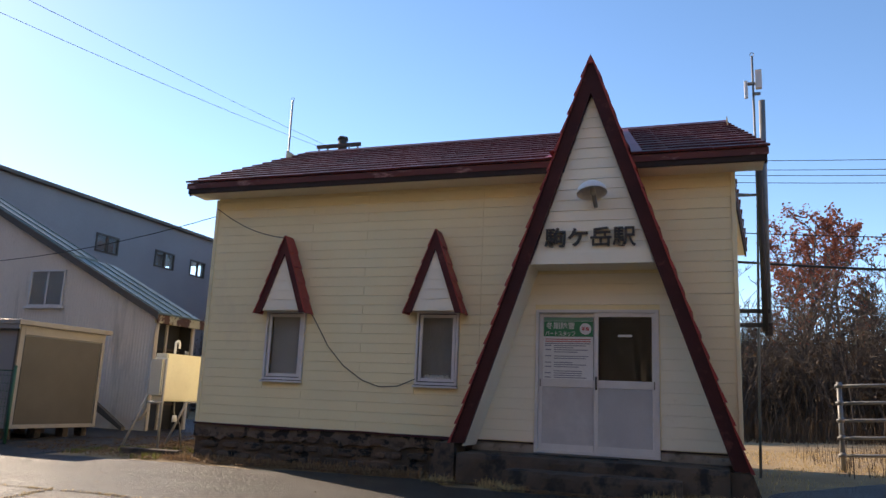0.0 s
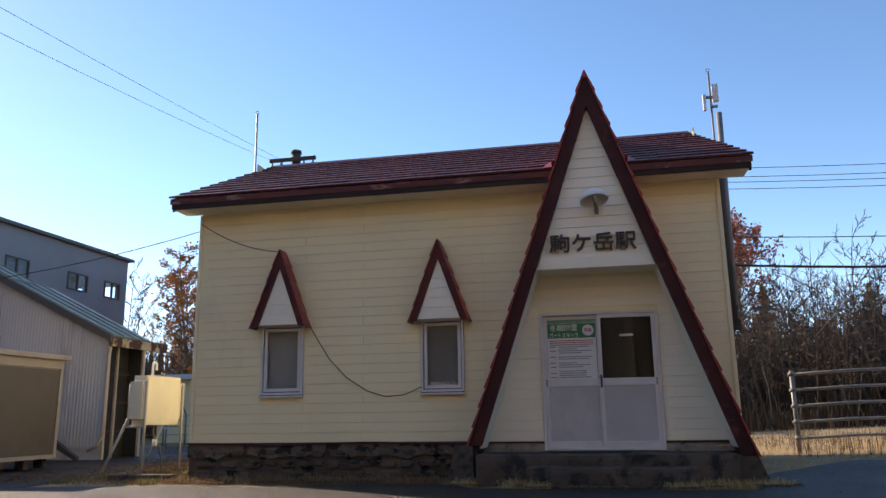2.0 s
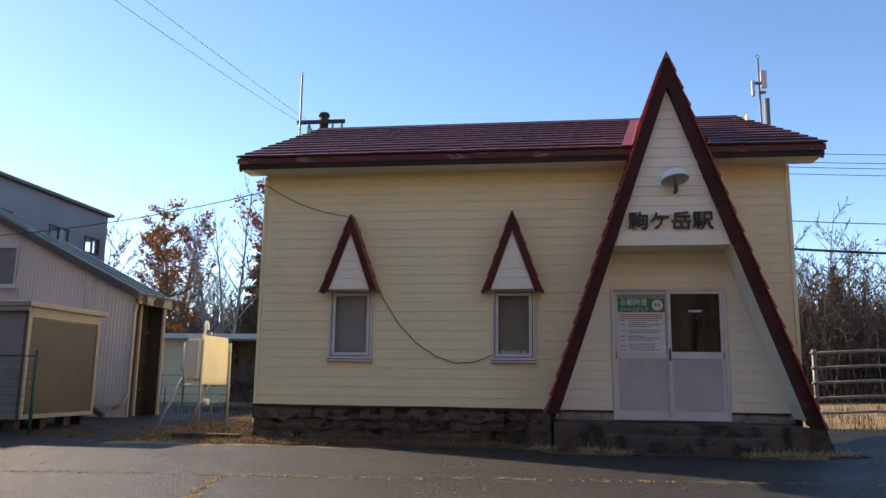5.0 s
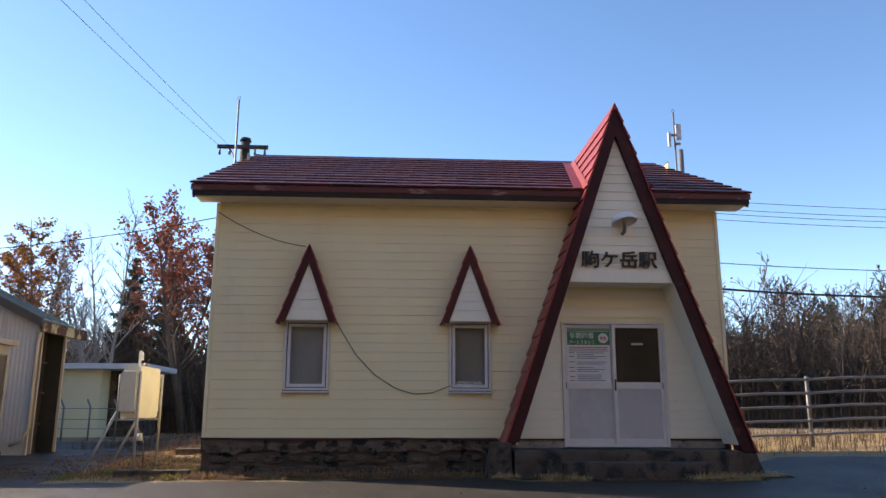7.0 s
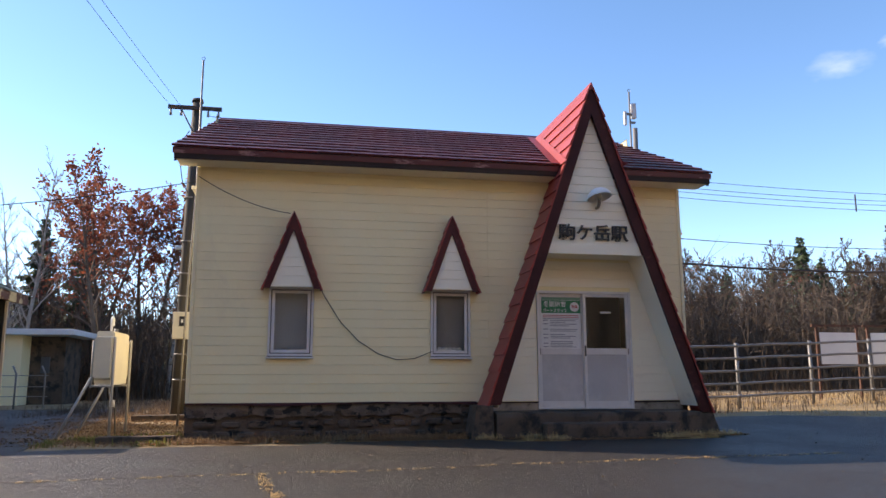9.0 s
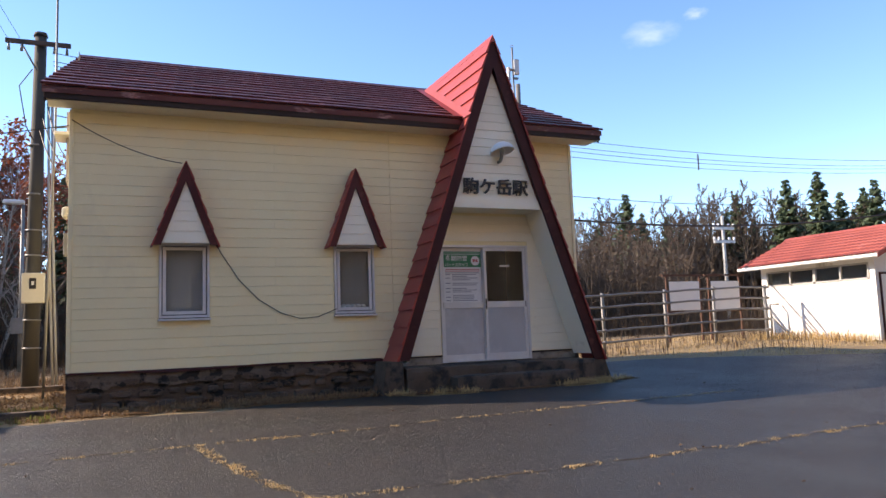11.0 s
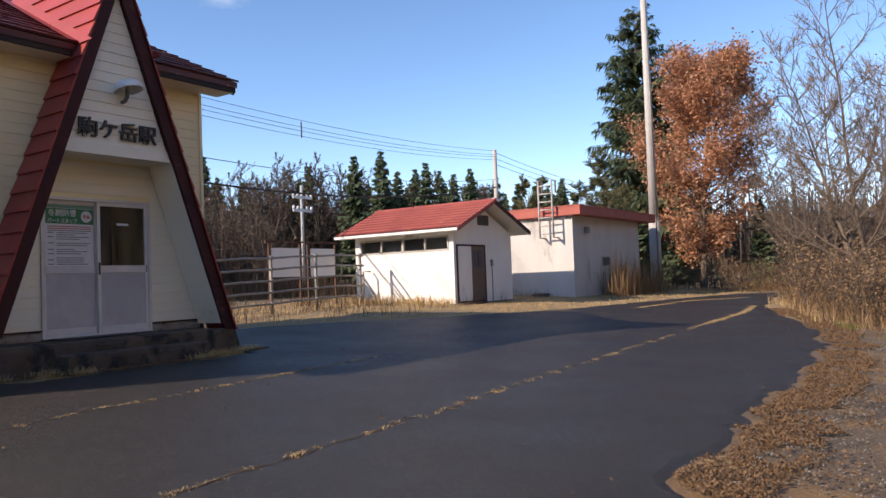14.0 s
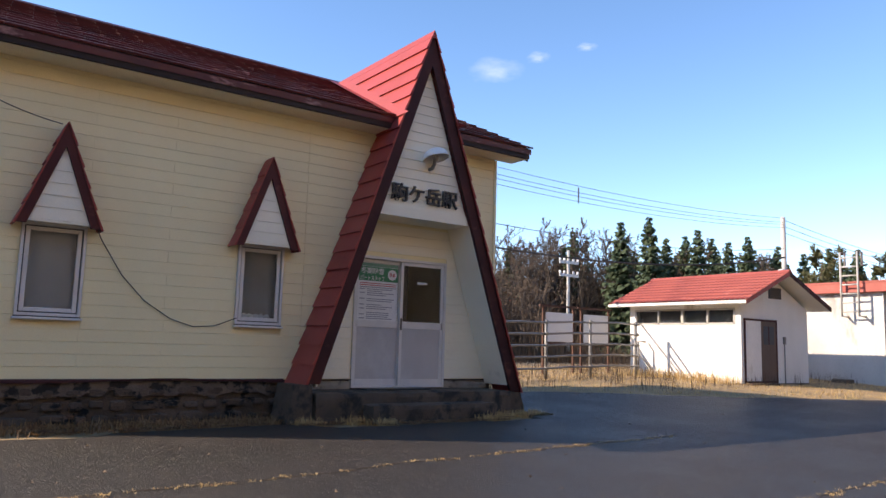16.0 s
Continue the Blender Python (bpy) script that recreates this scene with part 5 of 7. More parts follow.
def white_shed():
    s = thing("white_shed", (13.2, 15.3, 0.1), "white rendered shed with red pressed-sheet gable roof", "shed")
    x0, x1, y0, y1 = 11.45, 15.05, 13.3, 17.3
    zb, ze, zr, xr = 0.02, 2.42, 3.24, 13.25
    win = (13.5, 17.05, 1.80, 2.27)
    # side wall with the strip window, built along y
    bm = bmesh.new()
    box(x0, x0 + 0.12, y0, y1, zb, win[2], bm)
    box(x0, x0 + 0.12, y0, y1, win[3], ze, bm)
    box(x0, x0 + 0.12, y0, win[0], win[2], win[3], bm)
    box(x0, x0 + 0.12, win[1], y1, win[2], win[3], bm)
    part("side_wall", bm, M_SHEDWHITE, s)
    part("side_wall", box(x1 - 0.12, x1, y0, y1, zb, ze), M_SHEDWHITE, s)
    for y in (y0 + 0.001, y1 - 0.121):
        part("gable_wall", prism([(x0 + 0.121, y, zb), (x1 - 0.121, y, zb), (x1 - 0.121, y, ze), (xr, y, zr - 0.05), (x0 + 0.121, y, ze)], (0, 0.12, 0)), M_SHEDWHITE, s)
    part("plinth", box(x0 - 0.015, x1 + 0.015, y0 - 0.015, y1 + 0.015, zb - 0.2, zb + 0.1), M_CONCRETE, s)
    fr = bmesh.new()
    n = 4
    for k in range(n + 1):
        y = win[0] + (win[1] - win[0]) * k / n
        w = 0.09 if k == 2 else 0.05
        box(x0 - 0.02, x0 + 0.06, y - w / 2, y + w / 2, win[2], win[3], fr)
    box(x0 - 0.02, x0 + 0.06, win[0], win[1], win[2], win[2] + 0.05, fr)
    box(x0 - 0.02, x0 + 0.06, win[0], win[1], win[3] - 0.05, win[3], fr)
    w = part("window", fr, M_CONCPOLE, s)
    for k in range(n):
        a = win[0] + (win[1] - win[0]) * k / n
        part("pane", box(x0 + 0.03, x0 + 0.036, a + 0.03, a + (win[1] - win[0]) / n - 0.03, win[2] + 0.05, win[3] - 0.05), M_GLASS, w)
    # dark sheet behind the panes stands in for the unlit shed
    part("backing", box(x0 + 0.2, x0 + 0.22, win[0], win[1], win[2], win[3]), M_DARK, w)
    ya, yb = y0 - 0.48, y1 + 0.5
    el, er = 10.98, 15.62
    for e in (el, er):
        roof = part("roof", red_sheet(e, 2.46, xr, 3.42, ya, yb), M_REDROOF, s)
        k = 1 if e == el else -1
        part("underside", prism([(e, ya + 0.02, 2.40), (xr, ya + 0.02, 3.36), (xr, ya + 0.02, 3.31), (e, ya + 0.02, 2.35)], (0, yb - ya - 0.04, 0)), M_SHEDWHITE, s)
        part("verge_board", prism([(e, ya - 0.02, 2.34), (xr, ya - 0.02, 3.30), (xr, ya - 0.02, 3.43), (e, ya - 0.02, 2.47)], (0, 0.035, 0)), M_BROWN if k < 0 else M_REDROOF, s)
        part("eave_board", box(min(e, e - 0.03 * k), max(e, e - 0.03 * k), ya, yb, 2.37, 2.45), M_SHEDWHITE, s)
    part("ridge_cap", prism([(xr - 0.13, ya - 0.03, 3.39), (xr, ya - 0.03, 3.48), (xr + 0.13, ya - 0.03, 3.39)], (0, yb - ya + 0.06, 0)), M_REDROOF, s)
    # doorway in the gable: a white sliding panel and a brown door with a small pane
    d = part("doorway", frame_bars(11.58, 13.28, 0.13, 1.98, y0 - 0.035, y0 - 0.001, 0.06), M_BROWN, s)
    part("sliding_panel", box(11.64, 12.42, y0 - 0.028, y0 - 0.002, 0.16, 1.92), M_SHEDWHITE, d)
    dr = part("door", box(12.43, 13.22, y0 - 0.022, y0 - 0.002, 0.16, 1.92), M_BROWNDOOR, d, "weathered brown wooden door")
    part("pane", box(12.55, 13.1, y0 - 0.03, y0 - 0.023, 1.25, 1.78), M_DARK, dr)
    part("pane_bar", box(12.80, 12.84, y0 - 0.036, y0 - 0.031, 1.25, 1.78), M_BROWN, dr)
    part("threshold", box(11.5, 12.9, y0 - 0.3, y0 - 0.04, 0.05, 0.14, bevel=0.01), M_CONCRETE, d)
    v = part("vent", box(12.9, 13.55, y0 - 0.03, y0 - 0.001, 2.62, 2.95), M_DARK, s)
    for k in range(5):
        part("slat", box(12.92, 13.53, y0 - 0.05, y0 - 0.031, 2.64 + k * 0.062, 2.665 + k * 0.062), M_TAUPE, v)
    part("switch", box(13.62, 13.72, y0 - 0.06, y0 - 0.001, 1.28, 1.5, bevel=0.01), M_GALV, s)
    part("conduit", tube([(13.67, y0 - 0.03, 1.28), (13.67, y0 - 0.03, 0.1)], 0.015, sides=6), M_GALV, s)
    part("side_pipe", tube([(x0 - 0.45, 16.6, 0.1), (x0 - 0.45, 16.6, 1.25), (x0 - 0.1, 16.6, 1.25)], 0.03, sides=8), M_GALV, s)
    part("side_pipe", tube([(x0 - 0.45, 16.6, 0.9), (x0 - 0.1, 16.3, 0.3)], 0.02, sides=8), M_GALV, s)


M_REDROOF = pm("weathered_red_sheet", (0.42, 0.095, 0.07), (0.36, 0.078, 0.06), 1.3, 60, 0.6, 0.1, 0.05, stain=(0.5, 0.14, 0.11), stain_scale=1.5, stain_at=0.6)
M_BROWNDOOR = pm("brown_door", (0.15, 0.10, 0.08), (0.12, 0.08, 0.065), 2, 40, 0.7, 0.1, 0.15, stretch=(1, 1, 0.2))
white_shed()


def flat_hut():
    h = thing("flat_roofed_hut", (21.4, 14.6, 0.05), "weathered white rendered hut with flat red-edged roof", "hut")
    x0, x1, y0, y1 = 17.95, 24.9, 12.3, 17.0
    part("wall", box(x0, x1, y0, y1, -0.2, 3.10), M_HUTWHITE, h)
    part("corner_pier", box(x0 - 0.03, x0 + 0.25, y0 - 0.04, y0 - 0.001, -0.2, 3.10, bevel=0.01), M_HUTWHITE, h)
    part("roof", box(17.72, 25.95, 11.84, 17.4, 3.101, 3.42, bevel=0.015), M_REDROOF, h)
    part("roof_edge", box(17.70, 25.97, 11.82, 17.42, 3.421, 3.47), M_REDROOF, h)
    part("vent_window", frame_bars(20.6, 21.5, 1.15, 1.6, y0 - 0.04, y0 - 0.001, 0.06), M_BEIGE, h)
    # dark sheet in the frame stands in for the opening's shade
    part("vent_dark", box(20.66, 21.44, y0 - 0.02, y0 - 0.002, 1.21, 1.54), M_DARK, h)
    part("wall_lamp", box(19.0, 19.2, y0 - 0.2, y0 - 0.001, 2.45, 2.7, bevel=0.03), M_GALV, h)
    lad = thing("ladder", (17.8, 13.15, 2.2), "galvanised ladder fixed to the hut wall and over its roof edge", "ladder")
    for y in (12.86, 13.42):
        part("stile", tube([(x0 - 0.001, y, 2.3), (x0 - 0.42, y, 2.3), (x0 - 0.42, y, 4.45), (x0 - 0.1, y, 4.45), (x0 - 0.1, y, 4.0)], 0.036, sides=8), M_CONCPOLE, lad)
    for k in range(7):
        z = 2.45 + k * 0.3
        part("rung", tube([(x0 - 0.42, 12.86, z), (x0 - 0.42, 13.42, z)], 0.026, sides=6), M_CONCPOLE, lad)
    # debris along the foot
    solid("low_crate", box(17.2, 17.75, 13.2, 13.7, 0.0, 0.22, bevel=0.02), M_TAUPE, "low dark crate lying at the hut foot", "crate")


flat_hut()


def radio_mast():
    x, y = 27.1, 12.3
    m = thing("radio_mast", (x, y, 0), "tall tapering pale steel mast with aerials on top", "mast")
    part("base", tube([(x, y, -0.2), (x, y, 3.4)], 0.28, 0.26, 16), M_CONCPOLE, m)
    part("shaft", tube([(x, y, 3.4), (x, y, 9.0), (x, y, 15.4)], 0.22, 0.13, 16), M_CONCPOLE, m)
    part("cable_run", tube([(x - 0.27, y - 0.2, 0.3), (x - 0.2, y - 0.16, 15.0)], 0.03, sides=6), M_GALV, m)
    for dx, dz in ((-0.45, 0.1), (0.1, 0.0), (-0.2, 0.35)):
        part("panel_aerial", box(x + dx - 0.09, x + dx + 0.09, y - 0.3, y - 0.2, 15.3 + dz, 16.0 + dz, bevel=0.02), M_PAPER, m)
        part("aerial_arm", tube([(x, y, 15.3 + dz), (x + dx, y - 0.2, 15.5 + dz)], 0.03, sides=6), M_GALV, m)


radio_mast()


def line_pole(x, y, top, arms, lamp, mat, name_label, r=0.14):
    p = thing("line_pole", (x, y, 0), name_label, "utility pole")
    part("shaft", tube([(x, y, -0.2), (x, y, top)], r, r * 0.75, 12), mat, p)
    for z, w in arms:
        part("crossarm", box(x - w, x + w, y - 0.12, y - 0.02, z, z + 0.2), M_PAPER, p)
        for k in (-0.95, -0.5, 0.5, 0.95):
            part("insulator", tube([(x + k * w, y - 0.07, z + 0.12), (x + k * w, y - 0.07, z + 0.42)], 0.09, sides=8), M_PAPER, p)
    if lamp:
        part("lamp_arm", tube([(x, y, 4.4), (x - 0.5, y - 0.3, 4.75)], 0.03, sides=6), M_GALV, p)
        part("lamp_head", box(x - 1.0, x - 0.45, y - 0.5, y - 0.25, 4.7, 4.84, bevel=0.04), M_PAPER, p)
    return p


far_pole = line_pole(25.3, 19.8, 7.4, (), True, M_CONCPOLE, "pale concrete line pole with small lamp")
line_pole(31.9, 40.2, 8.2, ((7.2, 0.95), (6.24, 0.95)), False, M_CONCPOLE, "pale line pole with two crossarms of white insulators", 0.14)

# ---- lines between the poles ----
def overhead_lines():
    for k, (z, drop) in enumerate(((7.35, 0.85), (7.15, 0.88), (7.05, 0.92), (6.9, 0.95))):
        part("overhead_line", tube(sag((25.3, 19.75, z), (-9.0, 17.7, z + 0.1), drop, 24), 0.008, sides=5), M_WIRE, far_pole)
    part("telephone_cable", tube(sag((25.3, 19.75, 5.5), (-9.0, 17.7, 5.6), 1.55, 28), 0.03, sides=6), M_WIRE, far_pole, "thick black sagging cable")
    part("telephone_cable", tube(sag((25.3, 19.75, 5.9), (-9.0, 17.7, 6.0), 1.2, 24), 0.012, sides=5), M_WIRE, far_pole)
    part("line_spacer", box(10.61, 10.645, 18.84, 18.87, 5.95, 6.5), M_WIRE, far_pole)
    for z in (7.3, 7.0, 6.7):
        part("overhead_line", tube(sag((25.3, 19.85, z), (70.0, 24.0, z + 1.5), 1.0, 18), 0.014, sides=5), M_WIRE, far_pole)
    part("annex_cable", tube(sag((WX0 - 0.03, WY + 0.3, 4.12), (-24.0, 12.0, 4.4), 0.9, 20), 0.008, sides=5), M_WIRE, far_pole)


overhead_lines()


# ---- trees ----
OAK, SPRUCE, PINE = (30.7, 11.1), (41.1, 17.4), (31.0, 16.4)


class Wood:
    """Collects tapering stems in one mesh."""

    def __init__(self):
        self.v, self.f = [], []

    def stem(self, pts, r0, r1, sides):
        i0 = len(self.v)
        n = len(pts)
        for i, p in enumerate(pts):
            d = (pts[min(i + 1, n - 1)] - pts[max(i - 1, 0)]).normalized()
            u = d.orthogonal().normalized()
            w = d.cross(u)
            r = r0 + (r1 - r0) * i / (n - 1)
            for k in range(sides):
                a = 2 * math.pi * k / sides
                self.v.append(p + u * (r * math.cos(a)) + w * (r * math.sin(a)))
        for i in range(n - 1):
            for k in range(sides):
                a, b = i0 + i * sides + k, i0 + i * sides + (k + 1) % sides
                self.f.append((a, b, b + sides, a + sides))


def wander(rng, p, d, length, segs, wob, lift):
    pts = [p.copy()]
    d = d.normalized()
    for _ in range(segs):
        d = (d + Vector((rng.uniform(-wob, wob), rng.uniform(-wob, wob), rng.uniform(-wob, wob) + lift))).normalized()
        p = p + d * (length / segs)
        pts.append(p.copy())
    return pts, d


def broadleaf(seed, h, r, limbs, first, reach, up, subs, twigs, stems=1, twig_r=0.008, light=False, round_=False):
    """Trunk, limbs, branches and twigs of a bare tree; also the places where leaves would sit."""
    rng = random.Random(seed)
    w, spots = Wood(), []
    for s in range(stems):
        lean = Vector((rng.uniform(-0.12, 0.12), rng.uniform(-0.12, 0.12), 1)) if stems == 1 else Vector((rng.uniform(-0.3, 0.3), rng.uniform(-0.3, 0.3), 1))
        hh = h * (1 if s == 0 else rng.uniform(0.7, 0.95))
        trunk, _ = wander(rng, Vector((rng.uniform(-0.2, 0.2) * (stems > 1), rng.uniform(-0.2, 0.2) * (stems > 1), -0.3)), lean, hh * 0.97, 10, 0.07, 0.03)
        w.stem(trunk, r, r * 0.08, 7)
        for k in range(limbs):
            f = first + (0.97 - first) * (k + rng.random() * 0.7) / limbs
            i = min(9, int(f * 10))
            p = trunk[i].lerp(trunk[i + 1], f * 10 - i)
            az = k * 2.4 + rng.uniform(-0.4, 0.4)
            el = up + rng.uniform(-0.15, 0.2) + 0.35 * f
            d = Vector((math.cos(az) * math.cos(el), math.sin(az) * math.cos(el), math.sin(el)))
            ln = reach * hh * ((0.22 + 0.75 * math.sin(3.14 * min(1.0, f * 0.98) ** 1.2)) if round_ else (1.05 - 0.75 * f)) * rng.uniform(0.75, 1.2)
            rl = r * (1 - 0.85 * f) * 0.45 + 0.008
            limb, _ = wander(rng, p, d, ln, 6, 0.16, 0.05)
            w.stem(limb, rl, 0.008, 5)
            for j in range(subs):
                g = 0.2 + 0.8 * (j + rng.random()) / subs
                i = min(5, int(g * 6))
                q = limb[i].lerp(limb[i + 1], g * 6 - i)
                base = (limb[i + 1] - limb[i]).normalized()
                d2 = (base + Vector((rng.uniform(-1, 1), rng.uniform(-1, 1), rng.uniform(-0.5, 0.9)))).normalized()
                l2 = ln * rng.uniform(0.25, 0.5) * (1.1 - 0.5 * g)
                sub, _ = wander(rng, q, d2, l2, 4, 0.2, 0.06)
                w.stem(sub, max(0.01, rl * 0.4), 0.006, 3 if light else 4)
                for m in range(twigs):
                    e = 0.15 + 0.85 * (m + rng.random()) / twigs
                    i = min(3, int(e * 4))
                    q2 = sub[i].lerp(sub[i + 1], e * 4 - i)
                    d3 = ((sub[i + 1] - sub[i]).normalized() + Vector((rng.uniform(-1, 1), rng.uniform(-1, 1), rng.uniform(-0.6, 0.9)))).normalized()
                    tw, _ = wander(rng, q2, d3, l2 * rng.uniform(0.35, 0.7), 1 if light else 2, 0.25, 0.04)
                    w.stem(tw, twig_r, 0.003, 3)
                    spots += tw
    return w, spots


def scatter_leaves(spots, seed, per, size, spread, keep=lambda p, rng: True):
    rng = random.Random(seed)
    vs, fs = [], []
    for p in spots:
        if not keep(p, rng):
            continue
        for _ in range(per):
            c = p + Vector((rng.gauss(0, spread), rng.gauss(0, spread), rng.gauss(0, spread)))
            a = Vector((rng.uniform(-1, 1), rng.uniform(-1, 1), rng.uniform(-1, 0.6))).normalized()
            b = a.orthogonal().normalized()
            if rng.random() < 0.5:
                b = a.cross(b)
            s = size * rng.uniform(0.6, 1.3)
            i = len(vs)
            vs += [c - a * s * 0.5, c + b * s * 0.28, c + a * s * 0.5, c - b * s * 0.28]
            fs.append((i, i + 1, i + 2, i + 3))
    return raw("crown", vs, fs)


def conifer(seed, h, rad, mat, dense=1.0, droop=0.25, wide=1.3, power=0.75, step=0.024, slen=1.0):
    """Whorls of drooping boughs hung with sprays of needles."""
    rng = random.Random(seed)
    w = Wood()
    trunk, _ = wander(rng, Vector((0, 0, -0.3)), Vector((0, 0, 1)), h * 1.0, 8, 0.02, 0.0)
    w.stem(trunk, 0.022 * h, 0.02, 7)
    vs, fs = [], []

    def spray(c, d, ln, wd):
        side = d.cross(Vector((0, 0, 1)))
        if side.length < 1e-3:
            side = Vector((1, 0, 0))
        side = side.normalized() * wd
        tip = c + d * ln + Vector((0, 0, -ln * rng.uniform(0.25, 0.95)))
        i = len(vs)
        mid = c.lerp(tip, 0.45)
        up = Vector((0, 0, wd * rng.uniform(-0.4, 0.4)))
        vs.extend([c, mid + side + up, tip, mid - side - up])
        fs.append((i, i + 1, i + 2, i + 3))

    z = 0.08 * h
    while z < h * 0.99:
        f = z / h
        R = rad * (max(0.0, 1 - f) ** power) * (0.86 + 0.14 * rng.random()) + 0.12
        n = rng.randint(5, 7)
        off = rng.random() * 6.28
        for k in range(n):
            az = off + 6.283 * k / n + rng.uniform(-0.3, 0.3)
            L = R * rng.uniform(0.5, 1.12)
            d = Vector((math.cos(az), math.sin(az), 0.25 - droop * (1 - f) * 1.6 + rng.uniform(-0.22, 0.16))).normalized()
            p0 = Vector((trunk[min(8, int(f * 8))].x, trunk[min(8, int(f * 8))].y, z + rng.uniform(-0.03, 0.03) * h))
            pts = [p0, p0 + d * L * 0.5 + Vector((0, 0, -droop * L * 0.05)), p0 + d * L + Vector((0, 0, L * 0.04))]
            w.stem(pts, 0.02 + 0.008 * L, 0.006, 3)
            m = max(3, int(L * 6 * dense))
            for j in range(m):
                t = 0.12 + 0.88 * (j + rng.random()) / m
                c = pts[0].lerp(pts[1], t * 2) if t < 0.5 else pts[1].lerp(pts[2], t * 2 - 1)
                for s in (-1, 1):
                    dd = (d * rng.uniform(0.3, 0.9) + s * Vector((-math.sin(az), math.cos(az), 0)) * rng.uniform(0.5, 1.0) + Vector((0, 0, rng.uniform(-0.5, 0.15)))).normalized()
                    spray(c, dd, slen * (0.22 + 0.16 * L * (1 - 0.5 * t)) * rng.uniform(0.7, 1.3), wide * (0.05 + 0.03 * rng.random()))
        z += h * step * rng.uniform(0.8, 1.3) + 0.05
    return w, raw("crown", vs, fs)


def pine(seed, h):
    """A flat-topped pine: bent limbs with tufts."""
    w, spots = broadleaf(seed, h, 0.16, 13, 0.35, 0.5, 0.05, 5, 4)
    rng = random.Random(seed)
    vs, fs = [], []
    for p in spots:
        for _ in range(5):
            a = Vector((rng.gauss(0, 1), rng.gauss(0, 1), abs(rng.gauss(0, 0.8)))).normalized()
            b = a.orthogonal().normalized() * 0.035
            i = len(vs)
            vs += [p - b, p + b, p + a * 0.3]
            fs.append((i, i + 1, i + 2))
    return w, raw("crown", vs, fs)


def plant(name, wood, crown, bark, leaf, label, category="tree", group=""):
    t = thing(name, (0, 0, 0), label, category, group)
    part("trunk", raw("trunk", wood.v, wood.f), bark, t)
    if crown:
        part("crown", crown, leaf, t)
    return t


def put(proto, places, first=True):
    """Sets the tree on its places (x, y, scale, turn); the first place takes the original."""
    for i, (x, y, s, a) in enumerate(places):
        m = Matrix.Translation((x, y, ground_z(x, y) - 0.05)) @ Matrix.Rotation(a, 4, "Z") @ Matrix.Diagonal((s, s, s * 1.0, 1))
        if i == 0:
            proto.matrix_basis = m
        else:
            c = proto
            q = copy_thing(c, Matrix.Identity(4))
            q.matrix_basis = m


rngp = random.Random(21)


def spread(n, box_, lo, hi):
    x0, x1, y0, y1 = box_
    return [(rngp.uniform(x0, x1), rngp.uniform(y0, y1), rngp.uniform(lo, hi), rngp.uniform(0, 6.28)) for _ in range(n)]


# single trees that stand out
w, sp = broadleaf(1, 10.6, 0.17, 50, 0.12, 0.33, 0.34, 8, 5, stems=1, round_=True)
put(plant("oak_tree", w, scatter_leaves(sp, 1, 11, 0.155, 0.21, lambda p, r: r.random() < (0.72 if p.z > 4.6 else 0.28)), M_BARK, L_OAK, "russet oak still in full dry leaf"), [(OAK[0] + 0.4, OAK[1] + 0.2, 1.13, 2.0)])
w, c = conifer(2, 18.2, 4.7, L_SPRUCE, 2.3, droop=0.18, wide=1.0, power=0.42, step=0.0135, slen=1.15)
put(plant("spruce_tree", w, c, M_BARK, L_SPRUCE, "tall dark green spruce with drooping boughs"), [(SPRUCE[0], SPRUCE[1], 1.0, 0.0)])
w, c = pine(3, 7.0)
put(plant("pine_tree", w, c, M_BARK, L_PINE, "low spreading pine behind the hut"), [(PINE[0], PINE[1], 1.0, 0.0), (PINE[0] + 5, PINE[1] + 3, 0.9, 2.0), (PINE[0] + 2.5, PINE[1] + 6, 0.95, 4.0)])
w, sp = broadleaf(5, 14.0, 0.12, 36, 0.14, 0.40, 0.30, 9, 8, stems=1, twig_r=0.008)
few = scatter_leaves(sp, 5, 1, 0.09, 0.05, lambda p, r: r.random() < 0.06)
put(plant("bare_tree", w, few, M_BARK, L_OAK, "large bare tree with few brown leaves", group="bare trees by the forecourt"), [(23.7, 3.6, 0.66, 0.3), (16.3, 0.6, 0.85, 3.9), (35.4, 9.4, 0.8, 2.2), (19.5, -4.5, 0.95, 1.0), (30.5, -1.5, 1.05, 4.4)])
w, sp = broadleaf(6, 13.0, 0.09, 26, 0.15, 0.34, 0.45, 8, 8, stems=2, twig_r=0.008)
few = scatter_leaves(sp, 6, 1, 0.09, 0.05, lambda p, r: r.random() < 0.05)
put(plant("bare_tree", w, few, M_BARK, L_OAK, "slender twin-stemmed bare tree", group="bare trees by the forecourt"), [(27.8, 6.2, 0.72, 0.0), (18.9, 2.6, 0.85, 1.5), (23.5, -2.0, 0.95, 2.7), (33.0, 3.4, 0.9, 5.0), (38, -3, 1.0, 3)])

# autumn trees behind the station
w, sp = broadleaf(7, 10.5, 0.15, 17, 0.3, 0.36, 0.45, 6, 4, stems=2)
red = plant("maple_tree", w, scatter_leaves(sp, 7, 2, 0.19, 0.12, lambda p, r: r.random() < min(0.8, max(0.0, (p.z - 3.5) / 5))), M_BARK, L_RED, "thinning tree with dull red leaves in its top", group="autumn trees behind the station")
put(red, [(-14.6, 33.2, 1.0, 0), (-17.1, 36.6, 1.0, 2), (-14.3, 38.5, 1.08, 1), (-12.2, 42.2, 1.08, 3.5), (-10.0, 36.5, 1.0, 5), (3.8, 39.8, 1.14, 2.5), (6.6, 45.5, 1.18, 4.2), (-26, 42, 1.05, 1.2)])
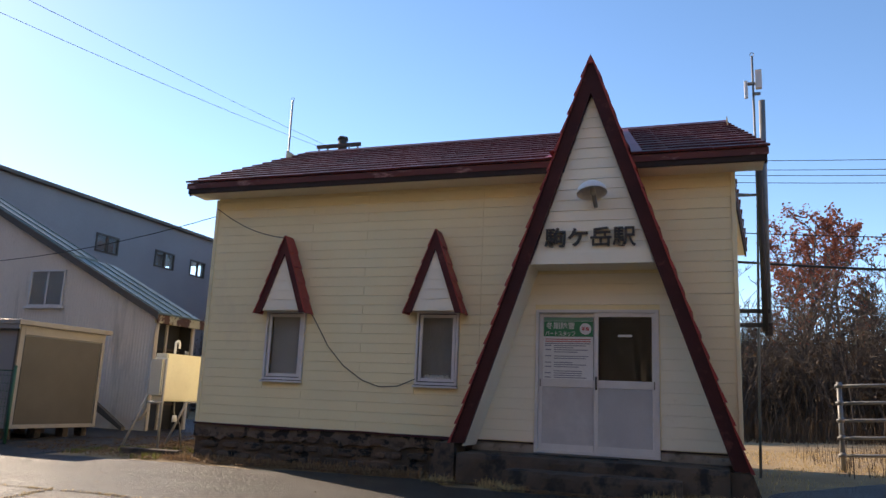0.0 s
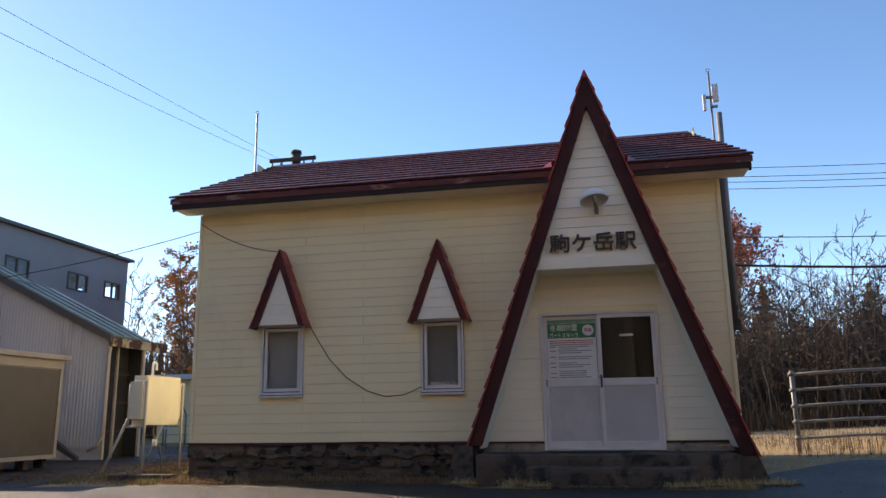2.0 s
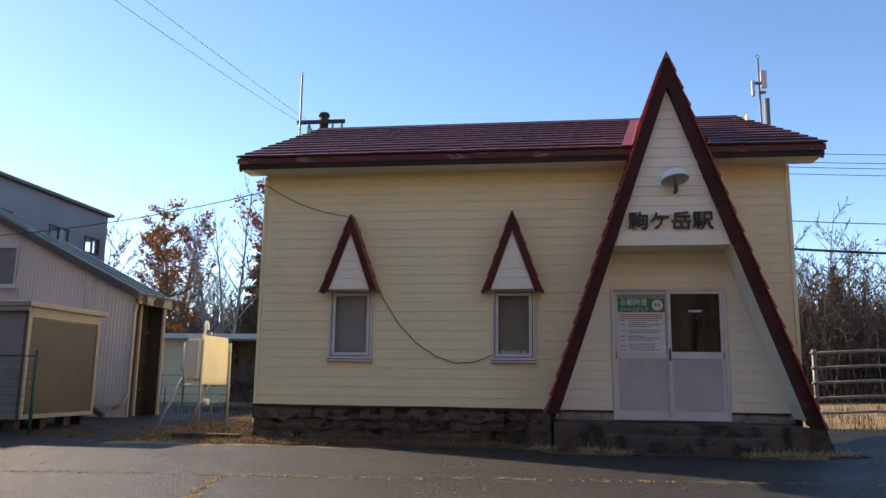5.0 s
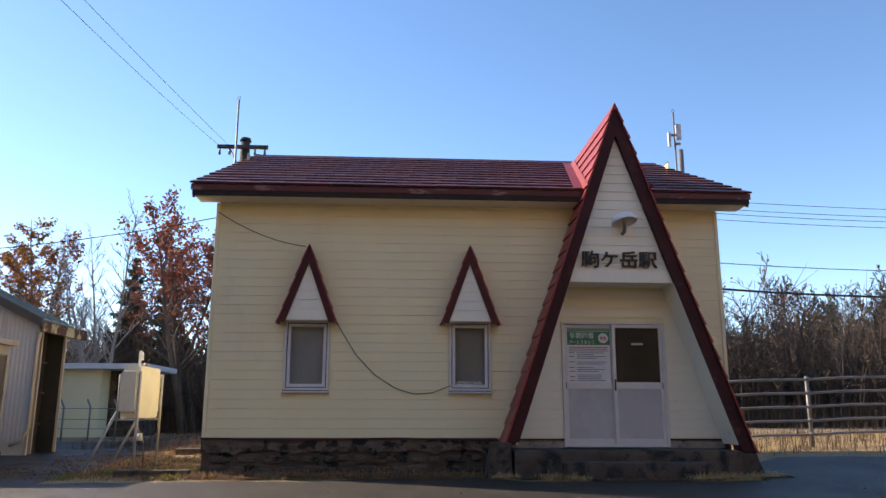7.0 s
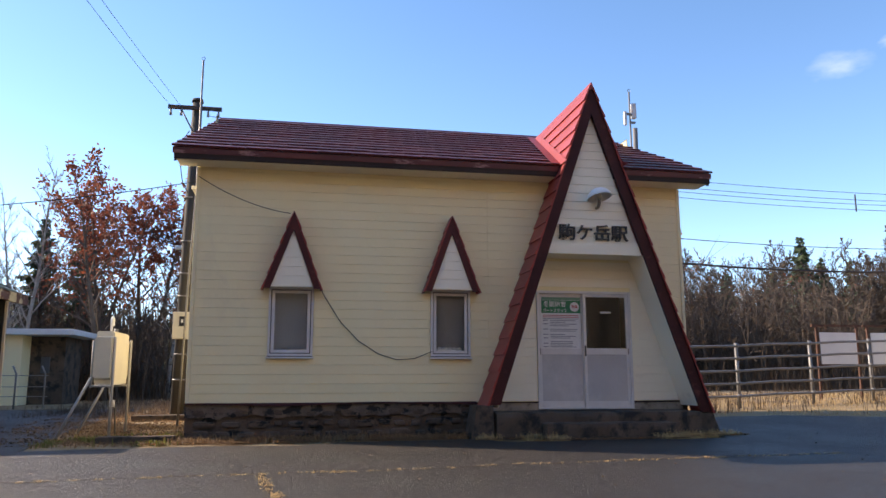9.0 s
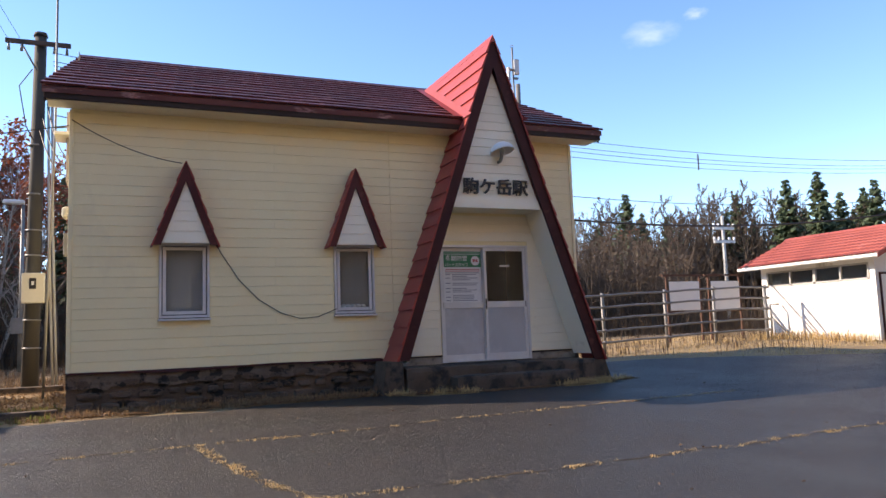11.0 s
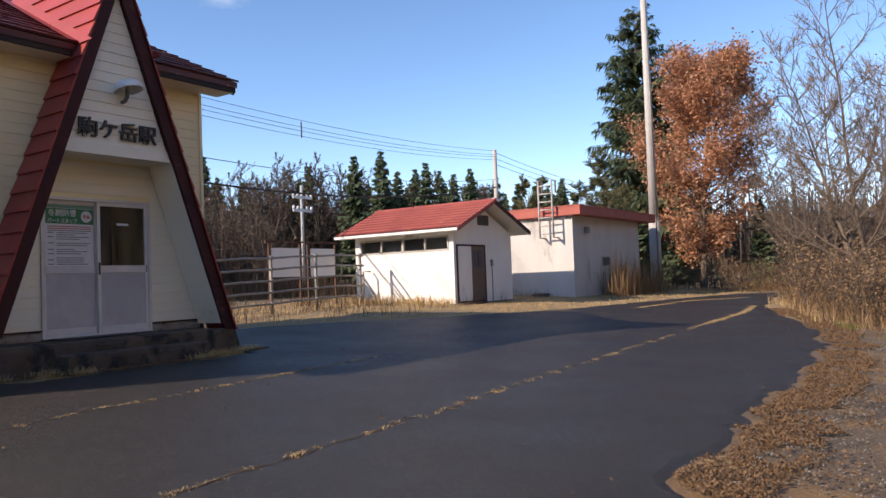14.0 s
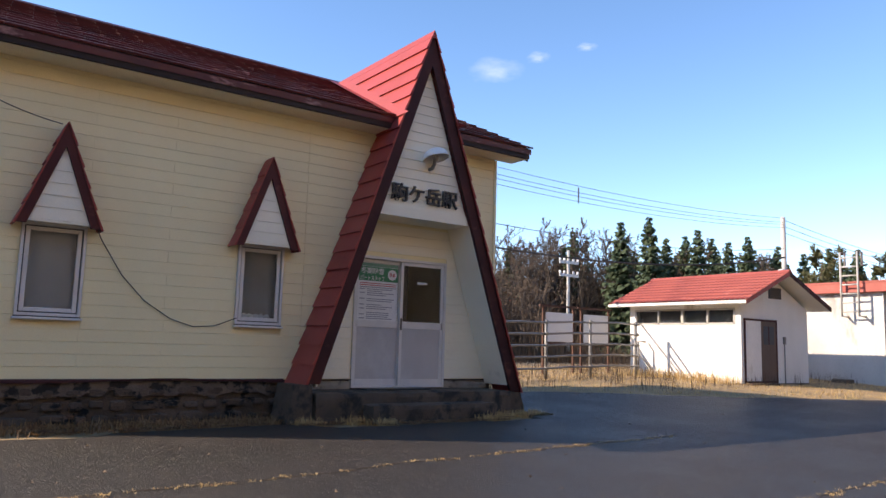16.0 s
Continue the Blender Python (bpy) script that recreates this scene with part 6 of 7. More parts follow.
w, sp = broadleaf(8, 11.0, 0.15, 30, 0.15, 0.24, 0.12, 6, 4)
larch = plant("larch_tree", w, scatter_leaves(sp, 8, 2, 0.16, 0.10, lambda p, r: r.random() < 0.7), M_BARK, L_LARCH, "orange larch losing its needles", group="larches behind the works")
put(larch, [(-21.0, 33.4, 0.95, 0), (-23.3, 37.6, 0.9, 1), (-19.0, 43.0, 0.9, 3)])
w, sp = broadleaf(9, 11.0, 0.12, 20, 0.3, 0.28, 0.7, 5, 5, stems=2)
birch = plant("birch_tree", w, None, M_BIRCH, None, "bare birch with pale stems", group="birches")
put(birch, [(-20.0, 36.2, 0.92, 0), (-17.7, 32.2, 0.93, 2), (-18.6, 34.5, 0.85, 1), (-12.4, 34.0, 0.85, 4), (-24.5, 38.5, 0.95, 3), (9.0, 41, 0.7, 1), (23, 47, 0.75, 3)])

# woodland edge: copies of a few lighter trees
protos = []
for s, (h, n) in enumerate(((8.0, 10), (9.0, 11), (7.2, 9), (8.5, 10))):
    w, sp = broadleaf(30 + s, h, 0.065, n, 0.2, 0.34, 0.45, 5, 4, stems=2, twig_r=0.015, light=True)
    few = scatter_leaves(sp, s, 1, 0.16, 0.08, lambda p, r: r.random() < (0.02 if s != 1 else 0.15))
    protos.append(plant("woodland_tree", w, few, M_BARK if s == 1 else M_TWIG, L_RED if s == 1 else L_WEED, "thin bare woodland tree", group="woodland"))
# the strip along the lines to the far pole is kept clear
open_view = lambda p: not (p[0] < 52 and p[1] < 66 and p[0] > 10 and abs(p[1] - p[0] - 8.2) < 4.5)
zones = [((-34, -6, 38, 52), 22, 0.95, 1.25), ((-4, 18, 35, 50), 58, 0.9, 1.18), ((14, 34, 40, 62), 24, 0.9, 1.2), ((24, 56, 68, 90), 14, 1.4, 1.9), ((66, 110, 30, 60), 10, 1.3, 1.7), ((34, 70, -14, 12), 16, 1.0, 1.4)]
places = [spread(n, b, lo, hi) for b, n, lo, hi in zones]
allp = [p for q in places for p in q if open_view(p)]


def belt(n, a0, a1, d0, d1, lo, hi):
    """Places in a belt of wood that curves round the forecourt."""
    out = []
    for _ in range(n):
        a, d = radians(rngp.uniform(a0, a1)), rngp.uniform(d0, d1)
        out.append((-7 + d * math.sin(a), 3 + d * math.cos(a), rngp.uniform(lo, hi), rngp.uniform(0, 6.28)))
    return out



for i, pr in enumerate(protos):
    put(pr, allp[i::len(protos)])
w, sp = broadleaf(36, 9.0, 0.09, 16, 0.15, 0.30, 0.60, 5, 5, stems=2, twig_r=0.027, light=True)
far_tree = plant("woodland_tree", w, scatter_leaves(sp, 36, 1, 0.2, 0.1, lambda p, r: r.random() < 0.06), M_TWIG, L_WEED, "dense bare tree in the far wood", group="woodland")
put(far_tree, belt(130, 30, 50, 78, 92, 1.2, 1.75) + belt(60, 50, 60, 80, 92, 1.1, 1.5) + belt(34, 60, 76, 80, 92, 0.9, 1.15))
w, c = conifer(12, 11.0, 2.5, L_SPRUCE, 2.0, wide=2.2, step=0.017, power=0.85, slen=1.0)
fir = plant("fir_tree", w, c, M_BARK, L_SPRUCE, "dark green pointed fir in the woodland", group="firs")
firs = [(-17.5, 40, 0.8, 0), (-10.0, 41, 0.85, 1), (-21, 44, 0.9, 2), (-13, 47, 0.85, 5), (8, 47, 0.72, 3), (15, 50, 0.75, 1)]
# bearing from the forecourt and height of the firs that stand out of the wood
for k, (bear, tall_) in enumerate(((33.5, 11.0), (36.2, 11.5), (38.6, 13.4), (39.8, 12.6), (41.5, 11.8), (44.2, 12.6), (46.4, 14.2), (47.6, 13.2), (49.9, 13.8), (50.8, 12.0), (52.3, 13.9), (53.4, 12.6),
                                  (54.5, 13.2), (55.6, 12.4), (56.7, 13.0), (57.7, 12.0), (58.9, 11.8), (60.0, 11.2), (61.2, 11.0), (62.6, 10.4), (63.8, 9.8), (65.2, 9.6), (67.0, 9.0), (69.0, 8.6))):
    d = 79 + 6 * math.sin(k * 2.3)
    firs.append((-7 + d * math.sin(radians(bear)), 3 + d * math.cos(radians(bear)), tall_ / 11.0, k * 1.7))
firs += belt(22, 44, 66, 86, 94, 0.95, 1.15) + belt(8, 32, 44, 86, 94, 0.9, 1.15)
firs = [p for p in firs if open_view(p)]
firs += [(OAK[0] + 1.5, OAK[1] - 2.5, 0.42, 0), (OAK[0] + 3, OAK[1] + 2, 0.5, 2), (OAK[0] - 1, OAK[1] + 3, 0.45, 1)]
put(fir, firs)


# thickets of thin stems that close the woodland edge
def thicket(seed, n, h, rad):
    rng = random.Random(seed)
    w, spots = Wood(), []
    for _ in range(n):
        a, r = rng.uniform(0, 6.28), rad * math.sqrt(rng.random())
        p = Vector((r * math.cos(a), r * math.sin(a), -0.1))
        hh = h * rng.uniform(0.5, 1.0)
        st, _ = wander(rng, p, Vector((rng.uniform(-0.3, 0.3), rng.uniform(-0.3, 0.3), 1)), hh, 3, 0.15, 0.05)
        w.stem(st, 0.006 * h, 0.006, 3)
        for k in range(9):
            t = rng.uniform(0.25, 1.0) * 3
            i = min(2, int(t))
            q = st[i].lerp(st[i + 1], t - i)
            tw, _ = wander(rng, q, Vector((rng.uniform(-1, 1), rng.uniform(-1, 1), rng.uniform(-0.1, 1))), hh * rng.uniform(0.12, 0.3), 1, 0.2, 0.05)
            w.stem(tw, 0.0022 * h + 0.003, 0.003, 3)
            spots += tw
    return w, spots


thick = []
for s in range(3):
    w, sp = thicket(60 + s, 22, 5.2, 2.4)
    lf = scatter_leaves(sp, s, 1, 0.15, 0.12, lambda p, r: r.random() < 0.35)
    thick.append(plant("thicket", w, lf, M_TWIG, L_WEED, "brown leafless thicket at the woodland edge", "thicket", "woodland thickets"))
tp = spread(60, (-34, -5, 33, 46), 0.7, 1.1) + spread(104, (-5, 26, 32, 46), 0.9, 1.4) + spread(24, (24, 52, 60, 80), 1.0, 1.5) + belt(60, 34, 72, 79, 90, 1.0, 1.6) + spread(26, (36, 66, -16, 12), 0.9, 1.3)
tp = [p for p in tp if open_view(p) and not (-20.5 < p[0] < -14 and p[1] < 33.5)]
for i, pr in enumerate(thick):
    put(pr, tp[i::3])
w, sp = thicket(70, 24, 1.9, 0.9)
lf = scatter_leaves(sp, 9, 2, 0.075, 0.09, lambda p, r: r.random() < 0.6)
bush = plant("bush", w, lf, M_TWIG, L_BRUSH, "tangled brown roadside bush with withered leaves", "bush", "bushes by the forecourt")
bp = []
for k in range(40):
    x = rngp.uniform(9.5, 30)
    bp.append((x, lerp_table(LOW, min(x, 26)) - 0.9 - abs(rngp.gauss(0, 2.2)), rngp.uniform(0.7, 1.25), rngp.uniform(0, 6.28)))
put(bush, bp + [(27 + rngp.uniform(-1, 3), 7 + k * 0.6, rngp.uniform(0.7, 1.0), k) for k in range(9)])


# ---- undergrowth and grass ----
def blades(name, places, seed, h0, h1, width, lean, mat, label, category, tufts=1, spread_=0.0, parent=None):
    """Bent grass blades in one mesh."""
    rs = np.random.RandomState(seed)
    p = np.repeat(np.array(places, float), tufts, axis=0)
    n = len(p)
    p[:, :2] += rs.normal(0, 1, (n, 2)) * spread_
    az, h = rs.uniform(0, 2 * np.pi, n), rs.uniform(h0, h1, n) * rs.uniform(0.6, 1.0, n)
    ln = np.abs(rs.normal(0, lean, n)) * h
    d = np.stack([np.cos(az), np.sin(az)], 1)
    s = np.stack([-np.sin(az), np.cos(az)], 1) * (width * rs.uniform(0.5, 1.0, n))[:, None] / 2
    z = np.array([ground_z(a, b) for a, b in p[:, :2]]) - 0.03 if p.shape[1] < 3 else p[:, 2]
    base, mid, tip = p[:, :2], p[:, :2] + d * (ln * 0.35)[:, None], p[:, :2] + d * ln[:, None]
    v = np.zeros((n, 5, 3))
    v[:, 0, :2], v[:, 1, :2], v[:, 2, :2], v[:, 3, :2], v[:, 4, :2] = base - s, base + s, mid + s * 0.8, mid - s * 0.8, tip
    v[:, 0, 2] = v[:, 1, 2] = z
    v[:, 2, 2] = v[:, 3, 2] = z + h * 0.6
    v[:, 4, 2] = z + h * np.clip(1 - 0.3 * ln / h, 0.4, 1)
    i = np.arange(n)[:, None] * 5
    me = bpy.data.meshes.new(name)
    quads = (i + np.array([0, 1, 2, 3])).tolist()
    tris = (i + np.array([3, 2, 4])).tolist()
    me.from_pydata(v.reshape(-1, 3).tolist(), [], quads + tris)
    return solid(name, me, mat, label, category, kind="stuff")


def field(n, seed, x0, x1, y0, y1, ok):
    rs = np.random.RandomState(seed)
    pts = np.stack([rs.uniform(x0, x1, n), rs.uniform(y0, y1, n)], 1)
    return [p for p in pts.tolist() if ok(*p) and noise.noise(Vector((p[0] * 0.8, p[1] * 0.8, seed))) > -0.35 + 0.3 * rs.uniform()]


inside_house = lambda x, y: WX0 - 0.05 < x < WX1 + 0.05 and WY < y < REAR
inside_shed = lambda x, y: (11.4 < x < 15.1 and 13.25 < y < 17.35) or (17.9 < x < 24.95 and 12.25 < y < 17.0)
# dry verge by the fence and sheds
verge = field(30000, 3, 0.6, 30, 8.0, 24, lambda x, y: y > lerp_table(HIGH, x) + 0.05 and not inside_house(x, y) and not inside_shed(x, y))
blades("verge_grass", verge, 3, 0.03, 0.11, 0.014, 0.9, L_STRAW, "withered straw-coloured grass along the verge", "grass", 2, 0.06)
tall = field(2600, 4, 2, 30, 12.5, 24, lambda x, y: y > lerp_table(HIGH, x) + 0.6 and not inside_shed(x, y))
blades("verge_weeds", tall, 4, 0.15, 0.5, 0.014, 0.35, L_WEED, "brown dead weeds behind the fence", "weeds", 4, 0.10)
lush = [(11.4 + 0.35 * math.sin(i * 1.7) - 0.45, 13.2 + (i % 40) * 0.1) for i in range(120)]
blades("shed_grass", lush, 5, 0.12, 0.4, 0.016, 0.45, L_STRAW, "tall straw grass against the white shed", "grass", 10, 0.16)
# rough ground left of and behind the station
rough = field(14000, 6, -11.2, -8.3, 10.2, 24, lambda x, y: True) + field(12000, 7, -30, -6, 20, 36, lambda x, y: not (-20 < x < -14.5 and 27 < y < 31.5))
blades("rough_grass", rough, 6, 0.02, 0.09, 0.012, 1.1, L_BRUSH, "withered rough grass beside the station", "grass", 2, 0.08)
green = field(1500, 8, -10.2, -8.4, 10.3, 12.0, lambda x, y: noise.noise(Vector((x * 2.0, y * 2.0, 6))) > 0.05) + field(2600, 18, 6.5, 13.0, 0.2, 2.6, lambda x, y: y < lerp_table(LOW, x) - 0.5 and noise.noise(Vector((x * 0.9, y * 0.9, 6))) > 0.0)
blades("green_grass", green, 8, 0.05, 0.14, 0.02, 0.6, L_GREEN, "patches of short green grass on the verges", "grass", 4, 0.08)
back_weeds = field(2200, 9, -13, -6, 17.5, 30, lambda x, y: not inside_house(x, y))
blades("tall_weeds", back_weeds, 9, 0.12, 0.5, 0.012, 0.8, L_WEED, "tall pale dead weeds behind the station", "weeds", 4, 0.15)
# tufts along the wall foot and the porch
foot = [(x, 10.42 + 0.58 * random.Random(int(x * 997)).random() ** 0.7) for x in np.arange(-8.4, -3.7, 0.012)]
blades("wall_foot_grass", foot, 10, 0.03, 0.17, 0.012, 0.9, L_BRUSH, "dry grass tufts along the foundation", "grass", 14, 0.11)
porch_line = lambda x: 10.03 if -2.64 < x < -0.34 else 10.33
foot2 = [(x, porch_line(x) - 0.26 * random.Random(int(x * 733)).random() ** 1.5) for x in np.arange(-3.7, 0.75, 0.011) if noise1(x * 2.3, 31) > -0.2]
blades("porch_grass", foot2, 11, 0.04, 0.19, 0.010, 1.0, L_STRAW, "dry straw tufts along the porch steps", "grass", 12, 0.055)
# brush at the far side of the forecourt
brush = field(9000, 12, 8.5, 40, -12, 9, lambda x, y: y < lerp_table(LOW, x) - 0.5 or x > 27.5)
blades("roadside_brush", brush, 12, 0.25, 1.05, 0.016, 0.95, L_BRUSH, "tangled brown brush beside the forecourt", "brush", 5, 0.25)
brush2 = field(4200, 13, 8.5, 30, -6, 8, lambda x, y: y < lerp_table(LOW, x) - 0.2)
blades("roadside_grass", brush2, 13, 0.06, 0.32, 0.014, 0.9, L_STRAW, "dry grass at the brush edge", "grass", 6, 0.2)
reeds = field(260, 14, 19.2, 24.6, 11.0, 12.2, lambda x, y: True)
blades("reeds", reeds, 14, 0.5, 2.3, 0.022, 0.5, L_BRUSH, "tall straw-coloured reeds before the hut", "reeds", 8, 0.15)
# undergrowth below the woodland
under = field(12000, 15, -40, 30, 30, 50, lambda x, y: not (-20 < x < -14.5 and 27 < y < 31.5) and y > 33 - (x > 0) * 3)
blades("undergrowth", under, 15, 0.4, 1.8, 0.04, 0.5, L_WEED, "brown leafless undergrowth at the woodland edge", "undergrowth", 5, 0.4)
under2 = field(9000, 16, 24, 110, 44, 95, lambda x, y: not (40 < x < 54 and y < 62))
blades("far_undergrowth", under2, 16, 1.0, 4.5, 0.12, 0.25, L_WEED, "brown undergrowth below far trees", "undergrowth", 5, 0.8)


# ---- cracks, leaves ----
def crack(points, seed, width, dens, gap=0.0):
    rng = random.Random(seed)
    pts = [Vector((x, y, 0)) for x, y in points]
    vs, fs, tufts = [], [], []
    run = 0.0
    stray = lambda r: 0.07 * noise.noise(Vector((r * 1.3, seed, 0))) + 0.035 * noise.noise(Vector((r * 6.1, seed, 5)))
    for a, b in zip(pts, pts[1:]):
        n = max(1, int((b - a).length / 0.06))
        side = Vector((-(b - a).y, (b - a).x, 0)).normalized()
        for i in range(n):
            run += 0.06
            p = a.lerp(b, i / n) + side * stray(run)
            w = width * (0.10 + 1.25 * max(0.0, 0.35 + noise.noise(Vector((run * 3.7, seed, 9)))))
            if gap and noise.noise(Vector((run * 0.5, seed, 4))) < gap - 0.5:
                continue
            k = len(vs)
            q = a.lerp(b, (i + 1) / n) + side * stray(run + 0.06)
            for r, s in ((p, -1), (p, 1), (q, 1), (q, -1)):
                c = r + side * (s * w / 2)
                vs.append((c.x, c.y, ground_z(c.x, c.y) + 0.004))
            fs.append((k, k + 1, k + 2, k + 3))
            for _ in range(int(dens * 110 * w * rng.random())):
                tufts.append((p.x + rng.gauss(0, 0.02), p.y + rng.gauss(0, 0.02) + rng.uniform(-w, w) * 0.5, ground_z(p.x, p.y) - 0.004))
    return raw("crack", vs, fs), tufts


cracks = [([(-30, 6.5), (-9.2, 6.62), (-7.9, 6.76), (-6.9, 6.79), (-5.1, 6.87), (-4.0, 7.04), (-1.9, 7.2), (0.6, 7.4)], 1, 0.06, 1.0, 0.04),
          ([(-6.86, 6.78), (-6.76, 5.8), (-6.5, 4.85), (-6.35, 4.3), (-6.1, 3.2)], 2, 0.13, 1.0, 0.05),
          ([(-6.4, 4.25), (-3.5, 4.28), (0.13, 4.52), (2.2, 4.62), (7.36, 4.9), (9.0, 5.0)], 3, 0.06, 1.0, 0.1),
          ([(8.9, 4.98), (13.1, 5.17), (16.0, 5.6)], 4, 0.22, 1.0, 0.12),
          ([(13.2, 8.1), (17.5, 8.1), (21.3, 6.9)], 5, 0.24, 1.0, 0.15)]
tufts = []
for pts, sd, wd, dn, gp in cracks:
    me, tf = crack(pts, sd, wd, dn, gp)
    solid("pavement_crack", me, M_CRACK, "crack in the asphalt filled with soil and dry grass", "crack", kind="structure")
    tufts += tf
blades("crack_grass", tufts, 20, 0.010, 0.042, 0.009, 1.6, L_STRAW, "short dry grass growing in the cracks", "grass", 6, 0.022)


def litter(name, n, seed, x0, x1, y0, y1, size, label, ok):
    rs = random.Random(seed)
    vs, fs = [], []
    while len(fs) < n:
        x, y = rs.uniform(x0, x1), rs.uniform(y0, y1)
        if not ok(x, y):
            continue
        a, s = rs.uniform(0, 6.28), size * rs.uniform(0.5, 1.3)
        i = len(vs)
        for k in range(4):
            q = a + k * 1.571
            rr = s * (0.5 if k % 2 == 0 else 0.3)
            vs.append((x + rr * math.cos(q), y + rr * math.sin(q), ground_z(x, y) + 0.006 + (0.02 * rs.random() if k % 2 else 0)))
        fs.append((i, i + 1, i + 2, i + 3))
    return solid(name, raw(name, vs, fs), L_LITTER, label, "leaves", kind="stuff")


litter("leaf_litter", 9000, 1, -3.3, 14, -1.0, 4.5, 0.034, "fallen brown leaves on the gravel edge", lambda x, y: (y < low_edge(x) - 0.1 and noise.noise(Vector((x, y, 0))) > 0))
litter("edge_leaves", 26000, 5, -3.5, 15, 0.0, 5.2, 0.032, "brown leaves piled along the asphalt edge", lambda x, y: -0.55 < y - low_edge(x) < 0.05 + 0.1 * noise.noise(Vector((x * 3, y * 3, 1))) and noise.noise(Vector((x * 1.7, y * 1.7, 2))) > -0.3)
litter("side_leaves", 5000, 6, -12.0, -8.3, 10.2, 20.0, 0.05, "brown leaves on the rough ground beside the station", lambda x, y: noise.noise(Vector((x * 1.5, y * 1.5, 4))) > -0.1)
litter("leaf_scatter", 260, 2, -12, 14, 1.5, 10, 0.036, "single dry leaves lying on the asphalt", lambda x, y: lerp_table(LOW, x) < y < lerp_table(HIGH, x))

litter("wall_foot_leaves", 5200, 4, -8.9, 0.9, 9.7, 11.05, 0.05, "brown leaves drifted along the foot of the station", lambda x, y: (y > 10.22 if x < -3.7 else porch_line(x) - 0.3 < y < porch_line(x)) and noise.noise(Vector((x * 2.2, y * 3.0, 7))) > -0.15)

# unseen golden wood added behind the camera: bounces warm light, closes the place
rw = np.random.RandomState(41)
opp = np.stack([rw.uniform(-95, 75, 40000), -34 - 26 * rw.uniform(0, 1, 40000) ** 1.5], 1).tolist()
blades("unseen_bounce_wood", opp, 41, 16.0, 34.0, 0.4, 0.12, L_GOLD, "unseen golden wood added to bounce warm light", "woodland")
# unseen scrub added so the window glass mirrors something plain and dull
scrub = np.stack([rw.uniform(-95, 75, 45000), rw.uniform(-33.5, -30, 45000)], 1).tolist()
blades("unseen_reflection_scrub", scrub, 43, 9.0, 13.0, 0.16, 0.15, L_SCRUB, "unseen grey-brown scrub added to dull the glass reflections", "woodland")
# far woods that close the horizon
rw = np.random.RandomState(31)
ang = rw.uniform(-1.75, 1.2, 30000)
dist = rw.uniform(98, 125, 30000)
far = [(d * math.sin(-a), d * math.cos(a)) for a, d in zip(ang, dist)]
blades("far_woods", far, 31, 5.5, 13.5, 0.55, 0.10, L_FAR, "brown and dark green far woodland", "woodland")
ring = [(-7 + d * math.sin(a), 3 + d * math.cos(a)) for a, d in zip(rw.uniform(1.0, 1.35, 7000), rw.uniform(92, 100, 7000))]
blades("wood_belt", ring, 34, 5.0, 9.5, 0.2, 0.14, L_FAR, "low dense wood beyond the hut", "woodland")
ring = [(-7 + d * math.sin(a), 3 + d * math.cos(a)) for a, d in zip(rw.uniform(0.45, 1.09, 17000), rw.uniform(94, 102, 17000))]
blades("wood_belt", ring, 33, 7.0, 13.5, 0.14, 0.16, L_FAR, "dense brown wood beyond the sheds", "woodland")
near = [(x, y) for x, y in zip(rw.uniform(-60, 30, 9000), rw.uniform(54, 64, 9000))]
blades("woods_behind", near, 32, 2.0, 7.5, 0.4, 0.15, L_FAR, "dense brown woodland behind the railway", "woodland")


def pebbles(n, seed):
    rs = random.Random(seed)
    vs, fs = [], []
    while len(fs) < n * 8:
        x, y = rs.uniform(-4.5, 9), rs.uniform(-1.5, 2.8)
        if y > lerp_table(LOW, x) - 0.1:
            continue
        r = rs.uniform(0.005, 0.016)
        i = len(vs)
        z = ground_z(x, y) + 0.008
        a = rs.uniform(0, 1.57)
        c, s_ = math.cos(a) * r, math.sin(a) * r
        vs += [(x + c, y + s_, z), (x - s_, y + c, z), (x - c, y - s_, z), (x + s_, y - c, z), (x, y, z + r * 0.7), (x, y, z - r)]
        for k in range(4):
            fs.append((i + k, i + (k + 1) % 4, i + 4))
            fs.append((i + (k + 1) % 4, i + k, i + 5))
    return solid("pebbles", raw("pebbles", vs, fs), M_PEBBLE, "loose grey pebbles at the asphalt edge", "pebbles", kind="stuff")


pebbles(7000, 3)


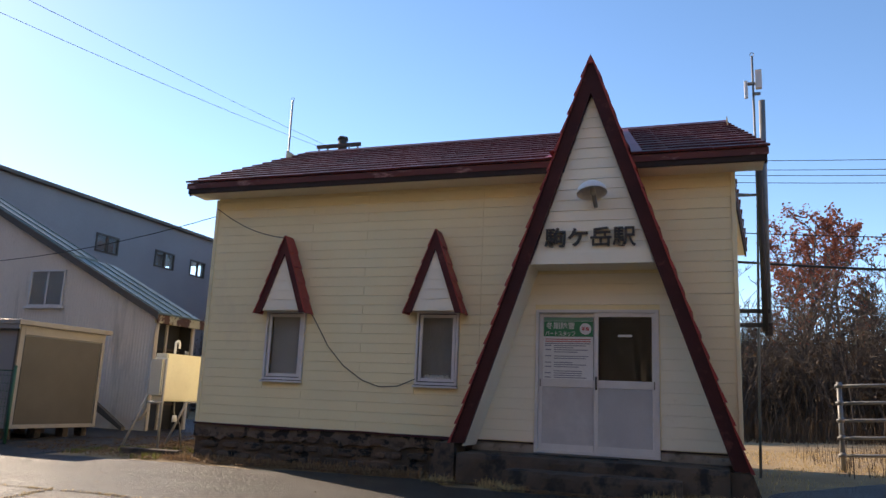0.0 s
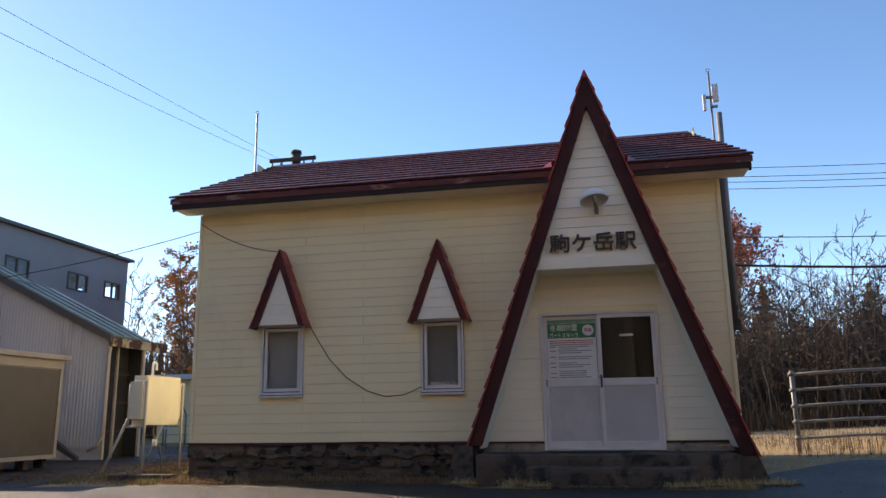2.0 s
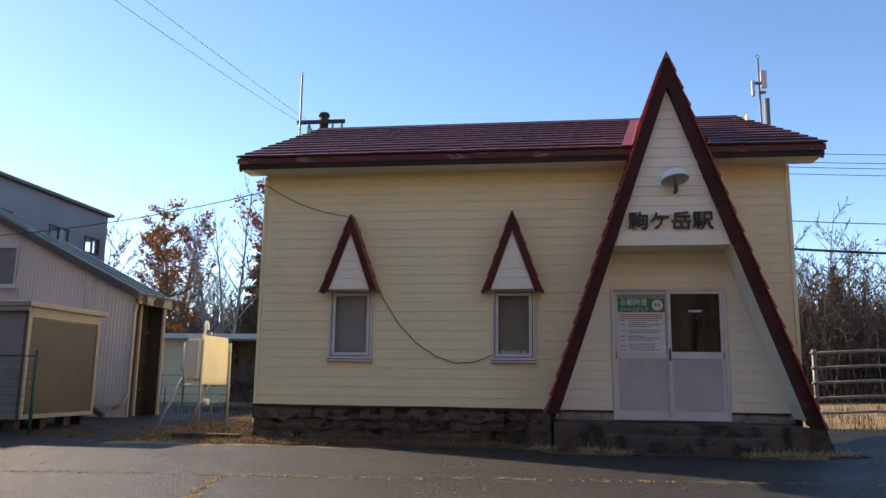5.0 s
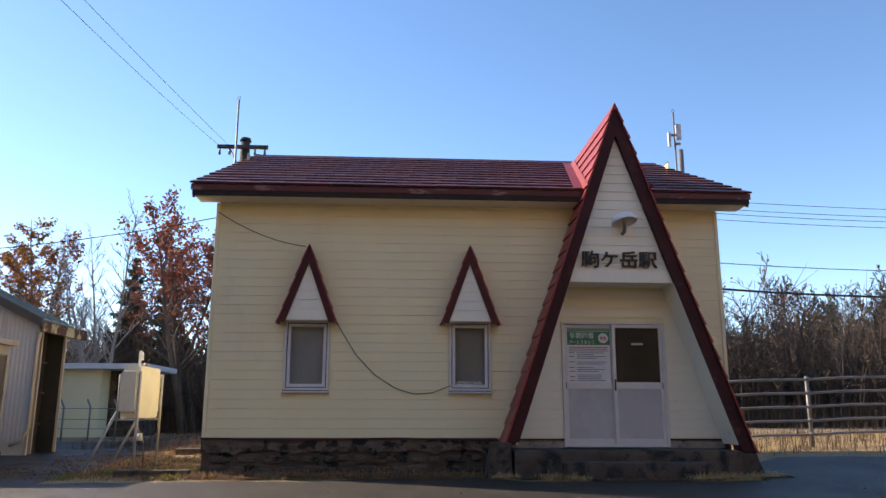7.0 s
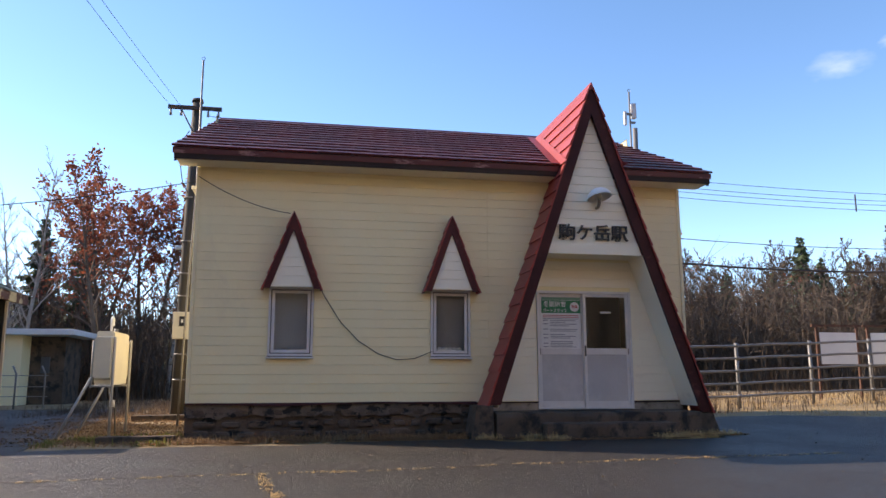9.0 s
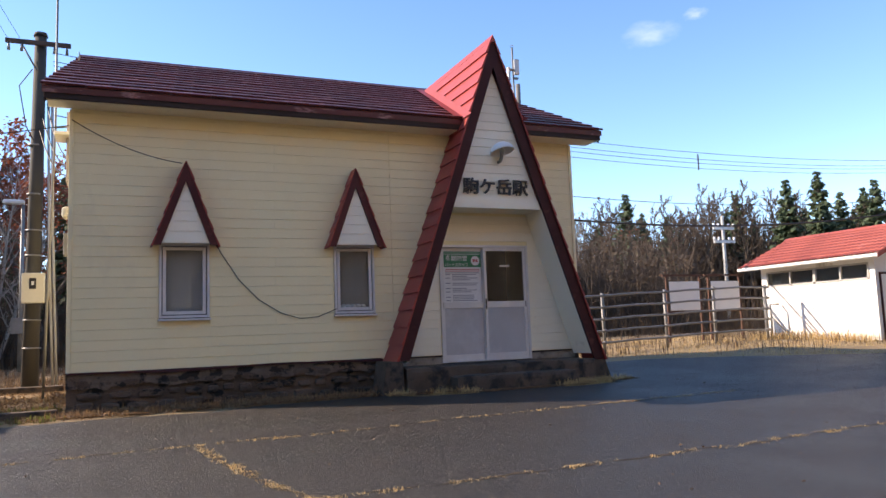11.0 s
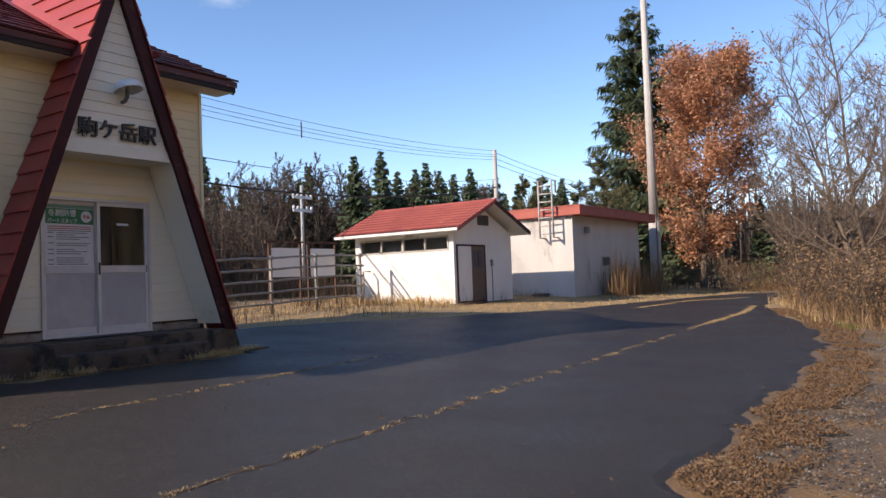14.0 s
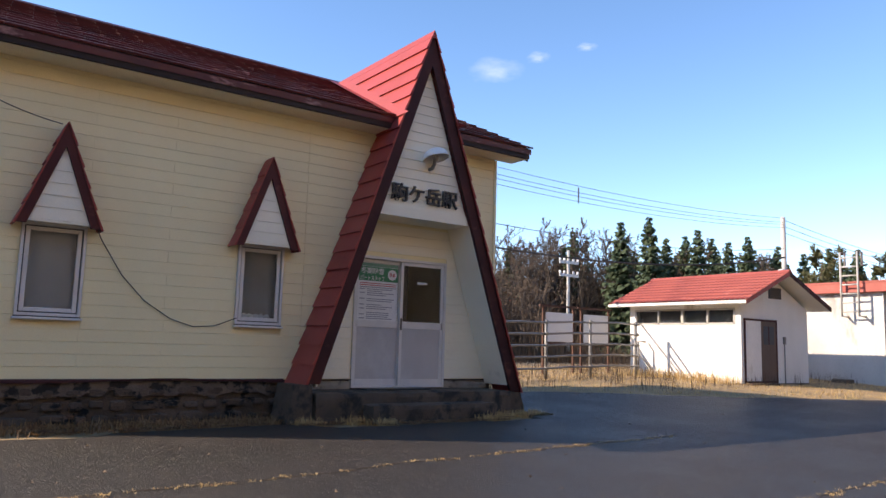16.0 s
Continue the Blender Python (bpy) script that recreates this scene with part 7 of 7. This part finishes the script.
# ---- small clouds far off ----
M_CLOUD = bpy.data.materials.new("thin_cloud")
M_CLOUD.use_nodes = True
cn = M_CLOUD.node_tree
tc, no, gr, mp = (cn.nodes.new("ShaderNode" + k) for k in ("TexCoord", "TexNoise", "TexGradient", "Mapping"))
gr.gradient_type = "SPHERICAL"
mp.inputs["Location"].default_value, mp.inputs["Scale"].default_value = (-1, -1, 0), (2, 2, 0)
no.inputs["Scale"].default_value, no.inputs["Detail"].default_value = 4.0, 8.0
mul, clampn = cn.nodes.new("ShaderNodeMath"), cn.nodes.new("ShaderNodeMapRange")
mul.operation = "MULTIPLY"
clampn.inputs["From Min"].default_value, clampn.inputs["From Max"].default_value, clampn.inputs["To Max"].default_value = 0.14, 0.75, 0.27
ct, ce, cm = cn.nodes.new("ShaderNodeBsdfTransparent"), cn.nodes.new("ShaderNodeEmission"), cn.nodes.new("ShaderNodeMixShader")
ce.inputs["Color"].default_value, ce.inputs["Strength"].default_value = (0.80, 0.88, 1.0, 1), 0.8
for a, b in ((tc.outputs["UV"], mp.inputs[0]), (mp.outputs[0], gr.inputs[0]), (tc.outputs["UV"], no.inputs["Vector"]), (gr.outputs["Fac"], mul.inputs[0]), (no.outputs["Fac"], mul.inputs[1]),
             (mul.outputs[0], clampn.inputs["Value"]), (clampn.outputs[0], cm.inputs[0]), (ct.outputs[0], cm.inputs[1]), (ce.outputs[0], cm.inputs[2]), (cm.outputs[0], cn.nodes["Material Output"].inputs["Surface"])):
    cn.links.new(a, b)


def cloud(cx, cy, cz, w, h, tilt):
    """A wisp in the far sky."""
    c = Vector((cx, cy, cz))
    side = c.cross(Vector((0, 0, 1))).normalized()
    up = (side.cross(c.normalized()) + side * tilt).normalized()
    n = 8
    vs = [c + side * (w * (i / n - 0.5)) + up * (h * (j / n - 0.5)) - c.normalized() * (6 * math.sin(3.14 * i / n)) for j in range(n + 1) for i in range(n + 1)]
    me = raw("cloud", vs, [(j * (n + 1) + i, j * (n + 1) + i + 1, (j + 1) * (n + 1) + i + 1, (j + 1) * (n + 1) + i) for j in range(n) for i in range(n)])
    uv = me.uv_layers.new()
    for lp in me.loops:
        uv.data[lp.index].uv = ((lp.vertex_index % (n + 1)) / n, (lp.vertex_index // (n + 1)) / n)
    ob = solid("cloud", me, M_CLOUD, "small thin white cloud in blue sky", "cloud", kind="structure")
    ob.visible_shadow = False


cloud(530, 648, 318, 95, 46, 0.2)
cloud(563, 612, 331, 40, 22, 0.3)
cloud(599, 571, 340, 36, 16, 0.3)
